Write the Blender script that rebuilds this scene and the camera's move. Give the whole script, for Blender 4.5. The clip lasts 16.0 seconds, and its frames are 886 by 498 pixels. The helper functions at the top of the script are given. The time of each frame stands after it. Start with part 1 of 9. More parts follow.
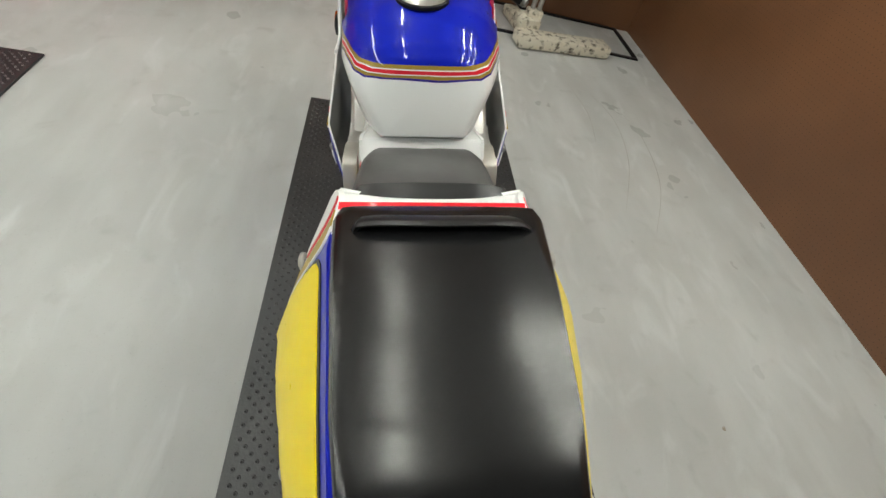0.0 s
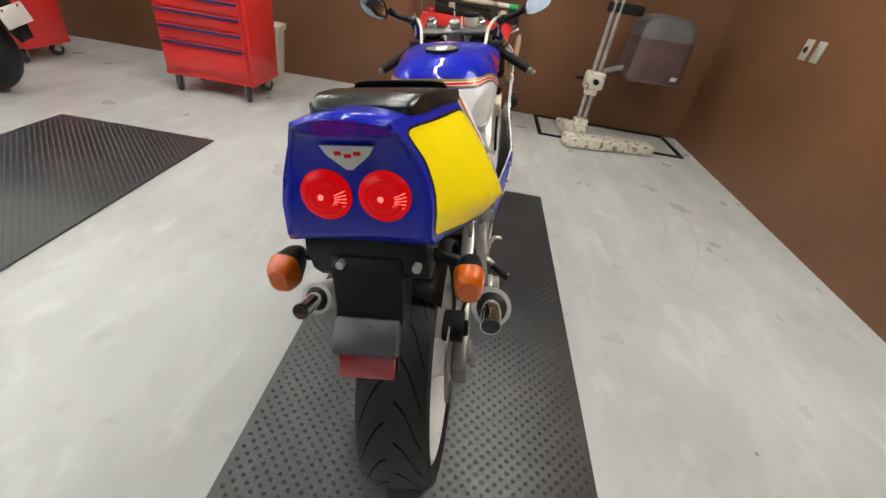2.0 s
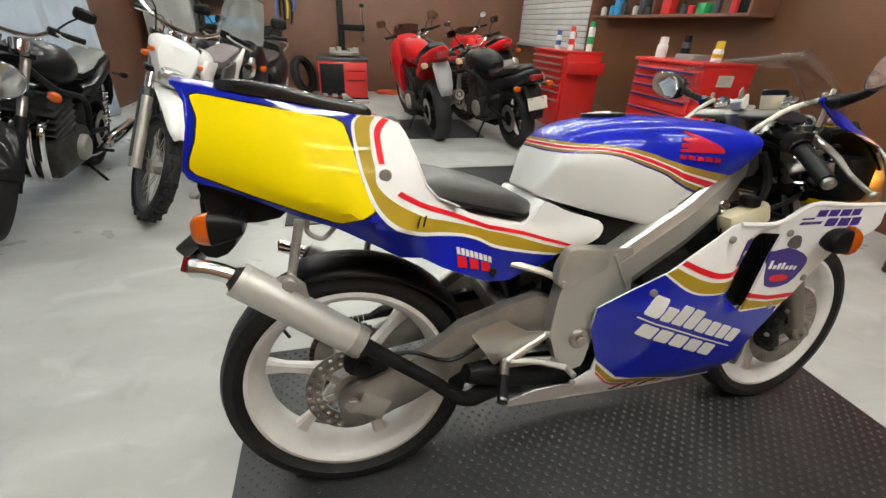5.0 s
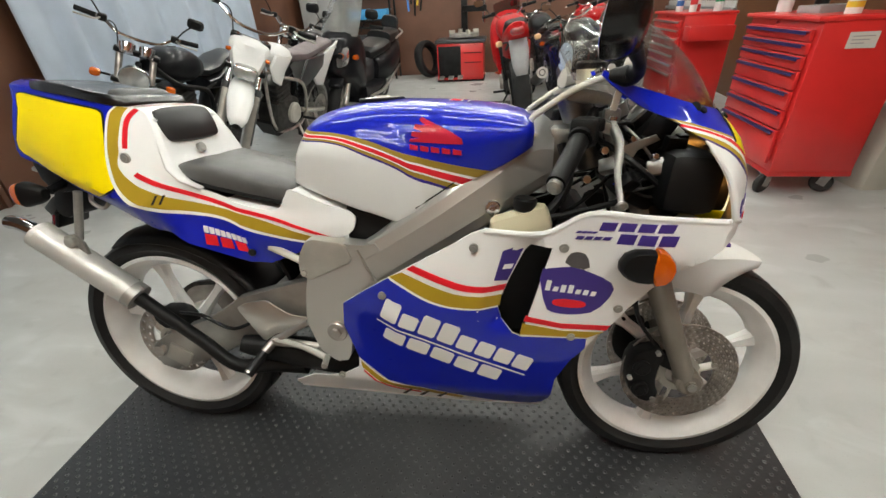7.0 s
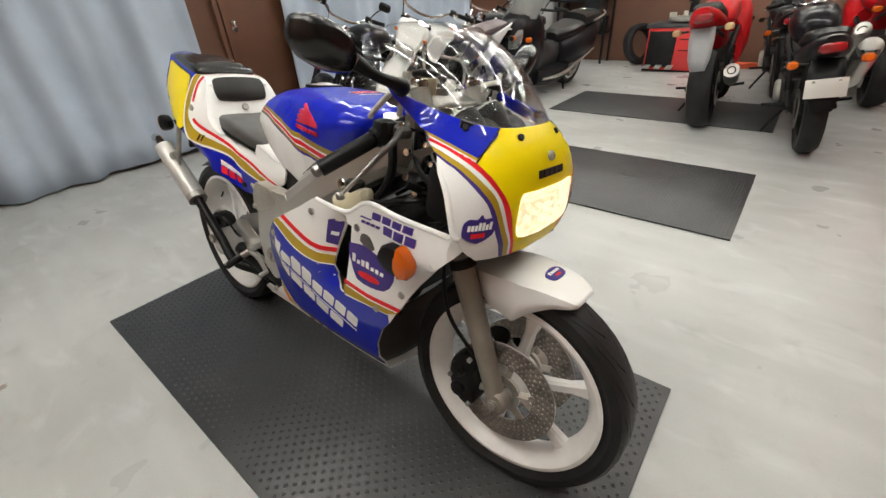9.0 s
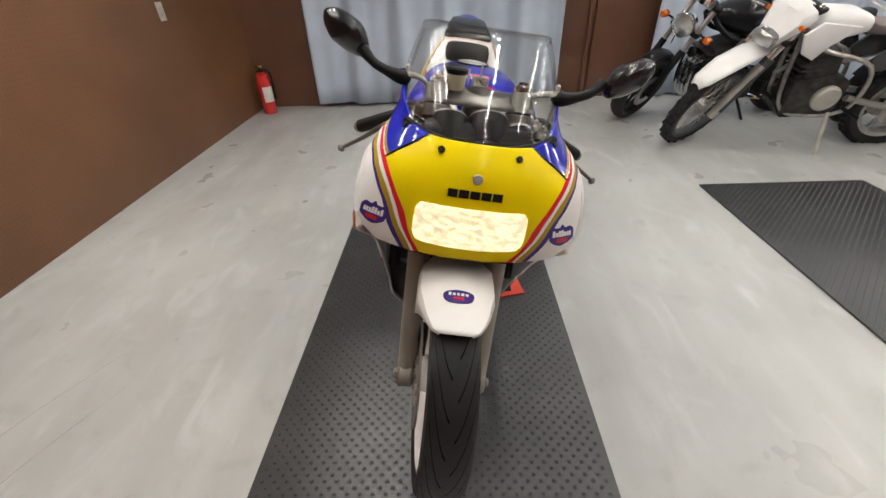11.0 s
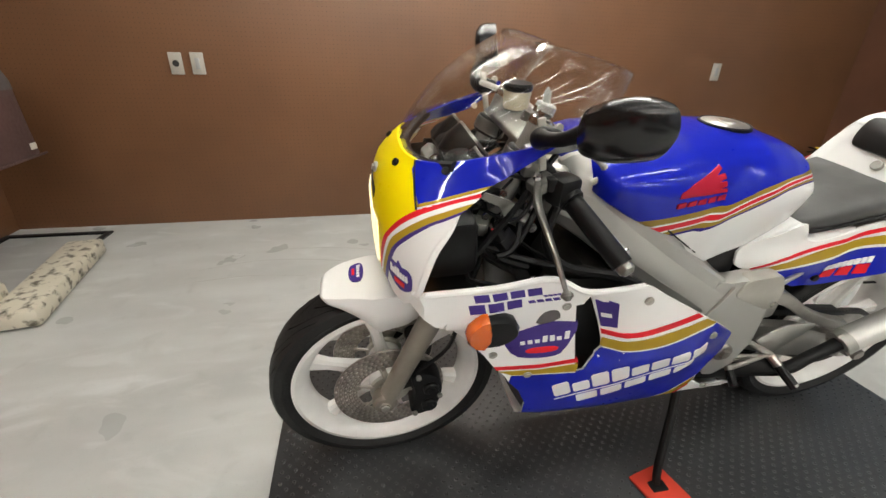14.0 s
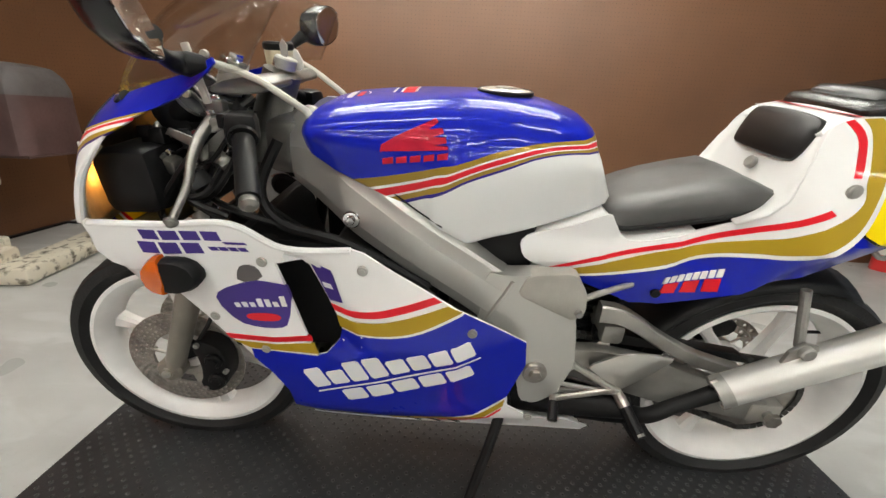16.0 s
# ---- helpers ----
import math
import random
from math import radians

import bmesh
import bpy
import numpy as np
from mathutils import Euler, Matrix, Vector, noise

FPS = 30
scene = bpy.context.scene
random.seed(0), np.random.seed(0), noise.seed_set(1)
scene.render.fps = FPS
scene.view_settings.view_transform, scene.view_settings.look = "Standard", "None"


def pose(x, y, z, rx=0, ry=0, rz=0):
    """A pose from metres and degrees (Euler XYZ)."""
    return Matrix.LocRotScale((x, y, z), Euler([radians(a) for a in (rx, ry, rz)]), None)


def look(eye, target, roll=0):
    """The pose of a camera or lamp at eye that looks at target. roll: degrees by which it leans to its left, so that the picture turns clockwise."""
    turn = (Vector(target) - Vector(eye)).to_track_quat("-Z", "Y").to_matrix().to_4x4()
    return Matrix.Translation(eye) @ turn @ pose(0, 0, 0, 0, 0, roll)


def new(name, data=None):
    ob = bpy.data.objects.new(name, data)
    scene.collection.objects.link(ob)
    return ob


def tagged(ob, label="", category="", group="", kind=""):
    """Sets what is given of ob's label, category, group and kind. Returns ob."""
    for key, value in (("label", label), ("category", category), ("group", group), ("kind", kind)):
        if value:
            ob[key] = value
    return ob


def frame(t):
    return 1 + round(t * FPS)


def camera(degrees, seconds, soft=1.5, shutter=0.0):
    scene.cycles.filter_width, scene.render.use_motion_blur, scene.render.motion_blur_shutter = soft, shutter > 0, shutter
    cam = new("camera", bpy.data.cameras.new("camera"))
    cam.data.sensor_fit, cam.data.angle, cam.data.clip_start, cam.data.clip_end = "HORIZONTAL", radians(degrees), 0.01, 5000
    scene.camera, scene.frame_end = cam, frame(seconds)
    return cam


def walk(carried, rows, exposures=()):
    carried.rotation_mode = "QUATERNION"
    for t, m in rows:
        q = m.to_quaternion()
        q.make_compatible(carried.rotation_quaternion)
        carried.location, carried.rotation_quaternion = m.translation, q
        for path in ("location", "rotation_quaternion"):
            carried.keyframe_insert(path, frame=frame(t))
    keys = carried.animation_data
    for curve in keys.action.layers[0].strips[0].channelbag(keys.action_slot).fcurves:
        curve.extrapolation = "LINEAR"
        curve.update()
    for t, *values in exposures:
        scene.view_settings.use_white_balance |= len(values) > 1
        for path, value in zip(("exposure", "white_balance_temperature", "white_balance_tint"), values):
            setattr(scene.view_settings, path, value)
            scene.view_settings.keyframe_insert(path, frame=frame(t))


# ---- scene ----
cam = camera(94.4, 16.0)
PATH = [
    (0, (-0.923, 0.276, 1.225), (0.313, -0.156, -0.288), 20.0),
    (0.5, (-1.087, 0.279, 1.209), (0.327, -0.101, -0.153), 16.5),
    (1, (-1.252, 0.265, 1.192), (0.281, -0.052, -0.053), 13.6),
    (1.5, (-1.385, 0.193, 1.167), (0.239, -0.019, 0.02), 12.3),
    (2, (-1.416, 0.064, 1.141), (0.223, 0.087, -0.004), 9.5),
    (2.5, (-1.385, -0.095, 1.156), (0.159, 0.318, -0.046), 7.7),
    (3, (-1.303, -0.281, 1.152), (0.064, 0.557, -0.044), 7.1),
    (3.5, (-1.186, -0.464, 1.137), (-0.03, 0.72, 0.014), 6.3),
    (6, (-0.247, -0.778, 1.08), (-0.202, 0.989, 0.146), -0.3),
    (6.5, (0.008, -0.799, 1.095), (-0.139, 0.942, 0.121), -1.9),
    (7, (0.214, -0.762, 1.098), (-0.059, 0.934, 0.074), -3.4),
    (7.5, (0.406, -0.742, 1.107), (-0.027, 0.903, 0.055), -3.6),
    (8, (0.64, -0.725, 1.115), (-0.044, 0.839, 0.072), -3.3),
    (8.2, (0.71, -0.706, 1.113), (-0.047, 0.822, 0.069), -3.7),
    (10.3, (1.318, -0.17, 1.157), (-0.26, 0.349, 0.043), -2.2),
    (10.5, (1.329, -0.09, 1.162), (-0.279, 0.282, 0.032), -2.3),
    (11, (1.368, 0.121, 1.16), (-0.293, 0.057, 0.048), -2.5),
    (11.5, (1.369, 0.317, 1.154), (-0.238, -0.162, 0.064), -1.8),
    (12, (1.27, 0.489, 1.136), (-0.221, -0.31, 0.069), -0.9),
    (12.5, (1.151, 0.653, 1.112), (-0.118, -0.498, 0.079), -0.9),
    (13, (1.012, 0.797, 1.099), (0.024, -0.628, 0.102), -0.7),
    (13.5, (0.851, 0.872, 1.069), (0.156, -0.733, 0.101), 0.4),
    (14, (0.698, 0.937, 1.019), (0.311, -0.844, 0.196), 1.5),
    (14.5, (0.547, 1.002, 0.923), (0.323, -0.851, 0.202), 4.5),
    (15, (0.391, 0.991, 0.858), (0.296, -0.904, 0.227), 4.1),
    (15.5, (0.243, 0.981, 0.854), (0.149, -0.928, 0.264), 3.8),
    (16, (0.035, 0.997, 0.868), (0.048, -0.907, 0.257), 3.2),
]
walk(cam, [(t, look(eye, target, roll)) for t, eye, target, roll in PATH], [(0, -0.45, 6350, 2), (0.5, -0.40, 6350, 3), (1.0, -0.31, 6350, 5), (2.5, -0.09, 6400, 7), (6.0, -0.16, 6400, 3), (8.2, -0.21, 6450, 4), (10.5, -0.28, 6500, 10), (12.0, -0.28, 6500, 10), (13.0, -0.24, 6500, 8), (14.0, -0.15, 6500, 6), (16.0, -0.14, 6500, 6)])

# ---- world, lights, exposure ----
world = bpy.data.worlds.new("world")
scene.world = world
world.use_nodes = True
world.node_tree.nodes["Background"].inputs[0].default_value = (0.30, 0.33, 0.38, 1)
world.node_tree.nodes["Background"].inputs[1].default_value = 0.15
scene.view_settings.exposure = 0.0
TUBE_GLOW = 73.0
CEIL = 2.75


# ---- materials ----
def material(name, color, rough=0.5, metal=0.0, vary=0.12, scale=6.0, bump=0.0, fine=120.0, coat=0.0, dirt=None, dirt_amount=0.0, spec=0.5, even=False):
    m = bpy.data.materials.new(name)
    m.use_nodes = True
    nt = m.node_tree
    b = nt.nodes["Principled BSDF"]
    tc = nt.nodes.new("ShaderNodeTexCoord")
    big = nt.nodes.new("ShaderNodeTexNoise")
    big.inputs["Scale"].default_value = scale
    big.inputs["Detail"].default_value = 5
    small = nt.nodes.new("ShaderNodeTexNoise")
    small.inputs["Scale"].default_value = fine
    small.inputs["Detail"].default_value = 3
    for n in (big, small):
        nt.links.new(tc.outputs["Object"], n.inputs["Vector"])
    mix = nt.nodes.new("ShaderNodeMix")
    mix.data_type = "RGBA"
    c = Vector(color)
    d = Vector(dirt) if dirt else c * (1 - vary)
    mix.inputs["A"].default_value = (*(c * (1 + vary * 0.5)), 1)
    mix.inputs["B"].default_value = (*d, 1)
    ramp = nt.nodes.new("ShaderNodeMapRange")
    ramp.inputs["From Min"].default_value = 0.35 + (0.12 if dirt else 0) - dirt_amount
    ramp.inputs["From Max"].default_value = 0.68
    nt.links.new(big.outputs["Fac"], ramp.inputs["Value"])
    nt.links.new(ramp.outputs["Result"], mix.inputs["Factor"])
    nt.links.new(mix.outputs["Result"], b.inputs["Base Color"])
    rr = nt.nodes.new("ShaderNodeMapRange")
    rr.inputs["To Min"].default_value = max(rough * (0.97 if even else 0.75), 0.02)
    rr.inputs["To Max"].default_value = min(rough * (1.03 if even else 1.3), 1)
    nt.links.new(small.outputs["Fac"], rr.inputs["Value"])
    nt.links.new(rr.outputs["Result"], b.inputs["Roughness"])
    b.inputs["Metallic"].default_value = metal
    b.inputs["Specular IOR Level"].default_value = spec
    b.inputs["Coat Weight"].default_value = coat
    b.inputs["Coat Roughness"].default_value = 0.03
    if bump:
        bp = nt.nodes.new("ShaderNodeBump")
        bp.inputs["Strength"].default_value = bump
        bp.inputs["Distance"].default_value = 0.002
        nt.links.new(small.outputs["Fac"], bp.inputs["Height"])
        nt.links.new(bp.outputs["Normal"], b.inputs["Normal"])
    return m


def paint(name, color, rough=0.3):
    m = material(name, color, rough, vary=0.05, scale=3, fine=60, coat=0.28)
    m.node_tree.nodes["Principled BSDF"].inputs["Specular IOR Level"].default_value = 0.05
    return m


def glow(name, color, strength, base=None):
    m = material(name, base or color, 0.3)
    b = m.node_tree.nodes["Principled BSDF"]
    b.inputs["Emission Color"].default_value = (*color, 1)
    b.inputs["Emission Strength"].default_value = strength
    return m


def clear(name, color, rough=0.02, ior=1.45, alpha=1.0):
    m = bpy.data.materials.new(name)
    m.use_nodes = True
    b = m.node_tree.nodes["Principled BSDF"]
    b.inputs["Base Color"].default_value = (*color, 1)
    b.inputs["Roughness"].default_value = rough
    b.inputs["Transmission Weight"].default_value = 1.0
    b.inputs["IOR"].default_value = ior
    return m


def pane(name, color):
    """Thin clear sheet: it lets light straight through and mirrors more at a slant."""
    m = bpy.data.materials.new(name)
    m.use_nodes = True
    nt = m.node_tree
    nt.nodes.remove(nt.nodes["Principled BSDF"])
    tr, gl, fr, mx, pw, sc = (nt.nodes.new(k) for k in ("ShaderNodeBsdfTransparent", "ShaderNodeBsdfGlossy", "ShaderNodeLayerWeight", "ShaderNodeMixShader", "ShaderNodeMath", "ShaderNodeMath"))
    tr.inputs[0].default_value = (*color, 1)
    gl.inputs["Roughness"].default_value = 0.02
    pw.operation = "POWER"
    pw.inputs[1].default_value = 4.0
    sc.operation = "MULTIPLY_ADD"
    sc.inputs[1].default_value = 0.55
    sc.inputs[2].default_value = 0.04
    nt.links.new(fr.outputs["Facing"], pw.inputs[0])
    nt.links.new(pw.outputs[0], sc.inputs[0])
    nt.links.new(sc.outputs[0], mx.inputs[0])
    nt.links.new(tr.outputs[0], mx.inputs[1])
    nt.links.new(gl.outputs[0], mx.inputs[2])
    nt.links.new(mx.outputs[0], nt.nodes["Material Output"].inputs[0])
    return m


BLUE = paint("blue_paint", (0.006, 0.014, 0.37))
YELLOW = paint("yellow_paint", (0.90, 0.70, 0.004))
YELLOW.node_tree.nodes["Principled BSDF"].inputs["Coat IOR"].default_value = 1.35
YELLOW.node_tree.nodes["Principled BSDF"].inputs["Coat Weight"].default_value = 0.20
BLUE.node_tree.nodes["Principled BSDF"].inputs["Coat Weight"].default_value = 0.8
WHITE = paint("white_paint", (0.86, 0.86, 0.85))
RED = paint("red_paint", (0.70, 0.018, 0.03))
EMBLEM_RED = paint("faded_red_sticker", (0.42, 0.016, 0.04))
GOLD = paint("gold_paint", (0.40, 0.27, 0.022))
PURPLE = paint("purple_sticker", (0.06, 0.035, 0.22))
BLACK_PAINT = paint("black_paint", (0.012, 0.012, 0.014))
CHEST_RED = material("red_enamel", (0.62, 0.022, 0.022), 0.35, vary=0.15, scale=2, coat=0.4)
BIKE_RED = paint("red_bodywork", (0.50, 0.012, 0.016))
PLASTIC = material("black_plastic", (0.006, 0.006, 0.0065), 0.42, spec=0.22, vary=0.3, scale=9, bump=0.12, fine=400)
MATT = material("matt_black_metal", (0.007, 0.007, 0.0075), 0.5, spec=0.22, vary=0.4, scale=14, bump=0.15, fine=260)
VINYL = material("black_vinyl", (0.009, 0.009, 0.0095), 0.33, vary=0.3, scale=7, bump=0.07, fine=500)
SEAT_VINYL = material("worn_seat_vinyl", (0.074, 0.073, 0.072), 0.42, vary=0.35, scale=7, bump=0.55, fine=16)
PAD_VINYL = material("glossy_pad_vinyl", (0.007, 0.007, 0.0075), 0.24, spec=0.7, vary=0.3, scale=6, bump=0.45, fine=11)
RUBBER = material("tyre_rubber", (0.015, 0.015, 0.0155), 0.52, spec=0.30, vary=0.35, scale=10, bump=0.3, fine=180)
ALLOY = material("brushed_aluminium", (0.62, 0.60, 0.56), 0.30, 0.88, vary=0.05, scale=3, even=True)
CAST = material("cast_aluminium", (0.52, 0.50, 0.45), 0.42, 0.6, vary=0.15, scale=12, bump=0.15, fine=220)
CLAMP = material("grey_clamp_casting", (0.24, 0.235, 0.22), 0.30, 0.85, vary=0.3, scale=16, bump=0.2, fine=200)
FORK_GREY = material("fork_leg_grey", (0.27, 0.245, 0.21), 0.42, 0.4, vary=0.15, scale=12)
STEEL = material("disc_steel", (0.40, 0.37, 0.34), 0.32, 0.9, vary=0.3, scale=20)
CHROME = material("polished_chrome", (0.75, 0.75, 0.75), 0.10, 1.0, vary=0.05)
ENGINE = material("engine_casting", (0.05, 0.048, 0.045), 0.5, 0.5, vary=0.5, scale=18, bump=0.4, fine=90)
WHEEL_WHITE = material("white_wheel_paint", (0.86, 0.85, 0.83), 0.35, vary=0.12, scale=9, coat=0.4)
CREAM = material("yellowed_plastic", (0.66, 0.60, 0.42), 0.45, vary=0.1)
RED_GLOW = glow("lit_red_lens", (1.0, 0.001, 0.004), 0.52, (0.08, 0.0005, 0.001))
RED_RING = glow("red_lens_ring", (1.0, 0.004, 0.008), 0.16, (0.10, 0.001, 0.002))
for lens in (RED_GLOW, RED_RING):
    lens.node_tree.nodes["Principled BSDF"].inputs["Coat Weight"].default_value = 0.12
    lens.node_tree.nodes["Principled BSDF"].inputs["Specular IOR Level"].default_value = 0.12
RED_LENS = material("red_reflector", (0.28, 0.006, 0.010), 0.2, coat=1.0, bump=0.3, fine=700)
AMBER = material("amber_lens", (0.60, 0.105, 0.0015), 0.20, coat=0.4, bump=0.3, fine=300)
BULB_GLOW = glow("lit_rear_bulb", (1.0, 0.16, 0.12), 1.8, (0.8, 0.1, 0.1))
LAMP_GLOW = glow("lit_headlamp_lens", (1.0, 0.82, 0.48), 1.25, (0.45, 0.42, 0.32))
nt = LAMP_GLOW.node_tree
flute = nt.nodes.new("ShaderNodeTexNoise")
flute.inputs["Scale"].default_value, flute.inputs["Detail"].default_value = 11, 0
level = nt.nodes.new("ShaderNodeMapRange")
level.inputs["From Min"].default_value, level.inputs["From Max"].default_value = 0.25, 0.70
level.inputs["To Min"].default_value, level.inputs["To Max"].default_value = 0.85, 1.6
nt.links.new(flute.outputs["Fac"], level.inputs["Value"])
nt.links.new(level.outputs["Result"], nt.nodes["Principled BSDF"].inputs["Emission Strength"])
tint = nt.nodes.new("ShaderNodeValToRGB")
tint.color_ramp.elements[0].position, tint.color_ramp.elements[0].color = 0.32, (1.0, 0.58, 0.16, 1)
tint.color_ramp.elements[1].position, tint.color_ramp.elements[1].color = 0.46, (1.0, 0.86, 0.55, 1)
mottle = nt.nodes.new("ShaderNodeTexNoise")
mottle.inputs["Scale"].default_value, mottle.inputs["Detail"].default_value = 26, 3
nt.links.new(mottle.outputs["Fac"], tint.inputs["Fac"])
nt.links.new(tint.outputs["Color"], nt.nodes["Principled BSDF"].inputs["Emission Color"])
GLASS = pane("clear_acrylic", (0.93, 0.93, 0.92))
MIRROR = material("mirror_glass", (0.80, 0.82, 0.84), 0.02, 1.0, vary=0.0)
TUBE_LIGHT = glow("fluorescent_tube", (1.0, 0.97, 0.915), TUBE_GLOW)
PLATE_BEIGE = material("greybeige_plate", (0.36, 0.335, 0.295), 0.45, vary=0.10)
OFFWHITE = material("offwhite_plate", (0.62, 0.60, 0.55), 0.45, vary=0.08)
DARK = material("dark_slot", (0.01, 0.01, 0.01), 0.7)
SPAR = material("satin_frame_aluminium", (0.56, 0.55, 0.52), 0.36, 0.72, vary=0.05, scale=3, even=True)
ARM = material("dull_arm_aluminium", (0.40, 0.385, 0.355), 0.36, 0.75, vary=0.2, scale=14, bump=0.08)
SILENCER = material("matt_aluminium", (0.66, 0.65, 0.62), 0.45, 0.45, vary=0.10, scale=6, bump=0.06, fine=350)
STEELPIPE = material("dull_steel_pipe", (0.42, 0.41, 0.38), 0.45, 0.6, vary=0.25, scale=15)
CHIPPED = material("chipped_cream_paint", (0.60, 0.56, 0.46), 0.55, vary=0.1, scale=26, dirt=(0.10, 0.085, 0.06), dirt_amount=-0.06, bump=0.5, fine=60)
BAG = material("dusty_maroon_vinyl", (0.085, 0.045, 0.042), 0.6, vary=0.3, scale=5, bump=0.3, fine=60)
GREY_COVER = material("grey_vinyl", (0.10, 0.09, 0.09), 0.6, vary=0.3, scale=5, bump=0.3, fine=60)
RED_RUBBER = material("red_plastic_pad", (0.62, 0.05, 0.025), 0.5)
PALE = material("pale_enamel", (0.55, 0.53, 0.46), 0.45, vary=0.12)
GREEN = material("green_plastic", (0.02, 0.35, 0.11), 0.4)
BLUEBOX = material("light_blue_plastic", (0.05, 0.30, 0.60), 0.45)
CLOTH = material("stained_cloth", (0.35, 0.24, 0.17), 0.9, vary=0.4, scale=20, bump=0.5)
GREY_STEEL = material("grey_enamel", (0.30, 0.30, 0.30), 0.45, vary=0.1)


def floor_material():
    """Sealed concrete: soft clouds, pale smears, thin dark scuffs, specks and two rust spots."""
    m = material("sealed_concrete", (0.49, 0.497, 0.485), 0.36, vary=0.16, scale=1.1, bump=0.0, fine=35)
    nt = m.node_tree
    b = nt.nodes["Principled BSDF"]
    tc = nt.nodes.new("ShaderNodeTexCoord")

    def noise(scale, detail, distortion=0.0, stretch=None):
        n = nt.nodes.new("ShaderNodeTexNoise")
        n.inputs["Scale"].default_value, n.inputs["Detail"].default_value, n.inputs["Distortion"].default_value = scale, detail, distortion
        src = tc.outputs["Object"]
        if stretch:
            mp = nt.nodes.new("ShaderNodeMapping")
            mp.inputs["Scale"].default_value = stretch
            mp.inputs["Rotation"].default_value = (0, 0, 0.5)
            nt.links.new(src, mp.inputs["Vector"])
            src = mp.outputs["Vector"]
        nt.links.new(src, n.inputs["Vector"])
        return n.outputs["Fac"]

    def ramp(v, a, b2, lo, hi):
        r = nt.nodes.new("ShaderNodeMapRange")
        r.inputs["From Min"].default_value, r.inputs["From Max"].default_value = a, b2
        r.inputs["To Min"].default_value, r.inputs["To Max"].default_value = lo, hi
        r.interpolation_type = "SMOOTHSTEP"
        nt.links.new(v, r.inputs["Value"])
        return r.outputs["Result"]

    def op(kind, a, c):
        n = nt.nodes.new("ShaderNodeMath")
        n.operation = kind
        for k, v in ((0, a), (1, c)):
            if isinstance(v, (int, float)):
                n.inputs[k].default_value = v
            else:
                nt.links.new(v, n.inputs[k])
        return n.outputs[0]

    def over(color, fac):
        mx = nt.nodes.new("ShaderNodeMix")
        mx.data_type = "RGBA"
        mx.inputs["B"].default_value = (*color, 1)
        nt.links.new(b.inputs["Base Color"].links[0].from_socket, mx.inputs["A"])
        nt.links.new(fac, mx.inputs["Factor"])
        nt.links.new(mx.outputs["Result"], b.inputs["Base Color"])

    over((0.40, 0.40, 0.38), ramp(noise(1.7, 3), 0.30, 0.80, 0, 0.55))
    over((0.60, 0.61, 0.60), ramp(noise(2.6, 3, 0, (0.5, 2.0, 1)), 0.38, 0.80, 0, 0.55))
    over((0.64, 0.65, 0.645), ramp(noise(4.5, 6, 0.8, (0.7, 1.6, 1)), 0.52, 0.78, 0, 0.60))
    over((0.33, 0.33, 0.315), ramp(noise(7.5, 6, 0.5), 0.56, 0.80, 0, 0.45))
    over((0.30, 0.30, 0.29), ramp(noise(140, 2), 0.62, 0.80, 0, 0.30))
    for x, y, r in ((-0.95, -0.83, 0.016), (-0.60, -1.02, 0.007)):
        d = nt.nodes.new("ShaderNodeVectorMath")
        d.operation = "DISTANCE"
        d.inputs[1].default_value = (x, y, FLOOR_Z)
        nt.links.new(tc.outputs["Object"], d.inputs[0])
        over((0.20, 0.13, 0.07), ramp(op("ADD", d.outputs["Value"], op("MULTIPLY", noise(60, 3), 0.03)), 0.016 + r * 0.6, 0.016 + r * 1.3, 0.7, 0))
    rough = ramp(noise(3.2, 3), 0.25, 0.75, 0.26, 0.46)
    nt.links.new(rough, b.inputs["Roughness"])
    bp = nt.nodes.new("ShaderNodeBump")
    bp.inputs["Strength"].default_value = 0.10
    bp.inputs["Distance"].default_value = 0.003
    nt.links.new(noise(9, 2), bp.inputs["Height"])
    nt.links.new(bp.outputs["Normal"], b.inputs["Normal"])
    return m


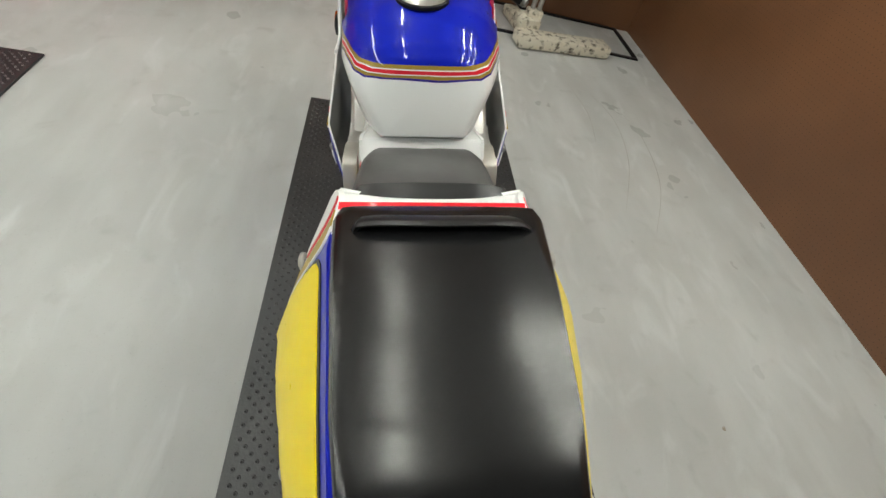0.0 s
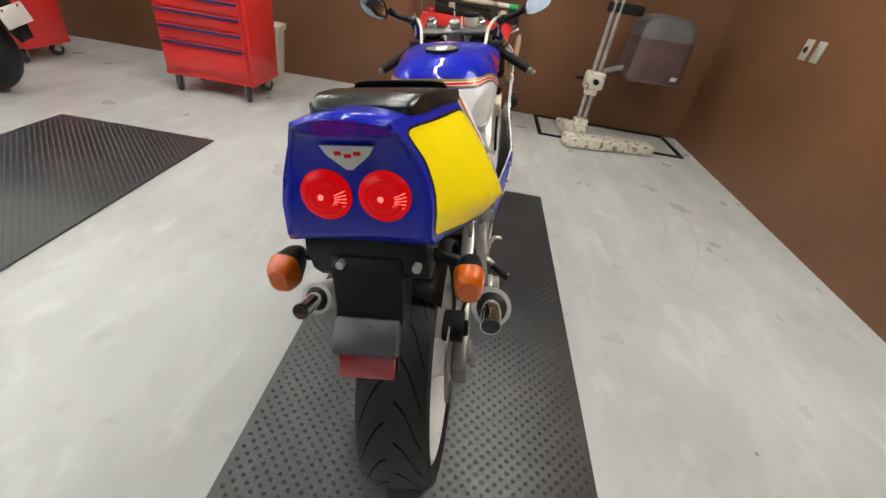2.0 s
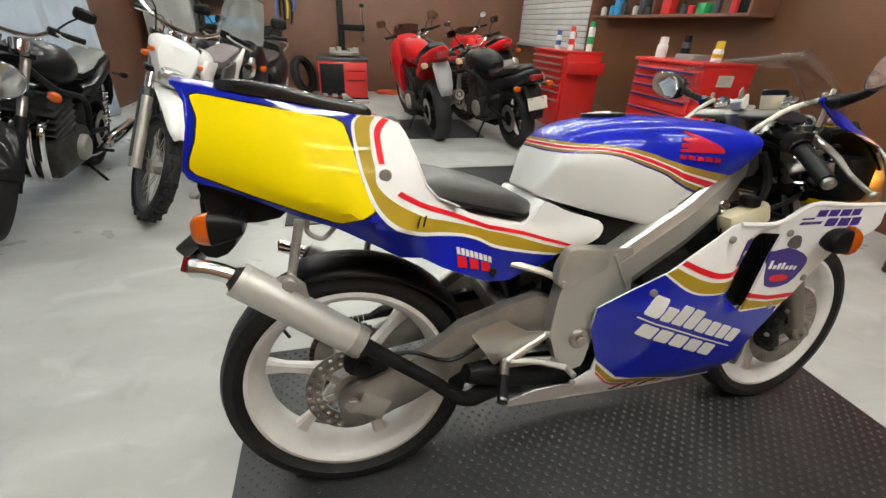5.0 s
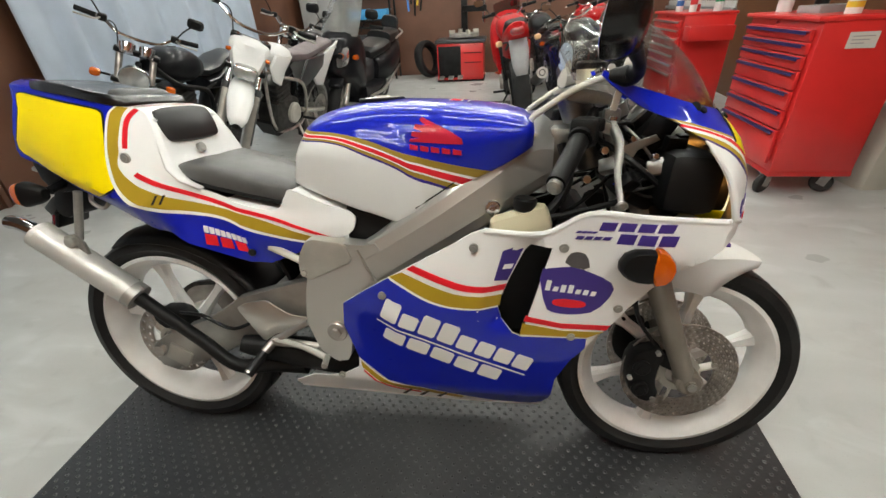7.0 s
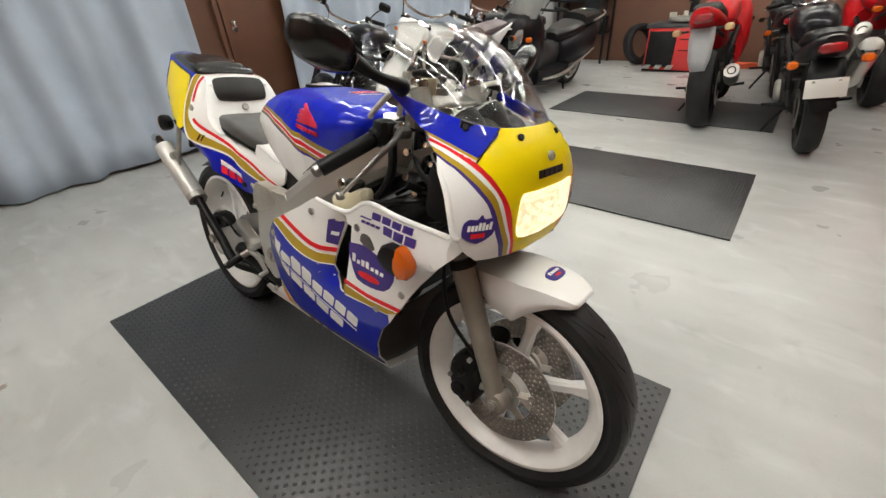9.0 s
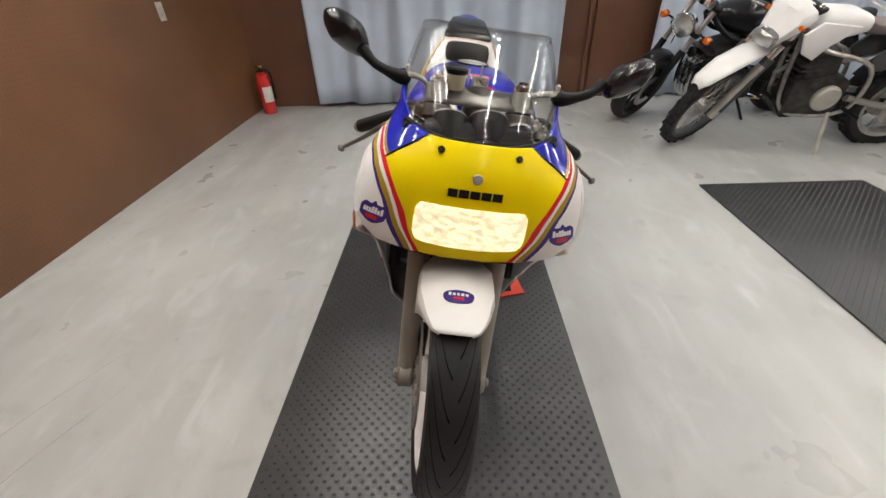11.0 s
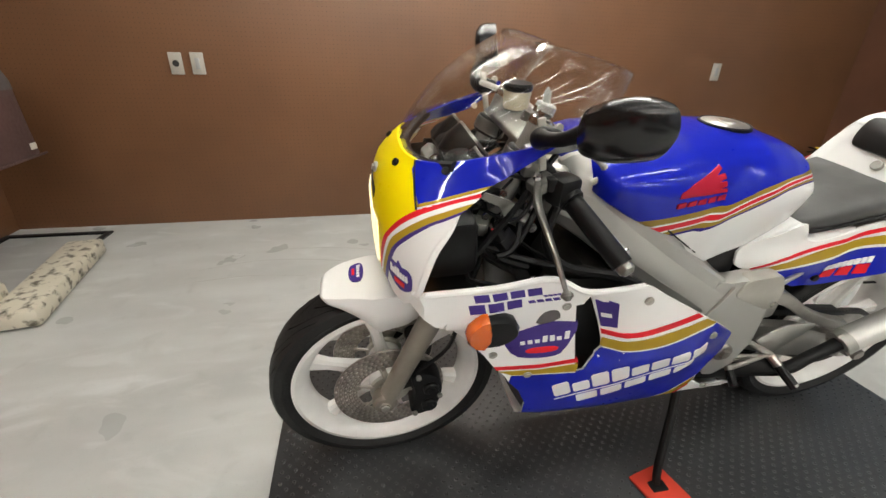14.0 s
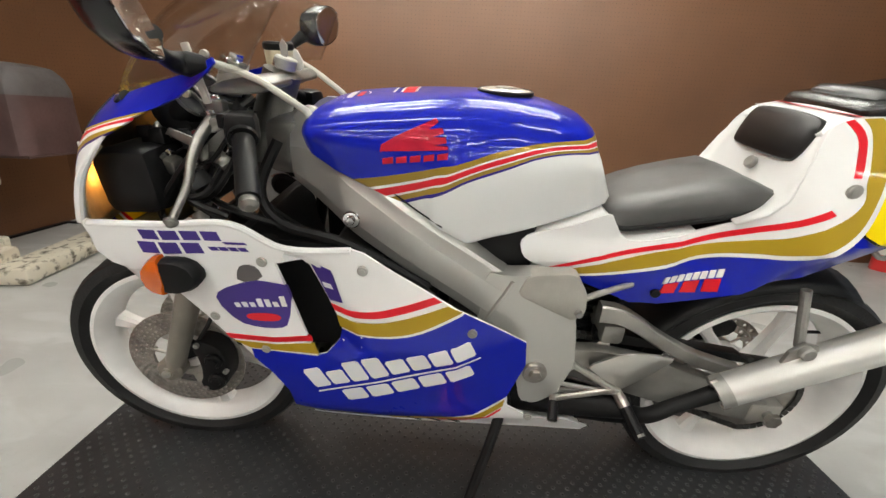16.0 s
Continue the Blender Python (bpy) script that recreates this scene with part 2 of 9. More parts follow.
def pegboard_material():
    """Brown hardboard with a square grid of small holes, 25 mm apart."""
    m = material("brown_pegboard", (0.138, 0.063, 0.029), 0.36, spec=0.45, vary=0.18, scale=1.5, fine=40)
    nt = m.node_tree
    b = nt.nodes["Principled BSDF"]
    link = b.inputs["Base Color"].links[0].from_socket
    tc = nt.nodes.new("ShaderNodeTexCoord")
    sep = nt.nodes.new("ShaderNodeSeparateXYZ")
    nt.links.new(tc.outputs["Object"], sep.inputs[0])
    add = nt.nodes.new("ShaderNodeMath")
    nt.links.new(sep.outputs["X"], add.inputs[0])
    nt.links.new(sep.outputs["Y"], add.inputs[1])
    cells = []
    for s in (add.outputs[0], sep.outputs["Z"]):
        mul = nt.nodes.new("ShaderNodeMath")
        mul.operation = "MULTIPLY"
        mul.inputs[1].default_value = 40
        fr = nt.nodes.new("ShaderNodeMath")
        fr.operation = "FRACT"
        sb = nt.nodes.new("ShaderNodeMath")
        sb.operation = "SUBTRACT"
        sb.inputs[1].default_value = 0.5
        nt.links.new(s, mul.inputs[0])
        nt.links.new(mul.outputs[0], fr.inputs[0])
        nt.links.new(fr.outputs[0], sb.inputs[0])
        pw = nt.nodes.new("ShaderNodeMath")
        pw.operation = "POWER"
        pw.inputs[1].default_value = 2
        ab = nt.nodes.new("ShaderNodeMath")
        ab.operation = "ABSOLUTE"
        nt.links.new(sb.outputs[0], ab.inputs[0])
        nt.links.new(ab.outputs[0], pw.inputs[0])
        cells.append(pw.outputs[0])
    sm = nt.nodes.new("ShaderNodeMath")
    nt.links.new(cells[0], sm.inputs[0])
    nt.links.new(cells[1], sm.inputs[1])
    lt = nt.nodes.new("ShaderNodeMath")
    lt.operation = "LESS_THAN"
    lt.inputs[1].default_value = 0.009
    nt.links.new(sm.outputs[0], lt.inputs[0])
    mx = nt.nodes.new("ShaderNodeMix")
    mx.data_type = "RGBA"
    mx.inputs["B"].default_value = (0.075, 0.033, 0.016, 1)
    nt.links.new(lt.outputs[0], mx.inputs["Factor"])
    nt.links.new(link, mx.inputs["A"])
    nt.links.new(mx.outputs["Result"], b.inputs["Base Color"])
    return m


FLOOR_Z = -0.006
FLOOR = floor_material()
PEG = pegboard_material()
BROWN = material("brown_panel", (0.128, 0.056, 0.032), 0.42, vary=0.2, scale=2.0, fine=40)
CEILING = material("dark_ceiling", (0.16, 0.15, 0.14), 0.8, vary=0.06)
CURTAIN = material("pale_blue_curtain", (0.46, 0.53, 0.63), 0.75, vary=0.10, scale=3, bump=0.2, fine=300)
MAT_RUBBER = material("rubber_mat", (0.024, 0.025, 0.027), 0.38, spec=0.6, vary=0.4, scale=4, bump=0.3, fine=150, dirt=(0.044, 0.045, 0.047), dirt_amount=0.0)


# ---- mesh helpers ----
def part(name, bm, m, parent=None, label="", sharp=35):
    me = bpy.data.meshes.new(name)
    bmesh.ops.remove_doubles(bm, verts=bm.verts[:], dist=1e-6)
    bmesh.ops.recalc_face_normals(bm, faces=bm.faces[:])
    bm.to_mesh(me)
    bm.free()
    me.polygons.foreach_set("use_smooth", [True] * len(me.polygons))
    me.set_sharp_from_angle(angle=radians(sharp))
    me.materials.append(m)
    ob = new(name, me)
    if parent:
        ob.parent = parent
    if label:
        tagged(ob, label)
    return ob


def thing(name, label, category, m=None, group="", kind=""):
    ob = new(name)
    ob.empty_display_size = 0.05
    ob.matrix_world = m or Matrix()
    return tagged(ob, label, category, group, kind)


def join(*bms):
    out = bms[0]
    for b in bms[1:]:
        me = bpy.data.meshes.new("tmp")
        b.to_mesh(me)
        b.free()
        out.from_mesh(me)
        bpy.data.meshes.remove(me)
    return out


def box(c, s, bev=0.0, turn=(0, 0, 0), seg=2):
    bm = bmesh.new()
    bmesh.ops.create_cube(bm, size=1)
    for v in bm.verts:
        v.co = Vector((v.co.x * s[0], v.co.y * s[1], v.co.z * s[2]))
    if bev:
        bmesh.ops.bevel(bm, geom=bm.edges[:], offset=bev, segments=seg, affect="EDGES", profile=0.5)
    bmesh.ops.transform(bm, matrix=pose(*c, *turn), verts=bm.verts[:])
    return bm


def curve_points(pts, n=5):
    """A smooth line through the given points."""
    p = [Vector(q) for q in pts]
    if len(p) < 3 or n < 2:
        return p
    out = []
    for i in range(len(p) - 1):
        a, b, c, d = p[max(i - 1, 0)], p[i], p[i + 1], p[min(i + 2, len(p) - 1)]
        for k in range(n):
            t = k / n
            out.append(0.5 * (2 * b + (c - a) * t + (2 * a - 5 * b + 4 * c - d) * t * t + (3 * b - a - 3 * c + d) * t ** 3))
    return out + [p[-1]]


def tube(pts, r, seg=10, n=5, flat=1.0):
    """A round bar along a smooth line; r: one radius, or one at each given point."""
    p = curve_points(pts, n)
    radii = [r] * len(p) if isinstance(r, (int, float)) else [float(q) for q in np.interp(np.linspace(0, 1, len(p)), np.linspace(0, 1, len(r)), r)]
    bm = bmesh.new()
    d = (p[1] - p[0]).normalized()
    side = d.orthogonal().normalized()
    rings = []
    for i, q in enumerate(p):
        d = (p[min(i + 1, len(p) - 1)] - p[max(i - 1, 0)]).normalized()
        side = (side - d * side.dot(d)).normalized()
        up = d.cross(side)
        rings.append([bm.verts.new(q + radii[i] * (math.cos(a) * side + flat * math.sin(a) * up)) for a in np.arange(seg) * 2 * math.pi / seg])
    for a, b in zip(rings, rings[1:]):
        for k in range(seg):
            bm.faces.new((a[k], a[(k + 1) % seg], b[(k + 1) % seg], b[k]))
    bm.faces.new(rings[0][::-1])
    bm.faces.new(rings[-1])
    return bm


def lathe(profile, c, axis=(0, 1, 0), seg=48, closed=True):
    """A profile of (radius, place along the axis) turned round the axis through c."""
    bm = bmesh.new()
    q = Vector((0, 0, 1)).rotation_difference(Vector(axis)).to_matrix()
    rings = []
    for k in range(seg):
        a = 2 * math.pi * k / seg
        rings.append([bm.verts.new(Vector(c) + q @ Vector((r * math.cos(a), r * math.sin(a), h))) for r, h in profile])
    n = len(profile)
    for k in range(seg):
        a, b = rings[k], rings[(k + 1) % seg]
        for i in range(n if closed else n - 1):
            f = [a[i], b[i], b[(i + 1) % n], a[(i + 1) % n]]
            bm.faces.new(f)
    return bm


def disk(c, axis, r, h, seg=24, bev=0.0):
    """A short round plug with its middle at c."""
    b = min(bev, r * 0.9, h * 0.45)
    prof = [(0.0005, -h / 2), (r - b, -h / 2), (r, -h / 2 + b), (r, h / 2 - b), (r - b, h / 2), (0.0005, h / 2)]
    return lathe(prof, c, axis, seg)


def loft(rings, closed_ring=True, cap=True):
    bm = bmesh.new()
    vr = [[bm.verts.new(p) for p in r] for r in rings]
    n = len(vr[0])
    for a, b in zip(vr, vr[1:]):
        for k in range(n if closed_ring else n - 1):
            bm.faces.new((a[k], a[(k + 1) % n], b[(k + 1) % n], b[k]))
    if cap and closed_ring:
        bm.faces.new(vr[0][::-1])
        bm.faces.new(vr[-1])
    return bm


def rounded(poly, n=2, cut=0.25):
    """A polygon with its corners cut off n times."""
    p = [Vector(q) for q in poly]
    for _ in range(n):
        out = []
        for a, b in zip(p, p[1:] + p[:1]):
            out += [a.lerp(b, cut), a.lerp(b, 1 - cut)]
        p = out
    return p


def band(line_a, line_b, n=5):
    """The polygon between two smooth lines that run the same way."""
    a = [Vector((*q, 0)) for q in line_a]
    b = [Vector((*q, 0)) for q in line_b]
    return [q.to_2d() for q in curve_points(a, n)] + [q.to_2d() for q in curve_points(b, n)][::-1]


def smooth_line(line, n=5):
    return [q.to_2d() for q in curve_points([Vector((*q, 0)) for q in line], n)]


def skin(poly, place, d0=0.0, d1=-0.003, ru=0.02, rv=0.02):
    """A shell over the surface place(u, v, depth), cut to the polygon in u, v."""
    flat = bmesh.new()
    flat.faces.new([flat.verts.new((p[0], p[1], 0)) for p in poly])
    for k, step in ((0, ru), (1, rv)):
        lo, hi = min(p[k] for p in poly), max(p[k] for p in poly)
        no = (1, 0, 0) if k == 0 else (0, 1, 0)
        for i in range(math.ceil(lo / step), math.floor(hi / step) + 1):
            if lo + 1e-4 < i * step < hi - 1e-4:
                bmesh.ops.bisect_plane(flat, geom=flat.verts[:] + flat.edges[:] + flat.faces[:], dist=1e-5, plane_co=Vector(no) * i * step, plane_no=no)
    bmesh.ops.triangulate(flat, faces=[f for f in flat.faces if len(f.verts) > 4])
    bm = bmesh.new()
    flat.verts.index_update()
    top = [bm.verts.new(place(v.co.x, v.co.y, d0)) for v in flat.verts]
    low = [bm.verts.new(place(v.co.x, v.co.y, d1)) for v in flat.verts]
    for f in flat.faces:
        ids = [v.index for v in f.verts]
        bm.faces.new([top[i] for i in ids])
        bm.faces.new([low[i] for i in reversed(ids)])
    for e in flat.edges:
        if len(e.link_faces) == 1:
            a, b = (v.index for v in e.verts)
            bm.faces.new((top[a], top[b], low[b], low[a]))
    flat.free()
    return bm


def plate(poly, y0, y1, bev=0.0):
    """A polygon in x, z as a plate between two values of y."""
    bm = bmesh.new()
    a = [bm.verts.new((p[0], y0, p[1])) for p in poly]
    b = [bm.verts.new((p[0], y1, p[1])) for p in poly]
    bm.faces.new(a)
    bm.faces.new(b[::-1])
    n = len(a)
    for k in range(n):
        bm.faces.new((a[k], b[k], b[(k + 1) % n], a[(k + 1) % n]))
    if bev:
        bmesh.ops.recalc_face_normals(bm, faces=bm.faces[:])
        bmesh.ops.bevel(bm, geom=[e for e in bm.edges if e.is_manifold and e.calc_face_angle() > 0.6], offset=bev, segments=2, affect="EDGES", profile=0.5)
    return bm


# ---- room ----
X0, X1, Y0, Y1 = -3.32, 2.82, -1.98, 7.3

def wall(name, c, s, m, label):
    return tagged(part(name, box(c, s), m), label, "wall", kind="structure")


tagged(part("floor", box(((X0 + X1) / 2, (Y0 + Y1) / 2, FLOOR_Z - 0.1), (X1 - X0 + 0.4, Y1 - Y0 + 0.4, 0.2)), FLOOR), "smooth grey sealed concrete workshop floor with scuffs", "floor", kind="structure")
tagged(part("ceiling", box(((X0 + X1) / 2, (Y0 + Y1) / 2, CEIL + 0.08), (X1 - X0 + 0.4, Y1 - Y0 + 0.4, 0.15)), CEILING), "plain dark workshop ceiling", "ceiling", kind="structure")
wall("wall_right", ((X0 + X1) / 2, Y0 - 0.06, CEIL / 2), (X1 - X0 + 0.3, 0.12, CEIL + 0.02), PEG, "brown perforated hardboard wall with two sockets")
wall("wall_front", (X1 + 0.06, (Y0 + Y1) / 2, CEIL / 2), (0.12, Y1 - Y0, CEIL + 0.02), PEG, "dark brown panelled wall behind the tool chests")
wall("wall_rear", (X0 - 0.06, (Y0 + Y1) / 2, CEIL / 2), (0.12, Y1 - Y0, CEIL + 0.02), BROWN, "brown panelled wall behind the pale blue curtains")
wall("wall_left", ((X0 + X1) / 2, Y1 + 0.06, CEIL / 2), (X1 - X0 + 0.3, 0.12, CEIL + 0.02), BROWN, "brown panelled wall at the far end of the workshop")


SCUFF = material("floor_scuff", (0.38, 0.372, 0.35), 0.4, vary=0.2, scale=9)


def scuff(pts, w):
    """A thin worn streak lying on the concrete."""
    p = curve_points([(x, y, FLOOR_Z + 0.0006) for x, y in pts], 8)
    rows = []
    for i, q in enumerate(p):
        d = (p[min(i + 1, len(p) - 1)] - p[max(i - 1, 0)]).normalized()
        h = w * (0.25 + 0.75 * math.sin(math.pi * (i + 0.5) / len(p))) / 2
        rows.append([q + Vector((-d.y, d.x, 0)) * h, q - Vector((-d.y, d.x, 0)) * h])
    return part("scuff_mark", loft(rows, False, False), SCUFF, bpy.data.objects["floor"])


for pts, w in ((((1.55, -1.20), (1.25, -1.28), (0.85, -1.22), (0.45, -1.05)), 0.006), (((1.50, -1.32), (1.15, -1.42), (0.70, -1.36), (0.30, -1.16)), 0.005), (((1.65, -1.05), (1.30, -1.10), (1.00, -1.06)), 0.005)):
    scuff(pts, w)


def curtain(y0, y1, x, z0, z1, seed):
    rng = random.Random(seed)
    bm = bmesh.new()
    n = int((y1 - y0) / 0.02)
    ph = [rng.uniform(0, 6.3) for _ in range(4)]
    rows = []
    for j in range(13):
        f = j / 12
        z = z1 + (z0 - z1) * f
        row = []
        for i in range(n + 1):
            y = y0 + (y1 - y0) * i / n
            amp = 0.018 + 0.022 * f
            dx = amp * (math.sin(y * 15 + ph[0] + 0.5 * math.sin(y * 3 + ph[1])) + 0.6 * math.sin(y * 27 + ph[2] + f) + 0.4 * math.sin(y * 6 + ph[3] + f * 1.3))
            row.append(bm.verts.new((x + dx, y + 0.01 * math.sin(f * 5 + i * 0.3), z + (0.02 * math.sin(y * 2.3 + ph[1]) if j == 12 else 0))))
        rows.append(row)
    for a, b in zip(rows, rows[1:]):
        for i in range(n):
            bm.faces.new((a[i], a[i + 1], b[i + 1], b[i]))
    ob = part("curtain", bm, CURTAIN, sharp=80)
    mod = ob.modifiers.new("cloth", "SOLIDIFY")
    mod.thickness = 0.003
    return tagged(ob, "long pale blue fabric curtain hanging in soft folds to the floor", "curtain", "curtains on the rear wall")


curtain(-1.30, 1.22, -3.22, 0.03, CEIL - 0.03, 1)
curtain(2.12, 5.35, -3.22, 0.03, CEIL - 0.03, 2)
dr = thing("door_1", "brown panel door between two curtains, closed", "door", kind="structure")
part("door_leaf", box((-3.31, 1.86, 1.05), (0.03, 0.62, 2.1), 0.003), BROWN, dr)
part("door_post", box((-3.30, 1.50, 1.05), (0.05, 0.035, 2.1), 0.003), BROWN, dr)
part("door_handle", join(box((-3.285, 1.63, 0.99), (0.012, 0.05, 0.09), 0.004), disk((-3.27, 1.63, 0.99), (1, 0, 0), 0.012, 0.03)), CHROME, dr, "small steel lever lock")


def tube_lamp(x, y):
    ob = thing("ceiling_light", "long bare fluorescent tube fitting fixed to the ceiling", "ceiling lamp", pose(x, y, CEIL - 0.004), "ceiling lights")
    part("housing", box((0, 0, -0.025), (1.26, 0.07, 0.05), 0.006), OFFWHITE, ob)
    part("fluorescent_tube", tube([(-0.6, 0, -0.085), (0.6, 0, -0.085)], 0.016, 12, 1), TUBE_LIGHT, ob, "glowing white tube")
    for s in (-1, 1):
        part("lamp_socket", box((s * 0.61, 0, -0.07), (0.02, 0.035, 0.06), 0.004), OFFWHITE, ob)
    return ob


for y in (0.75, 2.25, 3.75, 5.25, 6.6):
    for x in (-2.45, -1.05, 0.35, 1.75):
        if (x, y) != (-2.45, 0.75):
            tube_lamp(x, y)
for x in (-0.66, 0.68):
    for y in (-0.55, -0.95, -1.35):
        tube_lamp(x, y)

# rubber mats
dots_mesh = None


def rubber_mat(x, y):
    global dots_mesh
    ob = thing("rubber_mat", "black studded rubber floor mat lying on the concrete", "mat", pose(x, y, 0), "rubber floor mats")
    part("mat_sheet", box((0, 0, -0.001), (2.0, 1.0, 0.010), 0.003), MAT_RUBBER, ob)
    if dots_mesh is None:
        bm = bmesh.new()
        p = 0.0176
        ring = [(math.cos(a), math.sin(a)) for a in np.arange(8) * math.pi / 4]
        for i in range(55):
            for j in range(112):
                if (i + j) % 2 == 0:
                    cx, cy = (j - 55.5) * p, (i - 27) * p
                    low, top, foot = ([bm.verts.new((cx + r * c, cy + r * s, z)) for c, s in ring] for r, z in ((0.0029, 0.0043), (0.0039, 0.0052), (0.0062, 0.0040)))
                    # dimple bottoms take a darker material: shade inside each recess, put into colour
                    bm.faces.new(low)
                    for k in range(8):
                        n = (k + 1) % 8
                        bm.faces.new((low[k], low[n], top[n], top[k])).material_index = 1
                        bm.faces.new((top[k], top[n], foot[n], foot[k])).material_index = 1
        me = bpy.data.meshes.new("dimple")
        bm.to_mesh(me)
        bm.free()
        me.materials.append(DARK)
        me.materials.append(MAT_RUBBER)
        d = new("dimple", me)
        d.parent = ob
        tagged(d, kind="stuff")
        dots_mesh = d.data
    else:
        d = new("dimple", dots_mesh)
        d.parent = ob
        tagged(d, kind="stuff")


for y in (0.04, 2.16, 4.24):
    rubber_mat(-0.03, y)

# ---- the motorcycle on the mat ----
bike = thing("motorcycle", "blue, white and yellow racing motorcycle leaning on its side stand", "motorcycle", pose(0, 0.036, 0.004, -9.34, 0, -0.79))
FA, RA = (0.652, 0, 0.283), (-0.705, 0, 0.296)


def tyre_profile(r, rim, w):
    h = w / 2
    return [(rim - 0.006, -h * 0.62), (rim + 0.012, -h * 0.80), (rim + (r - rim) * 0.45, -h), (r - (r - rim) * 0.22, -h * 0.94), (r - (r - rim) * 0.07, -h * 0.70), (r - 0.004, -h * 0.38), (r, 0),
            (r - 0.004, h * 0.38), (r - (r - rim) * 0.07, h * 0.70), (r - (r - rim) * 0.22, h * 0.94), (rim + (r - rim) * 0.45, h), (rim + 0.012, h * 0.80), (rim - 0.006, h * 0.62)]


def drilled_disc(c, r0, r1, y, rows=4, n=44, hr=0.0030):
    """A brake disc with real holes in staggered rows."""
    bm = bmesh.new()
    for j in range(rows):
        ra, rb = r0 + (r1 - r0) * j / rows, r0 + (r1 - r0) * (j + 1) / rows
        for k in range(n):
            a0 = 2 * math.pi * (k + 0.5 * (j % 2) + 0.13 * j) / n
            a1 = a0 + 2 * math.pi / n
            am, rm = (a0 + a1) / 2, (ra + rb) / 2
            ring = [(ra, a0), (ra, am), (ra, a1), (rm, a1), (rb, a1), (rb, am), (rb, a0), (rm, a0)]
            outer = [bm.verts.new((c[0] + p * math.cos(q), y, c[2] + p * math.sin(q))) for p, q in ring]
            mid = Vector((c[0] + rm * math.cos(am), y, c[2] + rm * math.sin(am)))
            inner = [bm.verts.new(mid + hr * (v.co - mid).normalized()) for v in outer]
            for i in range(8):
                bm.faces.new((outer[i], outer[(i + 1) % 8], inner[(i + 1) % 8], inner[i]))
    return bm


TREAD = material("tread_groove_black", (0.004, 0.004, 0.004), 0.9, spec=0.1)


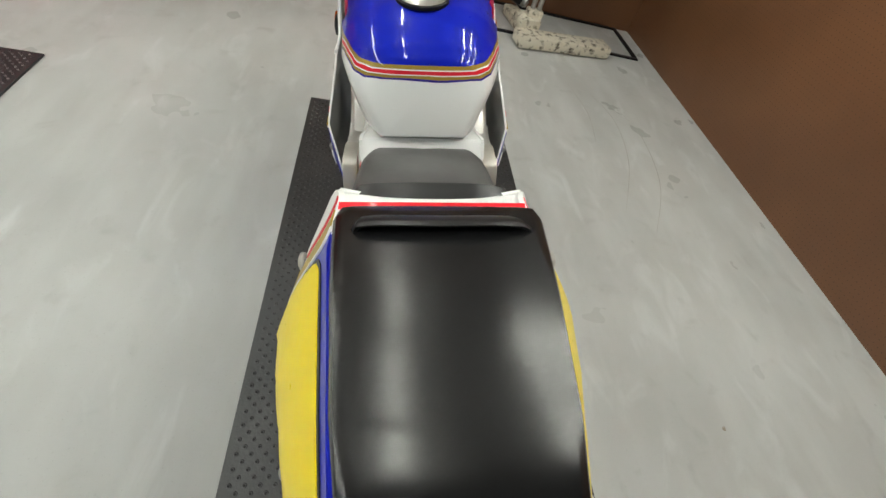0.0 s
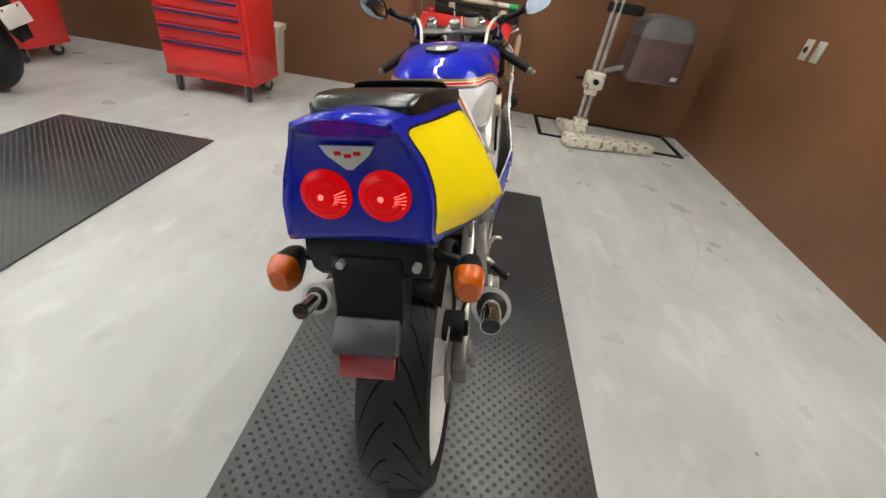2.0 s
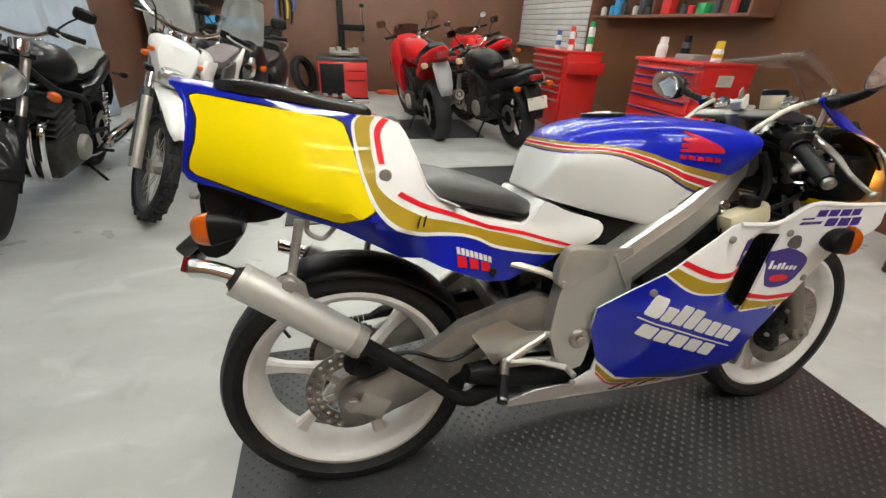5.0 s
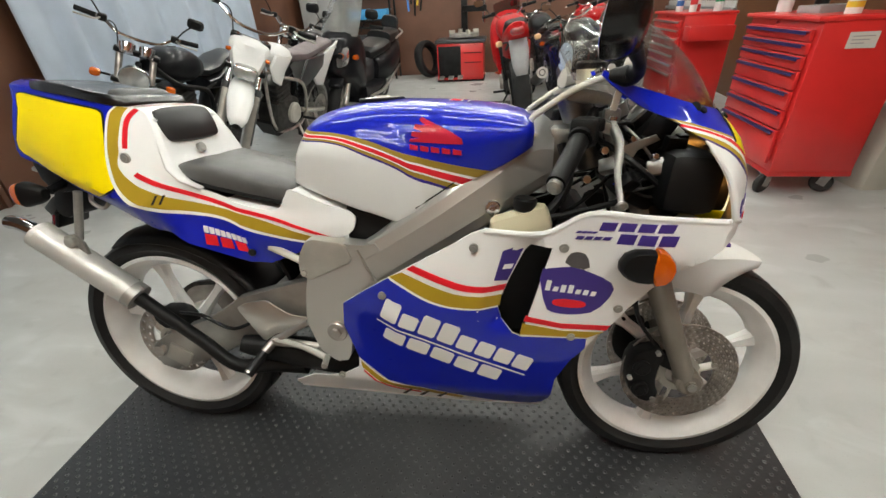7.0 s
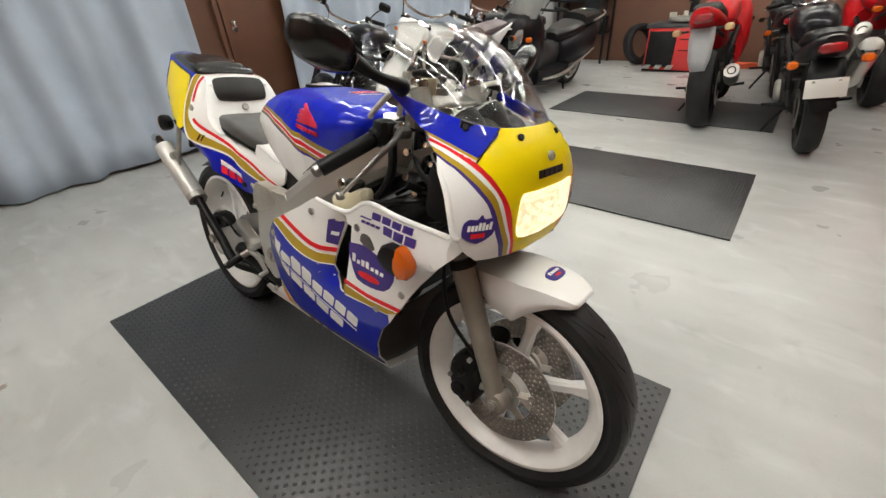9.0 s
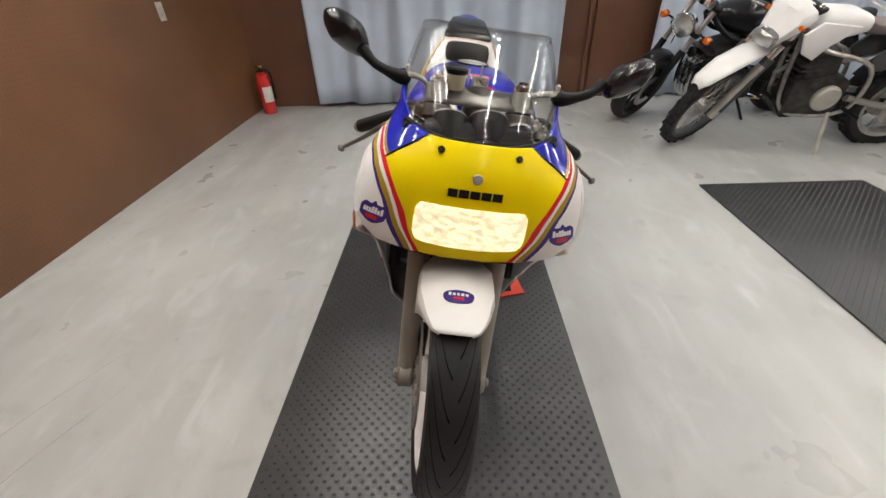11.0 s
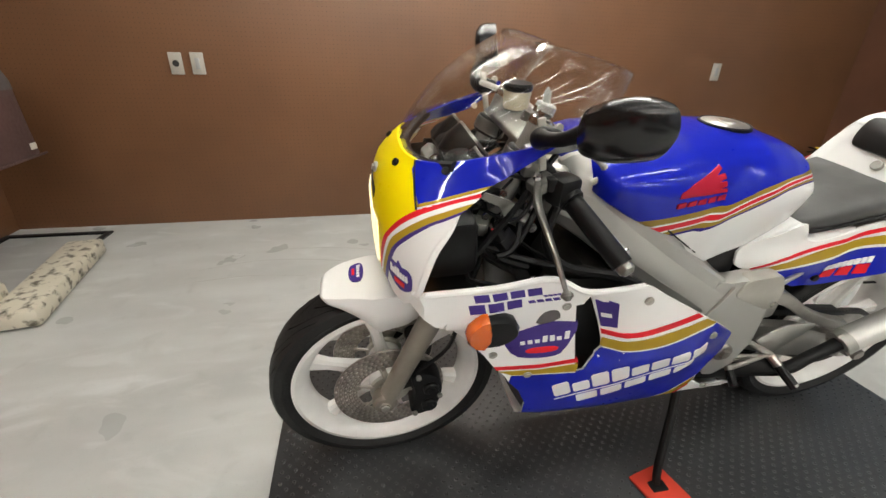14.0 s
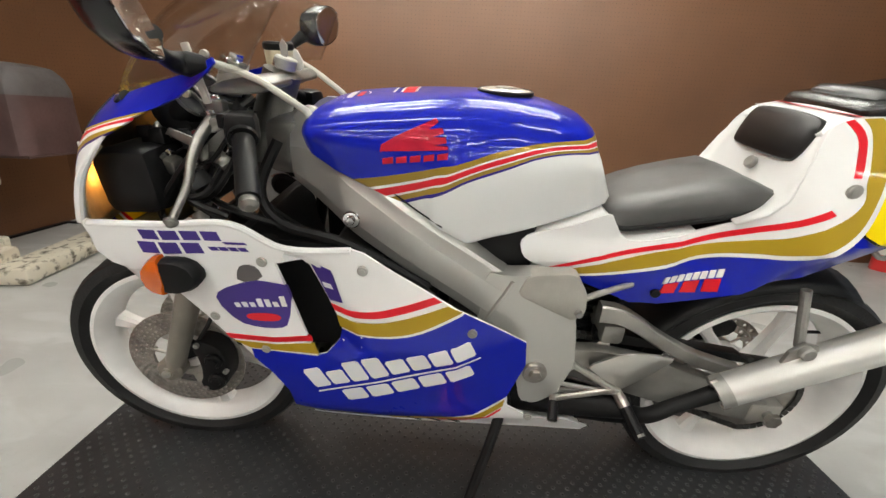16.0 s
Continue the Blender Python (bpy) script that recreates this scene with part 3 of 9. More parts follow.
def wheel(name, c, r, rim, w, spoke_angle, discs, hub_w):
    ob = part(name, lathe([(rim + 0.002, -w * 0.36), (rim + 0.008, -w * 0.42), (rim - 0.002, -w * 0.44), (rim - 0.012, -w * 0.38), (rim - 0.020, -w * 0.30), (rim - 0.032, -w * 0.14), (rim - 0.034, 0), (rim - 0.032, w * 0.14), (rim - 0.020, w * 0.30),
                           (rim - 0.012, w * 0.38), (rim - 0.002, w * 0.44), (rim + 0.008, w * 0.42), (rim + 0.002, w * 0.36), (rim - 0.010, 0)], c, seg=72), WHEEL_WHITE, bike, "white painted cast wheel")
    part("tyre", lathe(tyre_profile(r, rim, w), c, seg=80), RUBBER, ob, "black sport tyre")
    grooves = bmesh.new()
    slant = 1.9 if w < 0.12 else 1.2
    for k in range(22):
        for s in (-1, 1):
            a0 = 2 * math.pi * (k + (0.5 if s > 0 else 0)) / 22
            pr = []
            for i in range(15):
                f = i / 14
                lat = s * (0.06 + 0.36 * f) * w
                rr = np.interp(abs(lat), [0, w * 0.19, w * 0.35, w * 0.47], [r, r - 0.004, r - (r - rim) * 0.07, r - (r - rim) * 0.22]) + 0.0013
                pr.append((rr, a0 + (0.20 * f * f + 0.10 * f) * slant, lat))
            hw = 0.0036
            for (r0, a, l0), (r1, b, l1) in zip(pr, pr[1:]):
                vs = [grooves.verts.new((c[0] + q * math.cos(g), c[1] + l, c[2] + q * math.sin(g))) for q, g, l in ((r0, a - hw / r, l0), (r1, b - hw / r, l1), (r1, b + hw / r, l1), (r0, a + hw / r, l0))]
                grooves.faces.new(vs)
    part("tread_groove", grooves, TREAD, ob)
    hub = lathe([(0.014, -hub_w), (0.042, -hub_w), (0.050, -hub_w * 0.6), (0.046, 0), (0.050, hub_w * 0.6), (0.042, hub_w), (0.014, hub_w)], c, seg=32)
    part("hub", hub, WHEEL_WHITE, ob)
    for k in range(6):
        a = radians(spoke_angle + 60 * k)
        d, n = Vector((math.cos(a), 0, math.sin(a))), Vector((-math.sin(a), 0, math.cos(a)))
        rings = []
        for f, hw, ht in ((0.0, 0.021, 0.020), (0.35, 0.014, 0.016), (0.7, 0.013, 0.014), (1.0, 0.022, 0.018)):
            m = Vector(c) + d * (0.040 + (rim - 0.026 - 0.040) * f)
            rings.append([m + n * hw * sx + Vector((0, 1, 0)) * ht * sy for sx, sy in ((-1, -0.5), (-0.6, -1), (0.6, -1), (1, -0.5), (1, 0.5), (0.6, 1), (-0.6, 1), (-1, 0.5))])
        part("spoke", loft(rings), WHEEL_WHITE, ob)
    part("valve", tube([(c[0] + (rim - 0.03) * math.cos(2.4), 0.0, c[2] + (rim - 0.03) * math.sin(2.4)), (c[0] + (rim - 0.055) * math.cos(2.4), -0.02, c[2] + (rim - 0.055) * math.sin(2.4))], 0.004, 6, 1), MATT, ob)
    for y, r0, r1 in discs:
        d = part("brake_disc", drilled_disc(c, r0, r1, y, *((5, 46, 0.0027) if w < 0.12 else (2, 22, 0.0052))), STEEL, ob, "drilled steel brake disc")
        mod = d.modifiers.new("thick", "SOLIDIFY")
        mod.thickness, mod.offset = 0.005, 0
        carrier = lathe([(0.032, y - 0.005), (r0 * 0.62, y - 0.005), (r0 * 0.62, y + 0.005), (0.032, y + 0.005)], c, seg=32)
        for k in range(6):
            a = k * math.pi / 3 + 0.3
            q = Vector((math.cos(a), 0, math.sin(a)))
            part("carrier_arm", tube([Vector(c) + Vector((0, y, 0)) + q * r0 * 0.55, Vector(c) + Vector((0, y, 0)) + q * (r0 + 0.006)], 0.009, 8, 1, 0.45), CAST, ob)
            part("disc_bobbin", disk(Vector(c) + Vector((0, y, 0)) + q * (r0 + 0.002), (0, 1, 0), 0.008, 0.012, 10), STEEL, ob)
        part("disc_carrier", carrier, CAST, ob)
    return ob


fw = wheel("front_wheel", FA, 0.288, 0.228, 0.110, 20, ((-0.062, 0.080, 0.136), (0.062, 0.080, 0.136)), 0.055)
wheel("rear_wheel", RA, 0.303, 0.240, 0.148, 48, ((-0.085, 0.070, 0.110),), 0.075)

# fork, calipers, mudguard
RAKE = -0.40


def fork_x(z):
    return 0.668 + RAKE * (z - 0.266)


for s in (-1, 1):
    y = 0.094 * s
    part("fork_leg", join(tube([(fork_x(0.262), y, 0.262), (fork_x(0.60), y, 0.60)], [0.022, 0.027, 0.028, 0.028], 18, 1), disk((0.664, y, 0.285), (0, 1, 0), 0.030, 0.040, 20, 0.006), disk((0.664, y * 1.22, 0.285), (0, 1, 0), 0.014, 0.012, 6, 0.001)), FORK_GREY, bike, "dull grey aluminium fork leg")
    part("fork_tube", tube([(fork_x(0.59), y, 0.59), (fork_x(0.955), y, 0.955)], 0.0205, 16, 1), STEELPIPE, bike, "polished steel fork tube")
    part("fork_seal", tube([(fork_x(0.592), y, 0.592), (fork_x(0.612), y, 0.612)], 0.031, 16, 1), PLASTIC, bike)
    cal = part("brake_caliper", plate(rounded([(0.552, 0.228), (0.528, 0.262), (0.522, 0.318), (0.540, 0.362), (0.588, 0.376), (0.604, 0.352), (0.592, 0.318), (0.592, 0.270), (0.606, 0.240), (0.584, 0.216)], 1), 0.046 * s, 0.104 * s, 0.007), MATT, bike, "black two-piston brake caliper")
    for x, z in ((0.553, 0.322), (0.556, 0.262)):
        part("piston_cap", join(disk((x, 0.108 * s, z), (0, 1, 0), 0.020, 0.012, 20, 0.003), disk((x, 0.1145 * s, z), (0, 1, 0), 0.012, 0.006, 6, 0.001)), PLASTIC, cal)
    for x, z in ((0.584, 0.364), (0.590, 0.232), (0.530, 0.292)):
        part("caliper_bolt", disk((x, 0.107 * s, z), (0, 1, 0), 0.0065, 0.010, 6, 0.001), STEELPIPE, cal)
    part("caliper_bracket", plate([(0.592, 0.352), (0.628, 0.372), (0.650, 0.330), (0.640, 0.300), (0.600, 0.318)], 0.080 * s, 0.092 * s, 0.002), MATT, cal)
    part("brake_hose", tube([(0.585, 0.09 * s, 0.37), (0.52, 0.115 * s, 0.47), (0.50, 0.12 * s, 0.60), (0.46, 0.10 * s, 0.74), (0.44, 0.03 * s, 0.86)], 0.005, 6), PLASTIC, bike)
part("axle", tube([(0.664, -0.125, 0.285), (0.664, 0.125, 0.285)], 0.010, 12, 1), STEELPIPE, bike)


def mudguard(a0, a1, r, w, drop, steps=28):
    """A hood over the front wheel; its sides come down behind."""
    rings = []
    for i in range(steps + 1):
        f = i / steps
        a = radians(a0 + (a1 - a0) * f)
        ww = np.interp(f, [0, 0.03, 0.08, 0.16, 0.42, 0.75, 1], [w * 0.40, w * 0.56, w * 0.66, w * 0.78, w, w, w * 0.72])
        dd = np.interp(f, [0, 0.15, 0.45, 0.7, 1], [0.012, 0.03, drop, drop * 0.85, 0.05])
        ring = []
        for lat, dr in ((-1, 1), (-1, 0.45), (-0.92, 0.12), (-0.7, 0.0), (-0.35, -0.06), (0, -0.09), (0.35, -0.06), (0.7, 0.0), (0.92, 0.12), (1, 0.45), (1, 1)):
            rr = r - dd * dr
            ring.append(Vector((FA[0] + rr * math.cos(a), lat * ww, FA[2] + rr * math.sin(a))))
        rings.append(ring)
    return loft(rings, False, False)


mg = part("front_mudguard", mudguard(64.5, 112, 0.322, 0.088, 0.10), WHITE, bike, "glossy white front mudguard")
mod = mg.modifiers.new("shell", "SOLIDIFY")
mod.thickness = 0.004

# main frame
SPAR_TOP = [(0.318, 0.852), (0.272, 0.860), (0.174, 0.797), (0.100, 0.746), (0.023, 0.696), (-0.085, 0.630)]
SPAR_LOW = [(0.318, 0.757), (0.260, 0.724), (0.180, 0.671), (0.095, 0.620), (0.020, 0.572), (-0.058, 0.518)]
SPAR_CUT = [(-0.24, -0.036), (-0.02, -0.012), (0.05, -0.006), (0.23, -0.001), (0.27, 0.001), (0.74, 0.001), (0.78, -0.001), (0.94, -0.009), (1.0, -0.018), (1.0, -0.046), (-0.24, -0.050)]
PIVOT = [(-0.046, 0.640), (-0.085, 0.634), (-0.150, 0.640), (-0.205, 0.622), (-0.228, 0.520), (-0.240, 0.436), (-0.215, 0.355), (-0.175, 0.325), (-0.142, 0.332), (-0.120, 0.430), (-0.077, 0.508), (-0.036, 0.532), (-0.040, 0.560)]


def frame_half(x):
    return float(np.interp(x, [-0.25, 0.10, 0.20, 0.33], [0.168, 0.170, 0.150, 0.085]))


def on_frame(s):
    return lambda x, z, d: Vector((x, s * (frame_half(x) + d), z))


for s in (-1, 1):
    rings = []
    for (xa, za), (xb, zb) in zip(smooth_line(SPAR_TOP, 4), smooth_line(SPAR_LOW, 4)):
        rise = float(np.interp(xa, [-0.06, 0.10], [0.1, 1.0]))
        cut = [(f * rise if f < 0 else f, d) for f, d in SPAR_CUT]
        rings.append([Vector((xa + (xb - xa) * f, s * (frame_half(xa + (xb - xa) * f) + d), za + (zb - za) * f)) for f, d in cut])
    spar = part("frame_spar", loft(rings), SPAR, bike, "brushed aluminium twin-spar frame beam", 20)
    part("pivot_plate", skin(rounded(PIVOT, 1, 0.15), on_frame(s), 0.0, -0.040, 0.03, 0.06), SPAR, spar, "aluminium pivot plate welded to the beam")
    part("weld_bead", tube([(-0.094, s * (frame_half(-0.09) + 0.001), 0.624), (-0.073, s * (frame_half(-0.07) + 0.002), 0.580), (-0.050, s * (frame_half(-0.05) + 0.001), 0.536)], 0.0035, 8, 6), ALLOY, spar)
    part("mount_bracket", plate(rounded([(-0.236, 0.566), (-0.232, 0.606), (-0.206, 0.650), (-0.120, 0.640), (-0.104, 0.596), (-0.170, 0.566), (-0.216, 0.545)], 1, 0.15), s * 0.140, s * 0.1735, 0.005), CAST, spar, "pale cast seat rail bracket")
    part("bracket_bolt", disk((-0.222, 0.175 * s, 0.566), (0, 1, 0), 0.008, 0.010, 6, 0.001), STEELPIPE, spar)
    part("pivot_bolt", join(disk((-0.163, 0.172 * s, 0.414), (0, 1, 0), 0.025, 0.012, 20, 0.002), disk((-0.163, 0.180 * s, 0.414), (0, 1, 0), 0.013, 0.010, 6, 0.001)), STEEL, spar, "dark steel pivot bolt")
    part("frame_bolt", join(disk((0.199, 0.153 * s, 0.720), (0, 1, 0), 0.016, 0.010, 18, 0.002), disk((0.199, 0.160 * s, 0.720), (0, 1, 0), 0.008, 0.008, 6, 0.001)), CHROME, spar)
    # thin black bar standing in for the shaded gap between tank and spar
    part("gap_shade_strip", tube([(0.268, s * (frame_half(0.268) - 0.012), 0.872), (0.174, s * (frame_half(0.174) - 0.012), 0.808), (0.100, s * (frame_half(0.10) - 0.012), 0.757), (0.04, s * (frame_half(0.04) - 0.012), 0.717)], 0.0016, 8), PLASTIC, spar)
part("steering_head", join(tube([(0.352, 0, 0.94), (0.415, 0, 0.78)], 0.034, 18, 1), box((0.33, 0, 0.82), (0.08, 0.17, 0.10), 0.02)), CLAMP, bike)

LINER = material("bare_cowl_inside", (0.62, 0.50, 0.30), 0.6, vary=0.4, scale=14, bump=0.3)

# tail cowl: half-width of its side over x, z
TX = [-0.985, -0.94, -0.85, -0.76, -0.68, -0.60, -0.55, -0.50, -0.375, -0.25, -0.11]
TZT = [0.988, 0.975, 0.962, 0.948, 0.935, 0.93, 0.93, 0.93, 0.745, 0.715, 0.71]
THT = [0.056, 0.066, 0.080, 0.092, 0.103, 0.097, 0.098, 0.100, 0.155, 0.150, 0.130]
TZB = [0.84, 0.81, 0.772, 0.734, 0.70, 0.655, 0.652, 0.65, 0.585, 0.61, 0.64]
THB = [0.096, 0.106, 0.140, 0.168, 0.184, 0.186, 0.178, 0.165, 0.122, 0.122, 0.120]


def tail_half(x, z):
    zt, zb, ht, hb = (float(np.interp(x, TX, t)) for t in (TZT, TZB, THT, THB))
    f = min(max((zt - z) / (zt - zb), -0.2), 1.15)
    k = float(np.interp(x, [-0.97, -0.90, -0.68, -0.58, -0.50], [0, 0.5, 1, 1, 0]))
    return ht + (hb - ht) * min(f / (1 - 0.25 * k), 1.15 - 0.15 * k) + float(np.interp(x, [-0.97, -0.90], [0.014, 0.010])) * math.sin(math.pi * min(max(f, 0), 1)) - 0.14 * k * max(0, f - 0.75)


def seat_waist(x, z):
    """A point of the seat base's side, drawn in to the narrow waist beside the rider's seat."""
    h = tail_half(x, z)
    zt, zb = (float(np.interp(x, TX, t)) for t in (TZT, TZB))
    tuck = float(np.interp(x, [-0.56, -0.42, -0.25, -0.11], [0.0, 0.036, 0.034, 0.014])) * min(max((z - zb) / (zt - zb), 0.0), 1.0)
    k = tuck / (0.80 - h)
    return x * (1 + k), h - tuck, 1.095 + (z - 1.095) * (1 + k)


def on_tail(s):
    def place(x, z, d):
        xx, h, zz = seat_waist(x, z)
        return Vector((xx, s * (h + d), zz))
    return place


SIDE = [(-0.975, 0.985), (-0.94, 0.979), (-0.80, 0.955), (-0.66, 0.930), (-0.61, 0.925), (-0.585, 0.917), (-0.566, 0.898), (-0.548, 0.850), (-0.530, 0.800), (-0.512, 0.782), (-0.490, 0.764), (-0.40, 0.739), (-0.31, 0.716), (-0.275, 0.722), (-0.255, 0.750), (-0.240, 0.762), (-0.185, 0.732), (-0.114, 0.702),
        (-0.106, 0.675), (-0.126, 0.646), (-0.185, 0.624), (-0.225, 0.606), (-0.335, 0.562), (-0.385, 0.565), (-0.47, 0.612), (-0.545, 0.652), (-0.585, 0.650), (-0.627, 0.677), (-0.706, 0.722), (-0.79, 0.752), (-0.88, 0.790), (-0.955, 0.812), (-0.972, 0.832), (-0.962, 0.872), (-0.955, 0.91), (-0.956, 0.95)]
YEL = [(-0.946, 0.962), (-0.930, 0.965), (-0.816, 0.943), (-0.698, 0.923), (-0.682, 0.914), (-0.668, 0.868), (-0.655, 0.812), (-0.640, 0.772), (-0.636, 0.760), (-0.660, 0.748), (-0.702, 0.736), (-0.787, 0.766), (-0.891, 0.803), (-0.950, 0.826), (-0.958, 0.838), (-0.955, 0.852), (-0.940, 0.886), (-0.934, 0.925)]
W1 = [(-0.655, 0.929), (-0.668, 0.912), (-0.664, 0.860), (-0.654, 0.812), (-0.634, 0.760), (-0.600, 0.724), (-0.550, 0.704), (-0.500, 0.697), (-0.415, 0.684), (-0.350, 0.656), (-0.220, 0.619)]
G1 = [(-0.648, 0.929), (-0.662, 0.912), (-0.658, 0.860), (-0.648, 0.815), (-0.628, 0.765), (-0.595, 0.731), (-0.545, 0.711), (-0.495, 0.704), (-0.413, 0.691), (-0.347, 0.664), (-0.215, 0.625)]
G2 = [(-0.622, 0.926), (-0.634, 0.906), (-0.634, 0.860), (-0.630, 0.835), (-0.628, 0.805), (-0.600, 0.775), (-0.540, 0.741), (-0.475, 0.724), (-0.375, 0.706), (-0.300, 0.682), (-0.190, 0.633)]
R1 = [(-0.607, 0.924), (-0.619, 0.914), (-0.627, 0.896), (-0.625, 0.860), (-0.622, 0.842)]
R2 = [(-0.595, 0.920), (-0.607, 0.909), (-0.615, 0.892), (-0.613, 0.858), (-0.611, 0.841)]
Q1 = [(-0.592, 0.785), (-0.549, 0.761), (-0.486, 0.739), (-0.407, 0.718), (-0.297, 0.690), (-0.226, 0.660), (-0.170, 0.632)]
Q2 = [(-0.584, 0.792), (-0.545, 0.770), (-0.484, 0.749), (-0.404, 0.728), (-0.294, 0.699), (-0.222, 0.668), (-0.165, 0.637)]
FRONT_EDGE = [(-0.655, 0.930), (-0.61, 0.925), (-0.585, 0.917), (-0.566, 0.898), (-0.548, 0.850), (-0.530, 0.800), (-0.512, 0.782), (-0.490, 0.764), (-0.40, 0.739), (-0.31, 0.716), (-0.275, 0.722), (-0.255, 0.750), (-0.240, 0.762), (-0.185, 0.732), (-0.114, 0.702), (-0.106, 0.675), (-0.126, 0.646), (-0.185, 0.624), (-0.220, 0.619)]
for s in (-1, 1):
    tail = part("tail_side", skin([Vector(p) for p in SIDE[:4]] + smooth_line([(x + 0.002, z) for x, z in W1], 4) + [Vector(p) for p in SIDE[SIDE.index((-0.225, 0.606)):]], on_tail(s), 0.0, -0.005, 0.02, 0.02), BLUE, bike, "glossy blue seat cowl side")
    part("white_panel", skin(smooth_line(FRONT_EDGE, 3) + smooth_line(W1, 4)[::-1][1:-1], on_tail(s), 0.0010, -0.0050), WHITE, tail, "white painted seat base")
    part("yellow_panel_border", skin([Vector(p) + (Vector(p) - Vector((-0.79, 0.855))).normalized() * 0.0045 for p in rounded(YEL, 1, 0.12)], on_tail(s), 0.0010, -0.001), BLACK_PAINT, tail)
    part("yellow_panel", skin(rounded(YEL, 1, 0.12), on_tail(s), 0.0018, -0.001), YELLOW, tail, "plain yellow race number panel")
    part("white_line", skin(band(W1, G1), on_tail(s), 0.0022, -0.001), WHITE, tail)
    part("gold_stripe", skin(band(G1, G2), on_tail(s), 0.0022, -0.001), GOLD, tail, "curved gold stripe")
    part("red_stripe", skin(band(R1, R2), on_tail(s), 0.0022, -0.001), RED, tail)
    part("red_stripe", skin(band(Q1, Q2), on_tail(s), 0.0022, -0.001), RED, tail)
    part("cowl_fastener", join(disk((-0.612, s * (tail_half(-0.612, 0.822) + 0.003), 0.822), (0, 1, 0), 0.012, 0.006, 18, 0.001), disk((-0.612, s * (tail_half(-0.612, 0.822) + 0.005), 0.822), (0, 1, 0), 0.007, 0.006, 12)), STEELPIPE, tail)
    part("cowl_fastener", disk((-0.375, s * (tail_half(-0.375, 0.592) + 0.002), 0.592), (0, 1, 0), 0.009, 0.008, 14, 0.001), MATT, tail)
    for z0, col, h in ((0.652, WHITE, 0.016), (0.622, RED, 0.026)):
        n = 8 if h < 0.02 else 3
        for k in range(n):
            x0 = -0.466 + 0.093 * (k / n if s < 0 else k / n)
            w = 0.093 / n * 0.74
            zz = z0 - 0.35 * (x0 + 0.466)
            part("sticker_bar", skin([Vector((x0, zz)), Vector((x0 + w, zz - 0.3 * w)), Vector((x0 + w, zz + h - 0.3 * w)), Vector((x0, zz + h))], on_tail(s), 0.0024, -0.001), col, tail)

# tail top, rear panel, lamps
LIP = [(1 - f * f) for f in np.linspace(-1, 1, 13)]
rings = []
for x in (-0.975, -0.94, -0.91, -0.88, -0.80, -0.72, -0.66, -0.635, -0.61, -0.59, -0.575, -0.566):
    zt = float(np.interp(x, [-0.975, -0.94, -0.80, -0.66, -0.61, -0.585, -0.568], [0.985, 0.979, 0.955, 0.930, 0.925, 0.917, 0.898]))
    w = tail_half(x, zt) - 0.001
    crown = float(np.interp(x, [-0.66, -0.635, -0.61, -0.59], [0.013, 0.006, 0.0, -0.005]))
    back = float(np.interp(x, [-0.975, -0.94, -0.88], [0.013, 0.008, 0.0]))
    rings.append([(x - back * q, f * w, zt + crown * q) for f, q in zip(np.linspace(-1, 1, 13), LIP)])
top = part("tail_top", loft(rings[:7], False, False), BLUE, bike, "glossy blue tail top")
top.modifiers.new("shell", "SOLIDIFY").thickness = 0.004
hump = part("seat_hump", loft(rings[6:], False, False), WHITE, bike, "white back-stop of the rider's seat")
hump.modifiers.new("shell", "SOLIDIFY").thickness = 0.004
part("red_stripe", loft([[Vector(p) + Vector((dx, 0, 0.0035)) for p in rings[8]] for dx in (-0.014, -0.003)], False, False), RED, hump)
rear = [rings[0], [(x - 0.003, y * 1.004, z - 0.005) for x, y, z in rings[0]]]
for x, z, bulge in ((-0.962, 0.972, 0.008), (-0.9555, 0.955, 0.002), (-0.9540, 0.930, 0.001), (-0.9555, 0.905, 0.001), (-0.9620, 0.875, -0.002), (-0.972, 0.833, -0.008), (-0.964, 0.818, -0.006), (-0.940, 0.806, 0.0)):
    w = tail_half(x, z) + 0.0005
    rear.append([(x - bulge * (1 - abs(f) ** 3), f * w, z) for f in np.linspace(-1, 1, 13)])
rp = part("rear_panel", loft(rear, False, False), BLUE, bike, "blue tail panel round the twin rear lamps", 50)
rp.modifiers.new("shell", "SOLIDIFY").thickness = 0.004
part("rear_badge", plate([(-0.034, 0.012), (0.034, 0.012), (0.026, 0.000), (0.004, -0.018), (-0.004, -0.018), (-0.026, 0.000)], 0, 0.003), OFFWHITE, bike)
for k in range(3):
    part("badge_bar", box((-0.012 + 0.012 * k, 0.0032, 0.003 - 0.003 * (k == 1)), (0.009, 0.0012, 0.005)), RED, bpy.data.objects["rear_badge"])
badge = bpy.data.objects["rear_badge"]
badge.matrix_basis = Matrix(((0, -1, 0, -0.9605), (-1, 0, 0, 0), (0.0, 0, 1, 0.942), (0, 0, 0, 1)))
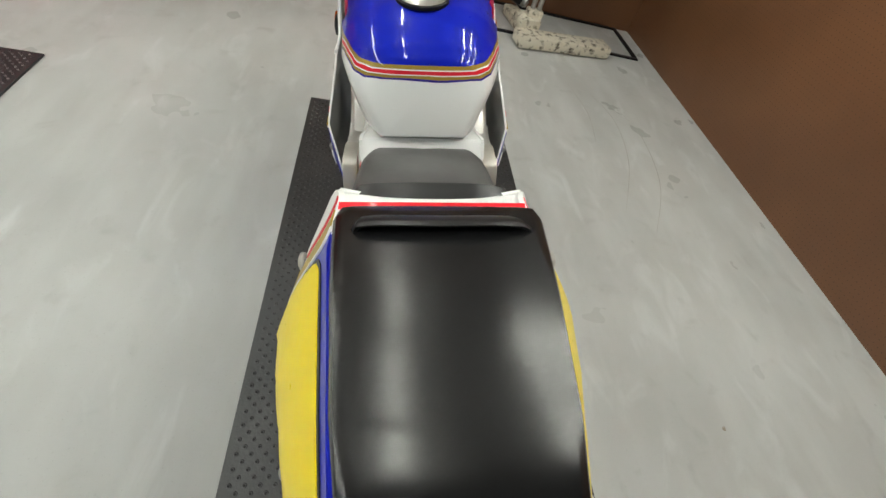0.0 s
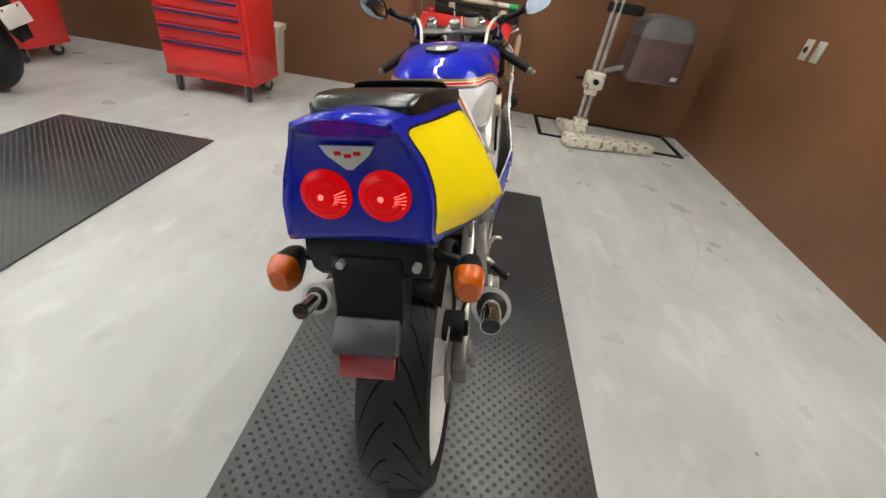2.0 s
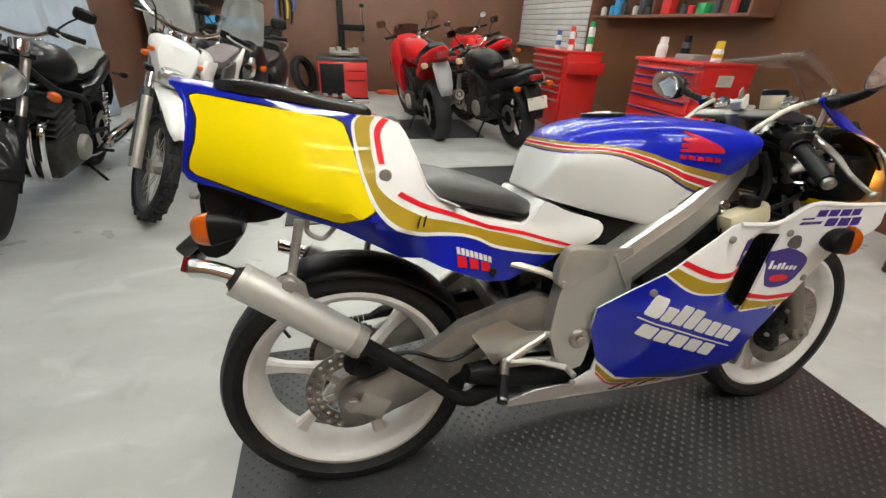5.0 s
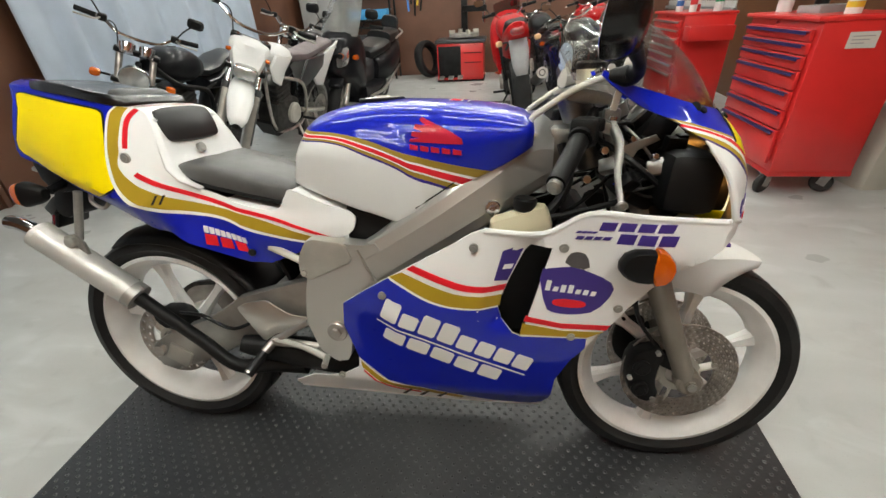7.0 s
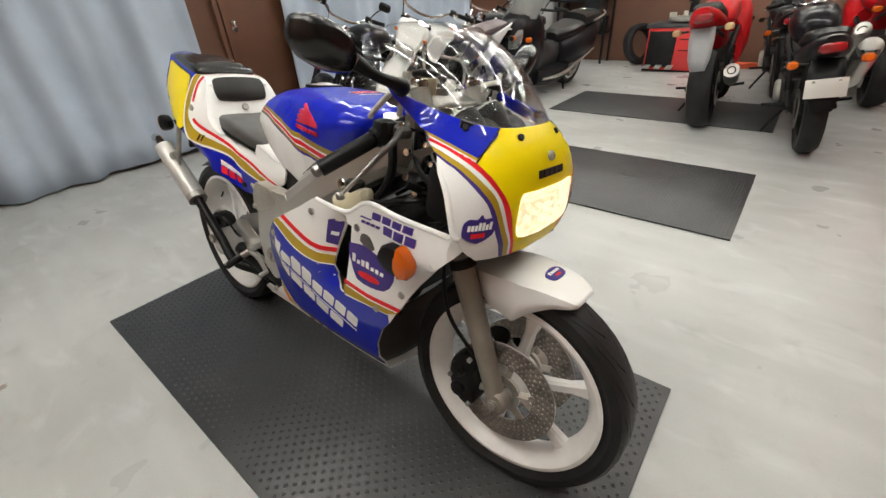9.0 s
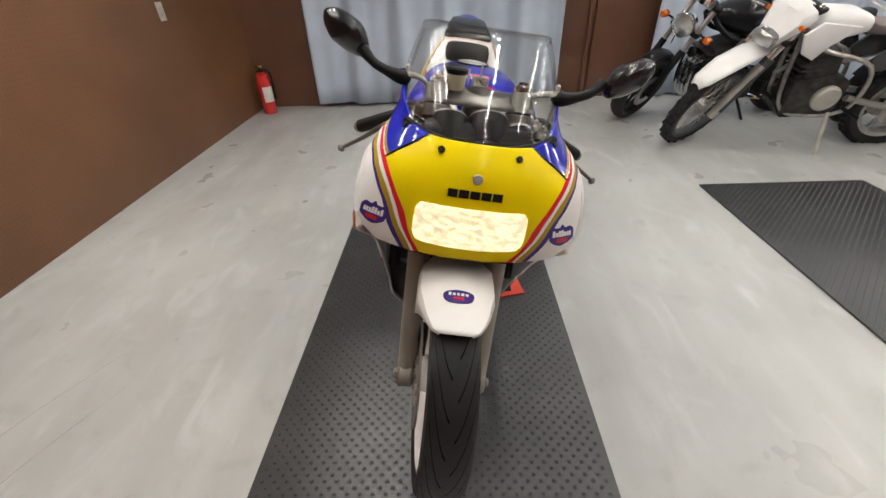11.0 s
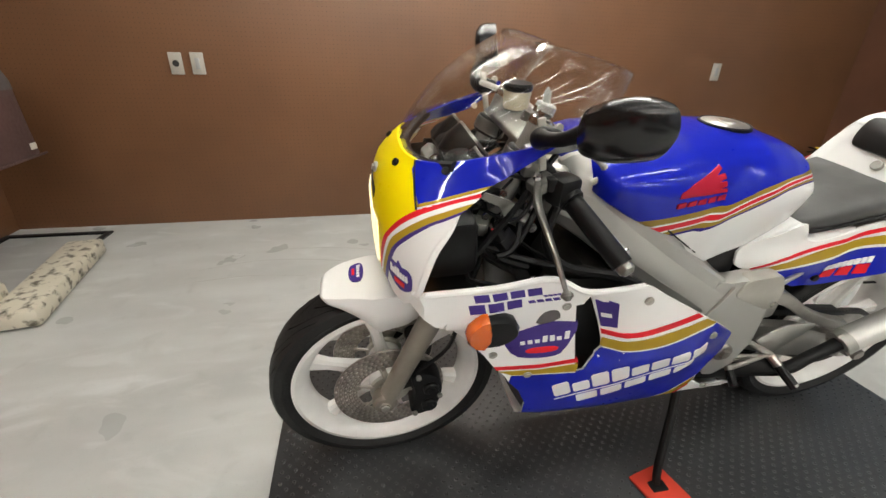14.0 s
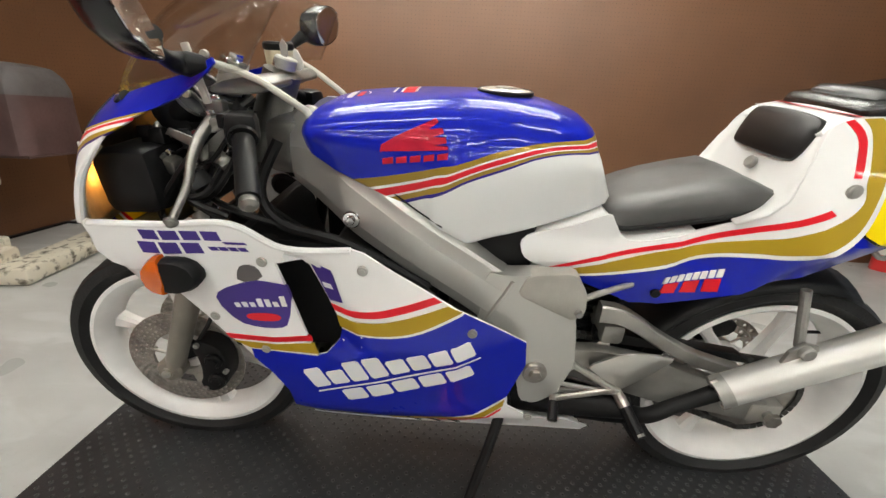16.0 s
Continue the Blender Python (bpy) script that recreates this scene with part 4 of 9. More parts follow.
for s in (-1, 1):
    c = (-0.954, 0.0390 * s, 0.886)
    part("rear_lamp", lathe([(0.0005, 0.019), (0.012, 0.0182), (0.022, 0.0155), (0.030, 0.011), (0.0345, 0.006), (0.0358, 0.0), (0.0358, -0.02), (0.0005, -0.02)], c, (-1, 0, 0.10), 36), RED_GLOW, bike, "round glowing red rear lamp")
    lampo = bpy.data.objects[[o.name for o in bpy.data.objects if o.name.startswith("rear_lamp")][-1]]
    for r, h in ((0.013, 0.0178), (0.023, 0.0150)):
        part("lens_ring", lathe([(r - 0.001, h - 0.001), (r, h + 0.0006), (r + 0.001, h - 0.001), (r, h - 0.002)], c, (-1, 0, 0.10), 36), RED_RING, lampo)
    for k in range(9):
        a = 1.7 + 0.22 * k
        part("lens_rib", tube([Vector(c) + Vector((-0.0180, 0.012 * math.cos(a) - 0.004, -0.012 * math.sin(a) + 0.002)), Vector(c) + Vector((-0.0125, 0.026 * math.cos(a) - 0.004, -0.026 * math.sin(a) + 0.002))], 0.0006, 5, 1), BULB_GLOW, lampo)
    part("bulb", disk((c[0] - 0.0182, c[1] + 0.002, c[2] + 0.003), (-1, 0, 0.1), 0.004, 0.003, 12, 0.001), BULB_GLOW, lampo, "bright bulb")
    # added black ring: shade of the recess round the lamp, as colour
    part("recess_shade_ring", lathe([(0.0352, 0.003), (0.0376, 0.004), (0.0388, 0.0), (0.0388, -0.012), (0.0356, -0.012)], c, (-1, 0, 0.10), 36), BLACK_PAINT, bike)

for x in (-0.549, -0.535):
    part("stripe_mark", skin([Vector(p) for p in ((x, 0.742), (x + 0.0035, 0.742), (x - 0.0055, 0.722), (x - 0.009, 0.722))], on_tail(-1), 0.0042, 0.0), MATT, bike)

# pillion pad, seat, back pad
rings = []
for x, w, z0, zt in ((-0.907, 0.056, 0.974, 0.980), (-0.898, 0.066, 0.973, 0.990), (-0.85, 0.075, 0.964, 0.990), (-0.79, 0.083, 0.955, 0.980), (-0.75, 0.089, 0.948, 0.971), (-0.70, 0.095, 0.938, 0.960), (-0.655, 0.099, 0.930, 0.952), (-0.638, 0.096, 0.928, 0.947), (-0.628, 0.088, 0.927, 0.938)):
    rings.append([(x, (w + 0.004) * a - 0.004, z0 + (zt - z0) * b) for a, b in ((-1, 0), (-1.0, 0.65), (-0.96, 0.93), (-0.86, 1.0), (-0.3, 1.04), (0.3, 1.04), (0.86, 1.0), (0.96, 0.93), (1.0, 0.65), (1, 0))])
pad = part("pillion_pad", loft(rings), PAD_VINYL, bike, "worn black vinyl pillion pad", 50)
part("pad_strap", tube([(-0.668, -0.080, 0.950), (-0.668, -0.072, 0.9585), (-0.670, -0.004, 0.961), (-0.668, 0.064, 0.9585), (-0.668, 0.072, 0.950)], 0.014, 8, 4, 0.30), VINYL, pad)
rings = []
for x, w, zt in ((-0.562, 0.070, 0.800), (-0.552, 0.098, 0.812), (-0.50, 0.120, 0.820), (-0.44, 0.122, 0.812), (-0.38, 0.120, 0.797), (-0.33, 0.116, 0.778), (-0.30, 0.108, 0.768), (-0.282, 0.098, 0.762), (-0.270, 0.080, 0.748)):
    z0 = float(np.interp(x, [-0.555, -0.49, -0.40, -0.29, -0.27], [0.780, 0.756, 0.732, 0.706, 0.714]))
    w *= float(np.interp(x, [-0.50, -0.42], [1.0, 0.94]))
    zt += -0.014 + 0.0022 * math.sin(x * 71) + 0.0015 * math.sin(x * 160)
    rings.append([(x, w * a, z0 + (zt - z0) * b) for a, b in ((-0.96, 0), (-1.0, 0.35), (-0.99, 0.80), (-0.90, 0.97), (-0.4, 1.0), (0, 0.96), (0.4, 1.0), (0.90, 0.97), (0.99, 0.80), (1, 0.35), (0.96, 0))])
seat = part("seat", loft(rings), SEAT_VINYL, bike, "creased black vinyl rider's seat", 60)
part("seat_welt", tube([(-0.555, -0.075, 0.785), (-0.50, -0.117, 0.763), (-0.40, -0.113, 0.736), (-0.33, -0.108, 0.720), (-0.29, -0.096, 0.710), (-0.270, -0.07, 0.718)], 0.005, 8), PLASTIC, seat)
part("seat_welt", tube([(-0.555, 0.075, 0.785), (-0.50, 0.117, 0.763), (-0.40, 0.113, 0.736), (-0.33, 0.108, 0.720), (-0.29, 0.096, 0.710), (-0.270, 0.07, 0.718)], 0.005, 8), PLASTIC, seat)
# seat base between the sides and the sloping face of the back-stop
base = []
for x, z in ((-0.435, 0.905), (-0.445, 0.868), (-0.415, 0.830), (-0.50, 0.790), (-0.535, 0.770), (-0.40, 0.738), (-0.29, 0.712), (-0.272, 0.722), (-0.255, 0.750), (-0.240, 0.761), (-0.185, 0.731), (-0.114, 0.701)):
    x, w, z = (x, min(tail_half(x, z), 0.15), z) if x < -0.50 or z > 0.82 else seat_waist(x, z)
    w = min(w, 0.15) - 0.002
    base.append([(x, f * w, z) for f in np.linspace(-1, 1, 9)])
face = []
for x, z in ((-0.578, 0.916), (-0.566, 0.898), (-0.546, 0.850), (-0.528, 0.798), (-0.505, 0.772), (-0.46, 0.752)):
    w = tail_half(x, z) - 0.002
    face.append([(x - 0.015 * (1 - f * f), f * w, z) for f in np.linspace(-1, 1, 11)])
fc = part("back_stop_face", loft(face, False, False), WHITE, bike, "white sloping face below the back pad")
fc.modifiers.new("shell", "SOLIDIFY").thickness = 0.005
sb = part("seat_tray", loft(base[5:], False, False), WHITE, bike, "white seat base")
sb.modifiers.new("shell", "SOLIDIFY").thickness = 0.005
bp = rounded([(-0.092, -0.012), (-0.095, 0.045), (-0.074, 0.064), (0.074, 0.064), (0.095, 0.045), (0.092, -0.012), (0.07, -0.020), (-0.07, -0.020)], 2)
bm = plate(bp, 0, 0.026, 0.006)
bmesh.ops.transform(bm, matrix=Matrix.Translation((-0.578, 0, 0.857)) @ Matrix.Rotation(radians(-20), 4, "Y") @ Matrix.Rotation(radians(-90), 4, "Z") , verts=bm.verts[:])
part("back_pad", bm, VINYL, bike, "black padded back-stop cushion")
part("seat_lock", disk((-0.545, 0, 0.825), (1, 0, 0.4), 0.012, 0.012, 18, 0.002), STEELPIPE, bike)

# fuel tank
TKX = [-0.222, -0.215, -0.19, -0.14, -0.08, 0.0, 0.08, 0.16, 0.22, 0.258, 0.274]
TKT = [0.862, 0.883, 0.901, 0.916, 0.925, 0.929, 0.926, 0.919, 0.911, 0.900, 0.888]
TKB = [0.760, 0.752, 0.742, 0.724, 0.704, 0.680, 0.730, 0.776, 0.806, 0.828, 0.838]
TKW = [0.096, 0.116, 0.134, 0.150, 0.164, 0.172, 0.180, 0.183, 0.179, 0.168, 0.146]


def knee_hollow(x, z):
    """How far the flank lies behind the knee bulge, ahead of its rounded edge."""
    edge = float(np.interp(z, [0.770, 0.785, 0.800, 0.829, 0.850, 0.870, 0.882], [0.057, 0.045, 0.037, 0.030, 0.013, -0.022, -0.050]))
    k = min(max((x - edge) / 0.018, 0.0), 1.0)
    return 0.011 * k * k * (3 - 2 * k) * min(max((0.897 - z) / 0.055, 0.0), 1.0) * float(np.interp(x, [0.10, 0.25], [1.0, 0.2]))


TANK_CUT = [(0, 1.0), (0.25, 0.995), (0.45, 0.975), (0.63, 0.935), (0.78, 0.87), (0.90, 0.77), (0.97, 0.66), (1.0, 0.53), (0.995, 0.40), (0.975, 0.26), (0.945, 0.12), (0.93, 0.03), (0.90, 0.0)]
TANK_CUT = [((1 - k) * f0 + k * f1, (1 - k) * g0 + k * g1) for (f0, g0), (f1, g1) in zip(TANK_CUT, TANK_CUT[1:]) for k in (0, 0.5)] + TANK_CUT[-1:]
rings = []
for x in np.linspace(-0.222, 0.274, 66):
    zt, zb, w = (float(np.interp(x, TKX, t)) for t in (TKT, TKB, TKW))
    low = float(np.interp(x, [-0.22, -0.1, 0.05, 0.2, 0.29], [0.76, 0.90, 0.96, 0.97, 0.97]))
    half = []
    h = zt - zb
    for f, g in TANK_CUT:
        wf = f * w * (low + (1 - low) * min(g / 0.55, 1))
        half.append((wf - (knee_hollow(x, zb + h * g) if f > 0.6 else 0), zb + h * g))
    back = 0.045 * float(np.interp(x, [-0.222, -0.05], [1, 0]))
    at = lambda z: x - back * min(max(1 - (z - zb) / h / 0.8, 0), 1)
    ring = [(at(z), y, z) for y, z in half] + [(at(z), -y, z) for y, z in half[:0:-1]]
    rings.append(ring)


def tank_material():
    """Blue over white with a band of gold, white and red lines round the tank."""
    m = paint("tank_paint", (0.8, 0.8, 0.8))
    nt = m.node_tree
    tc = nt.nodes.new("ShaderNodeTexCoord")
    sep = nt.nodes.new("ShaderNodeSeparateXYZ")
    nt.links.new(tc.outputs["Object"], sep.inputs[0])
    lo, hi = -0.25, 0.30

    def curve(pts):
        mr = nt.nodes.new("ShaderNodeMapRange")
        mr.inputs["From Min"].default_value, mr.inputs["From Max"].default_value = lo, hi
        nt.links.new(sep.outputs["X"], mr.inputs["Value"])
        fc = nt.nodes.new("ShaderNodeFloatCurve")
        c = fc.mapping.curves[0]
        for i, (x, z) in enumerate(pts):
            u, v = (x - lo) / (hi - lo), (z - 0.6) / 0.4
            if i == 0:
                c.points[0].location = (u, v)
            elif i == len(pts) - 1:
                c.points[-1].location = (u, v)
            else:
                c.points.new(u, v)
        fc.mapping.update()
        nt.links.new(mr.outputs["Result"], fc.inputs["Value"])
        return fc.outputs[0]

    zt = curve([(-0.25, 0.880), (-0.2, 0.872), (-0.12, 0.868), (-0.047, 0.854), (0.008, 0.836), (0.064, 0.821), (0.18, 0.797), (0.30, 0.775)])
    zb = curve([(-0.25, 0.845), (-0.2, 0.850), (-0.12, 0.846), (-0.051, 0.823), (0.006, 0.801), (0.039, 0.782), (0.096, 0.759), (0.30, 0.690)])

    def op(kind, a, b):
        n = nt.nodes.new("ShaderNodeMath")
        n.operation = kind
        for k, v in ((0, a), (1, b)):
            if isinstance(v, (int, float)):
                n.inputs[k].default_value = v
            else:
                nt.links.new(v, n.inputs[k])
        return n.outputs[0]

    zn = op("DIVIDE", op("SUBTRACT", sep.outputs["Z"], 0.6), 0.4)
    h = op("DIVIDE", op("SUBTRACT", zn, zb), op("SUBTRACT", zt, zb))
    h = op("ADD", op("MULTIPLY", h, 0.5), 0.25)
    ramp = nt.nodes.new("ShaderNodeValToRGB")
    ramp.color_ramp.interpolation = "CONSTANT"
    stops = [(0.0, (0.80, 0.81, 0.80)), (0.25, (0.03, 0.02, 0.22)), (0.31, (0.30, 0.20, 0.03)), (0.41, (0.80, 0.80, 0.78)), (0.445, (0.66, 0.018, 0.03)), (0.57, (0.80, 0.80, 0.78)), (0.61, (0.30, 0.20, 0.03)), (0.75, (0.006, 0.014, 0.37))]
    for i, (p, c) in enumerate(stops):
        e = ramp.color_ramp.elements[i] if i < 2 else ramp.color_ramp.elements.new(p)
        e.position, e.color = p, (*c, 1)
    nt.links.new(h, ramp.inputs[0])
    nt.links.new(ramp.outputs[0], nt.nodes["Principled BSDF"].inputs["Base Color"])
    return m


tank_paint = tank_material()
tank_paint.node_tree.nodes["Principled BSDF"].inputs["Coat Weight"].default_value = 0.6
tank = part("fuel_tank", loft(rings), tank_paint, bike, "blue and white fuel tank with striped sides", 60)
cap = part("tank_cap", lathe([(0.0005, 0.008), (0.018, 0.008), (0.020, 0.005), (0.036, 0.005), (0.039, 0.003), (0.046, 0.003), (0.047, -0.004), (0.0005, -0.004)], (-0.060, 0, 0.9275), (-0.02, 0, 1), 40), ALLOY, tank, "brushed aluminium filler cap")
part("cap_ring", lathe([(0.046, 0.002), (0.049, 0.004), (0.052, 0.002), (0.052, -0.004), (0.046, -0.004)], (-0.060, 0, 0.9275), (-0.02, 0, 1), 40), MATT, tank)


def tank_y(x, z):
    zt, zb, w = (float(np.interp(x, TKX, t)) for t in (TKT, TKB, TKW))
    g = (z - zb) / (zt - zb)
    return w * float(np.interp(g, [0, 0.12, 0.26, 0.40, 0.53, 0.66, 0.77, 0.87, 0.935, 0.975], [0.93, 0.945, 0.975, 0.995, 1.0, 0.97, 0.90, 0.78, 0.63, 0.45])) - knee_hollow(x, z)


for s in (-1, 1):
    on_tank = lambda x, z, d, s=s: Vector((x, s * (tank_y(x, z) + d), z))
    wing = [(0.142, 0.848), (0.140, 0.858), (0.120, 0.870), (0.092, 0.883), (0.058, 0.897), (0.053, 0.892), (0.068, 0.882), (0.047, 0.884), (0.044, 0.877), (0.062, 0.871), (0.041, 0.871), (0.039, 0.863), (0.058, 0.859), (0.037, 0.858), (0.036, 0.853), (0.090, 0.850)]
    part("wing_emblem", skin([Vector(p) for p in wing], on_tank, 0.0022, -0.002, 0.01, 0.01), EMBLEM_RED, tank, "red wing-shaped emblem")
    for k in range(5):
        x0 = 0.036 + k * 0.0215
        z0 = 0.838 - 0.10 * (x0 - 0.036)
        part("emblem_bar", skin([Vector(p) for p in ((x0, z0), (x0 + 0.0165, z0 - 0.002), (x0 + 0.0165, z0 + 0.007), (x0, z0 + 0.010))], on_tank, 0.0022, -0.002, 0.01, 0.01), EMBLEM_RED, tank)


def on_top(x, y, d):
    return Vector((x, y, float(np.interp(x, TKX, TKT)) - 0.0006 - 0.15 * y * y / 0.18 + d))


shield_mat = part("tank_sticker", skin(rounded([(0.249, 0.035), (0.237, -0.001), (0.203, -0.009), (0.185, 0.013), (0.181, 0.035), (0.185, 0.057), (0.203, 0.079), (0.237, 0.071)], 1), on_top, 0.0012, -0.001, 0.012, 0.012), WHITE, tank, "purple shield sticker with white edge")
part("sticker_field", skin(rounded([(0.246, 0.035), (0.235, 0.002), (0.204, -0.005), (0.188, 0.015), (0.184, 0.035), (0.188, 0.055), (0.204, 0.075), (0.235, 0.068)], 1), on_top, 0.0018, -0.001, 0.012, 0.012), PURPLE, shield_mat)
for k in range(7):
    y = 0.005 + 0.009 * k
    part("sticker_bar", skin([Vector(p) for p in ((0.209, y), (0.209, y + 0.006), (0.221 + 0.004 * (k == 6), y + 0.006), (0.221 + 0.004 * (k == 6), y))], on_top, 0.0024, 0.0, 0.012, 0.012), WHITE, shield_mat)
part("sticker_bar", skin([Vector(p) for p in ((0.193, 0.015), (0.193, 0.055), (0.202, 0.057), (0.202, 0.013))], on_top, 0.0024, 0.0, 0.012, 0.012), RED, shield_mat)
slab = part("tank_sticker", skin([Vector(p) for p in ((0.142, -0.046), (0.142, 0.054), (0.098, 0.054), (0.098, -0.046))], on_top, 0.0012, -0.001, 0.012, 0.012), WHITE, tank, "white sticker with red and blue lettering bars")
for k in range(8):
    y = -0.042 + 0.0116 * k
    part("sticker_bar", skin([Vector(p) for p in ((0.128, y), (0.128, y + 0.009), (0.137, y + 0.009), (0.137, y))], on_top, 0.0018, 0.0, 0.012, 0.012), BLUE, slab)
for k in range(3):
    y = -0.04 + 0.031 * k
    part("sticker_bar", skin([Vector(p) for p in ((0.102, y), (0.102, y + 0.026), (0.123, y + 0.026), (0.123, y))], on_top, 0.0018, 0.0, 0.012, 0.012), RED, slab)

# fairing sides
NX_B, NN = 0.36, 2.77
NZ = [0.60, 0.64, 0.66, 0.70, 0.73, 0.79, 0.83, 0.856, 0.89, 0.91, 0.95, 1.0]
NXF = [0.56, 0.62, 0.655, 0.668, 0.671, 0.673, 0.666, 0.657, 0.632, 0.605, 0.53, 0.45]
NW = [0.28, 0.30, 0.31, 0.315, 0.3155, 0.290, 0.2646, 0.2425, 0.198, 0.180, 0.178, 0.17]


def nose(phi, z, d=0.0):
    xf, w = float(np.interp(z, NZ, NXF)) + d, float(np.interp(z, NZ, NW)) + d
    c, q = math.cos(phi), math.sin(phi)
    return Vector((NX_B + (xf - NX_B) * math.copysign(abs(c) ** (2 / NN), c), w * math.copysign(abs(q) ** (2 / NN), q), z))


def phi_of(x, y, z):
    xf, w = float(np.interp(z, NZ, NXF)), float(np.interp(z, NZ, NW))
    return math.copysign(math.atan2((abs(y) / w) ** (NN / 2), max((x - NX_B) / (xf - NX_B), 0) ** (NN / 2)), y)


def nose_y(x, z):
    xf, w = float(np.interp(z, NZ, NXF)), float(np.interp(z, NZ, NW))
    t = min(max((x - NX_B) / (xf - NX_B), 0), 0.995)
    return min(w * (1 - t ** NN) ** (1 / NN), 0.236)


FX = [-0.27, -0.13, 0.0, 0.15, 0.30, 0.40, 0.52]
FZ = [0.20, 0.28, 0.40, 0.50, 0.60, 0.70, 0.76]
FH = np.array([[0.120, 0.120, 0.125, 0.125, 0.120, 0.11, 0.10], [0.160, 0.172, 0.180, 0.185, 0.180, 0.165, 0.15], [0.165, 0.180, 0.208, 0.212, 0.202, 0.190, 0.17], [0.165, 0.187, 0.236, 0.230, 0.212, 0.202, 0.19],
               [0.165, 0.190, 0.236, 0.227, 0.216, 0.213, 0.205], [0.165, 0.190, 0.230, 0.222, 0.223, 0.228, 0.222], [0.165, 0.190, 0.230, 0.222, 0.225, 0.230, 0.225]])


def fair_half(x, z):
    col = [float(np.interp(x, FX, row)) for row in FH]
    h = float(np.interp(z, FZ, col))
    if z > 0.60 and x > 0.40:
        k = min((x - 0.40) / 0.08, 1) * min((z - 0.60) / 0.05, 1)
        h = h * (1 - k) + nose_y(x, z) * k
    return h


def on_fair(s):
    return lambda x, z, d: Vector((x, s * (fair_half(x, z) + d), z))


def on_lower(s):
    """The lower panel, which dips inwards towards the air slot."""
    of = on_fair(s)

    def place(x, z, d):
        k = max(0.0, min((0.676 - z) / 0.022, 1.0)) * max(0.0, min((z - 0.470) / 0.030, 1.0)) if x < 0.30 else 0.0
        return of(x, z, d - 0.45 * k * max(0.0, x - 0.17 - 0.28 * (z - 0.5)))
    return place


BT = [(-0.008, 0.592), (0.061, 0.545), (0.121, 0.526), (0.214, 0.522)]
GT = [(0.022, 0.606), (0.086, 0.574), (0.144, 0.556), (0.222, 0.552)]
RT = [(0.032, 0.613), (0.094, 0.583), (0.150, 0.565), (0.226, 0.562)]
RT2 = [(0.045, 0.621), (0.105, 0.594), (0.160, 0.577), (0.231, 0.575)]
for s in (-1, 1):
    of, ol = on_fair(s), on_lower(s)
    lo_poly = [(-0.133, 0.500), (-0.070, 0.548), (-0.008, 0.592), (0.060, 0.630), (0.123, 0.664), (0.165, 0.690), (0.185, 0.696), (0.296, 0.690), (0.300, 0.664), (0.276, 0.662), (0.265, 0.648), (0.238, 0.590), (0.222, 0.550), (0.214, 0.522), (0.222, 0.492), (0.246, 0.466), (0.262, 0.458),
               (0.400, 0.452), (0.425, 0.466), (0.400, 0.425), (0.373, 0.392), (0.345, 0.330), (0.338, 0.255), (0.325, 0.222), (0.300, 0.206), (0.190, 0.200), (0.000, 0.198), (-0.150, 0.199), (-0.312, 0.205), (-0.318, 0.224), (-0.250, 0.268), (-0.175, 0.280), (-0.118, 0.318), (-0.112, 0.362), (-0.140, 0.440)]
    lower = part("fairing_lower", skin([Vector(p) for p in lo_poly], ol, 0.0, -0.005, 0.025, 0.02), WHITE, bike, "white and blue lower fairing panel")
    blue = smooth_line(BT, 4) + [Vector(p) for p in ((0.222, 0.492), (0.246, 0.466), (0.262, 0.458), (0.40, 0.452), (0.400, 0.425), (0.373, 0.392), (0.345, 0.330), (0.338, 0.255), (0.325, 0.222), (0.300, 0.208), (0.210, 0.214), (0.142, 0.238), (0.040, 0.270), (-0.046, 0.290), (-0.112, 0.350), (-0.140, 0.440), (-0.133, 0.500), (-0.070, 0.548))]
    part("blue_panel", skin(blue, ol, 0.0012, -0.001), BLUE, lower, "glossy blue fairing side")
    part("gold_stripe", skin(band(BT, GT), ol, 0.0016, -0.001), WHITE, lower)
    part("gold_stripe", skin(band([(x + 0.004, z + 0.004) for x, z in BT], GT), ol, 0.0020, -0.001), GOLD, lower)
    part("red_stripe", skin(band(RT, RT2), ol, 0.0016, -0.001), RED, lower)
    part("gold_stripe", skin(band([(-0.110, 0.340), (-0.046, 0.283), (0.036, 0.264), (0.138, 0.232)], [(-0.108, 0.320), (-0.046, 0.264), (0.030, 0.247), (0.128, 0.216)]), of, 0.0016, -0.001), GOLD, lower)
    part("red_stripe", skin(band([(-0.106, 0.313), (-0.046, 0.257), (0.030, 0.240)], [(-0.105, 0.306), (-0.046, 0.250), (0.028, 0.233)]), of, 0.0016, -0.001), RED, lower)
    for k in range(3):
        x0 = -0.025 + 0.045 * k
        part("belly_louvre", skin([Vector(p) for p in ((x0, 0.212), (x0 + 0.026, 0.248), (x0 + 0.032, 0.248), (x0 + 0.009, 0.212))], of, 0.003, -0.004), DARK, lower)
    # lettering blocks: a bold line, a rule and a second line, white on blue
    dirx = Vector((0.33, -0.141)).normalized()
    nrm = Vector((-dirx.y, dirx.x))
    a0 = Vector((-0.016, 0.544))
    for k in range(8):
        tall = k in ((0, 2, 3) if s < 0 else (7, 5, 4))
        w, h = 0.352 / 8, (0.056 if tall else 0.040)
        p = a0 - nrm * 0.055 + dirx * (k * w)
        q = dirx * (w * 0.86)
        sl = nrm * h
        part("lettering_bar", skin(rounded([p, p + q, p + q + sl, p + sl], 1, 0.10), of, 0.0020, -0.001), WHITE, lower)
    p = a0 - nrm * 0.066 + dirx * -0.004
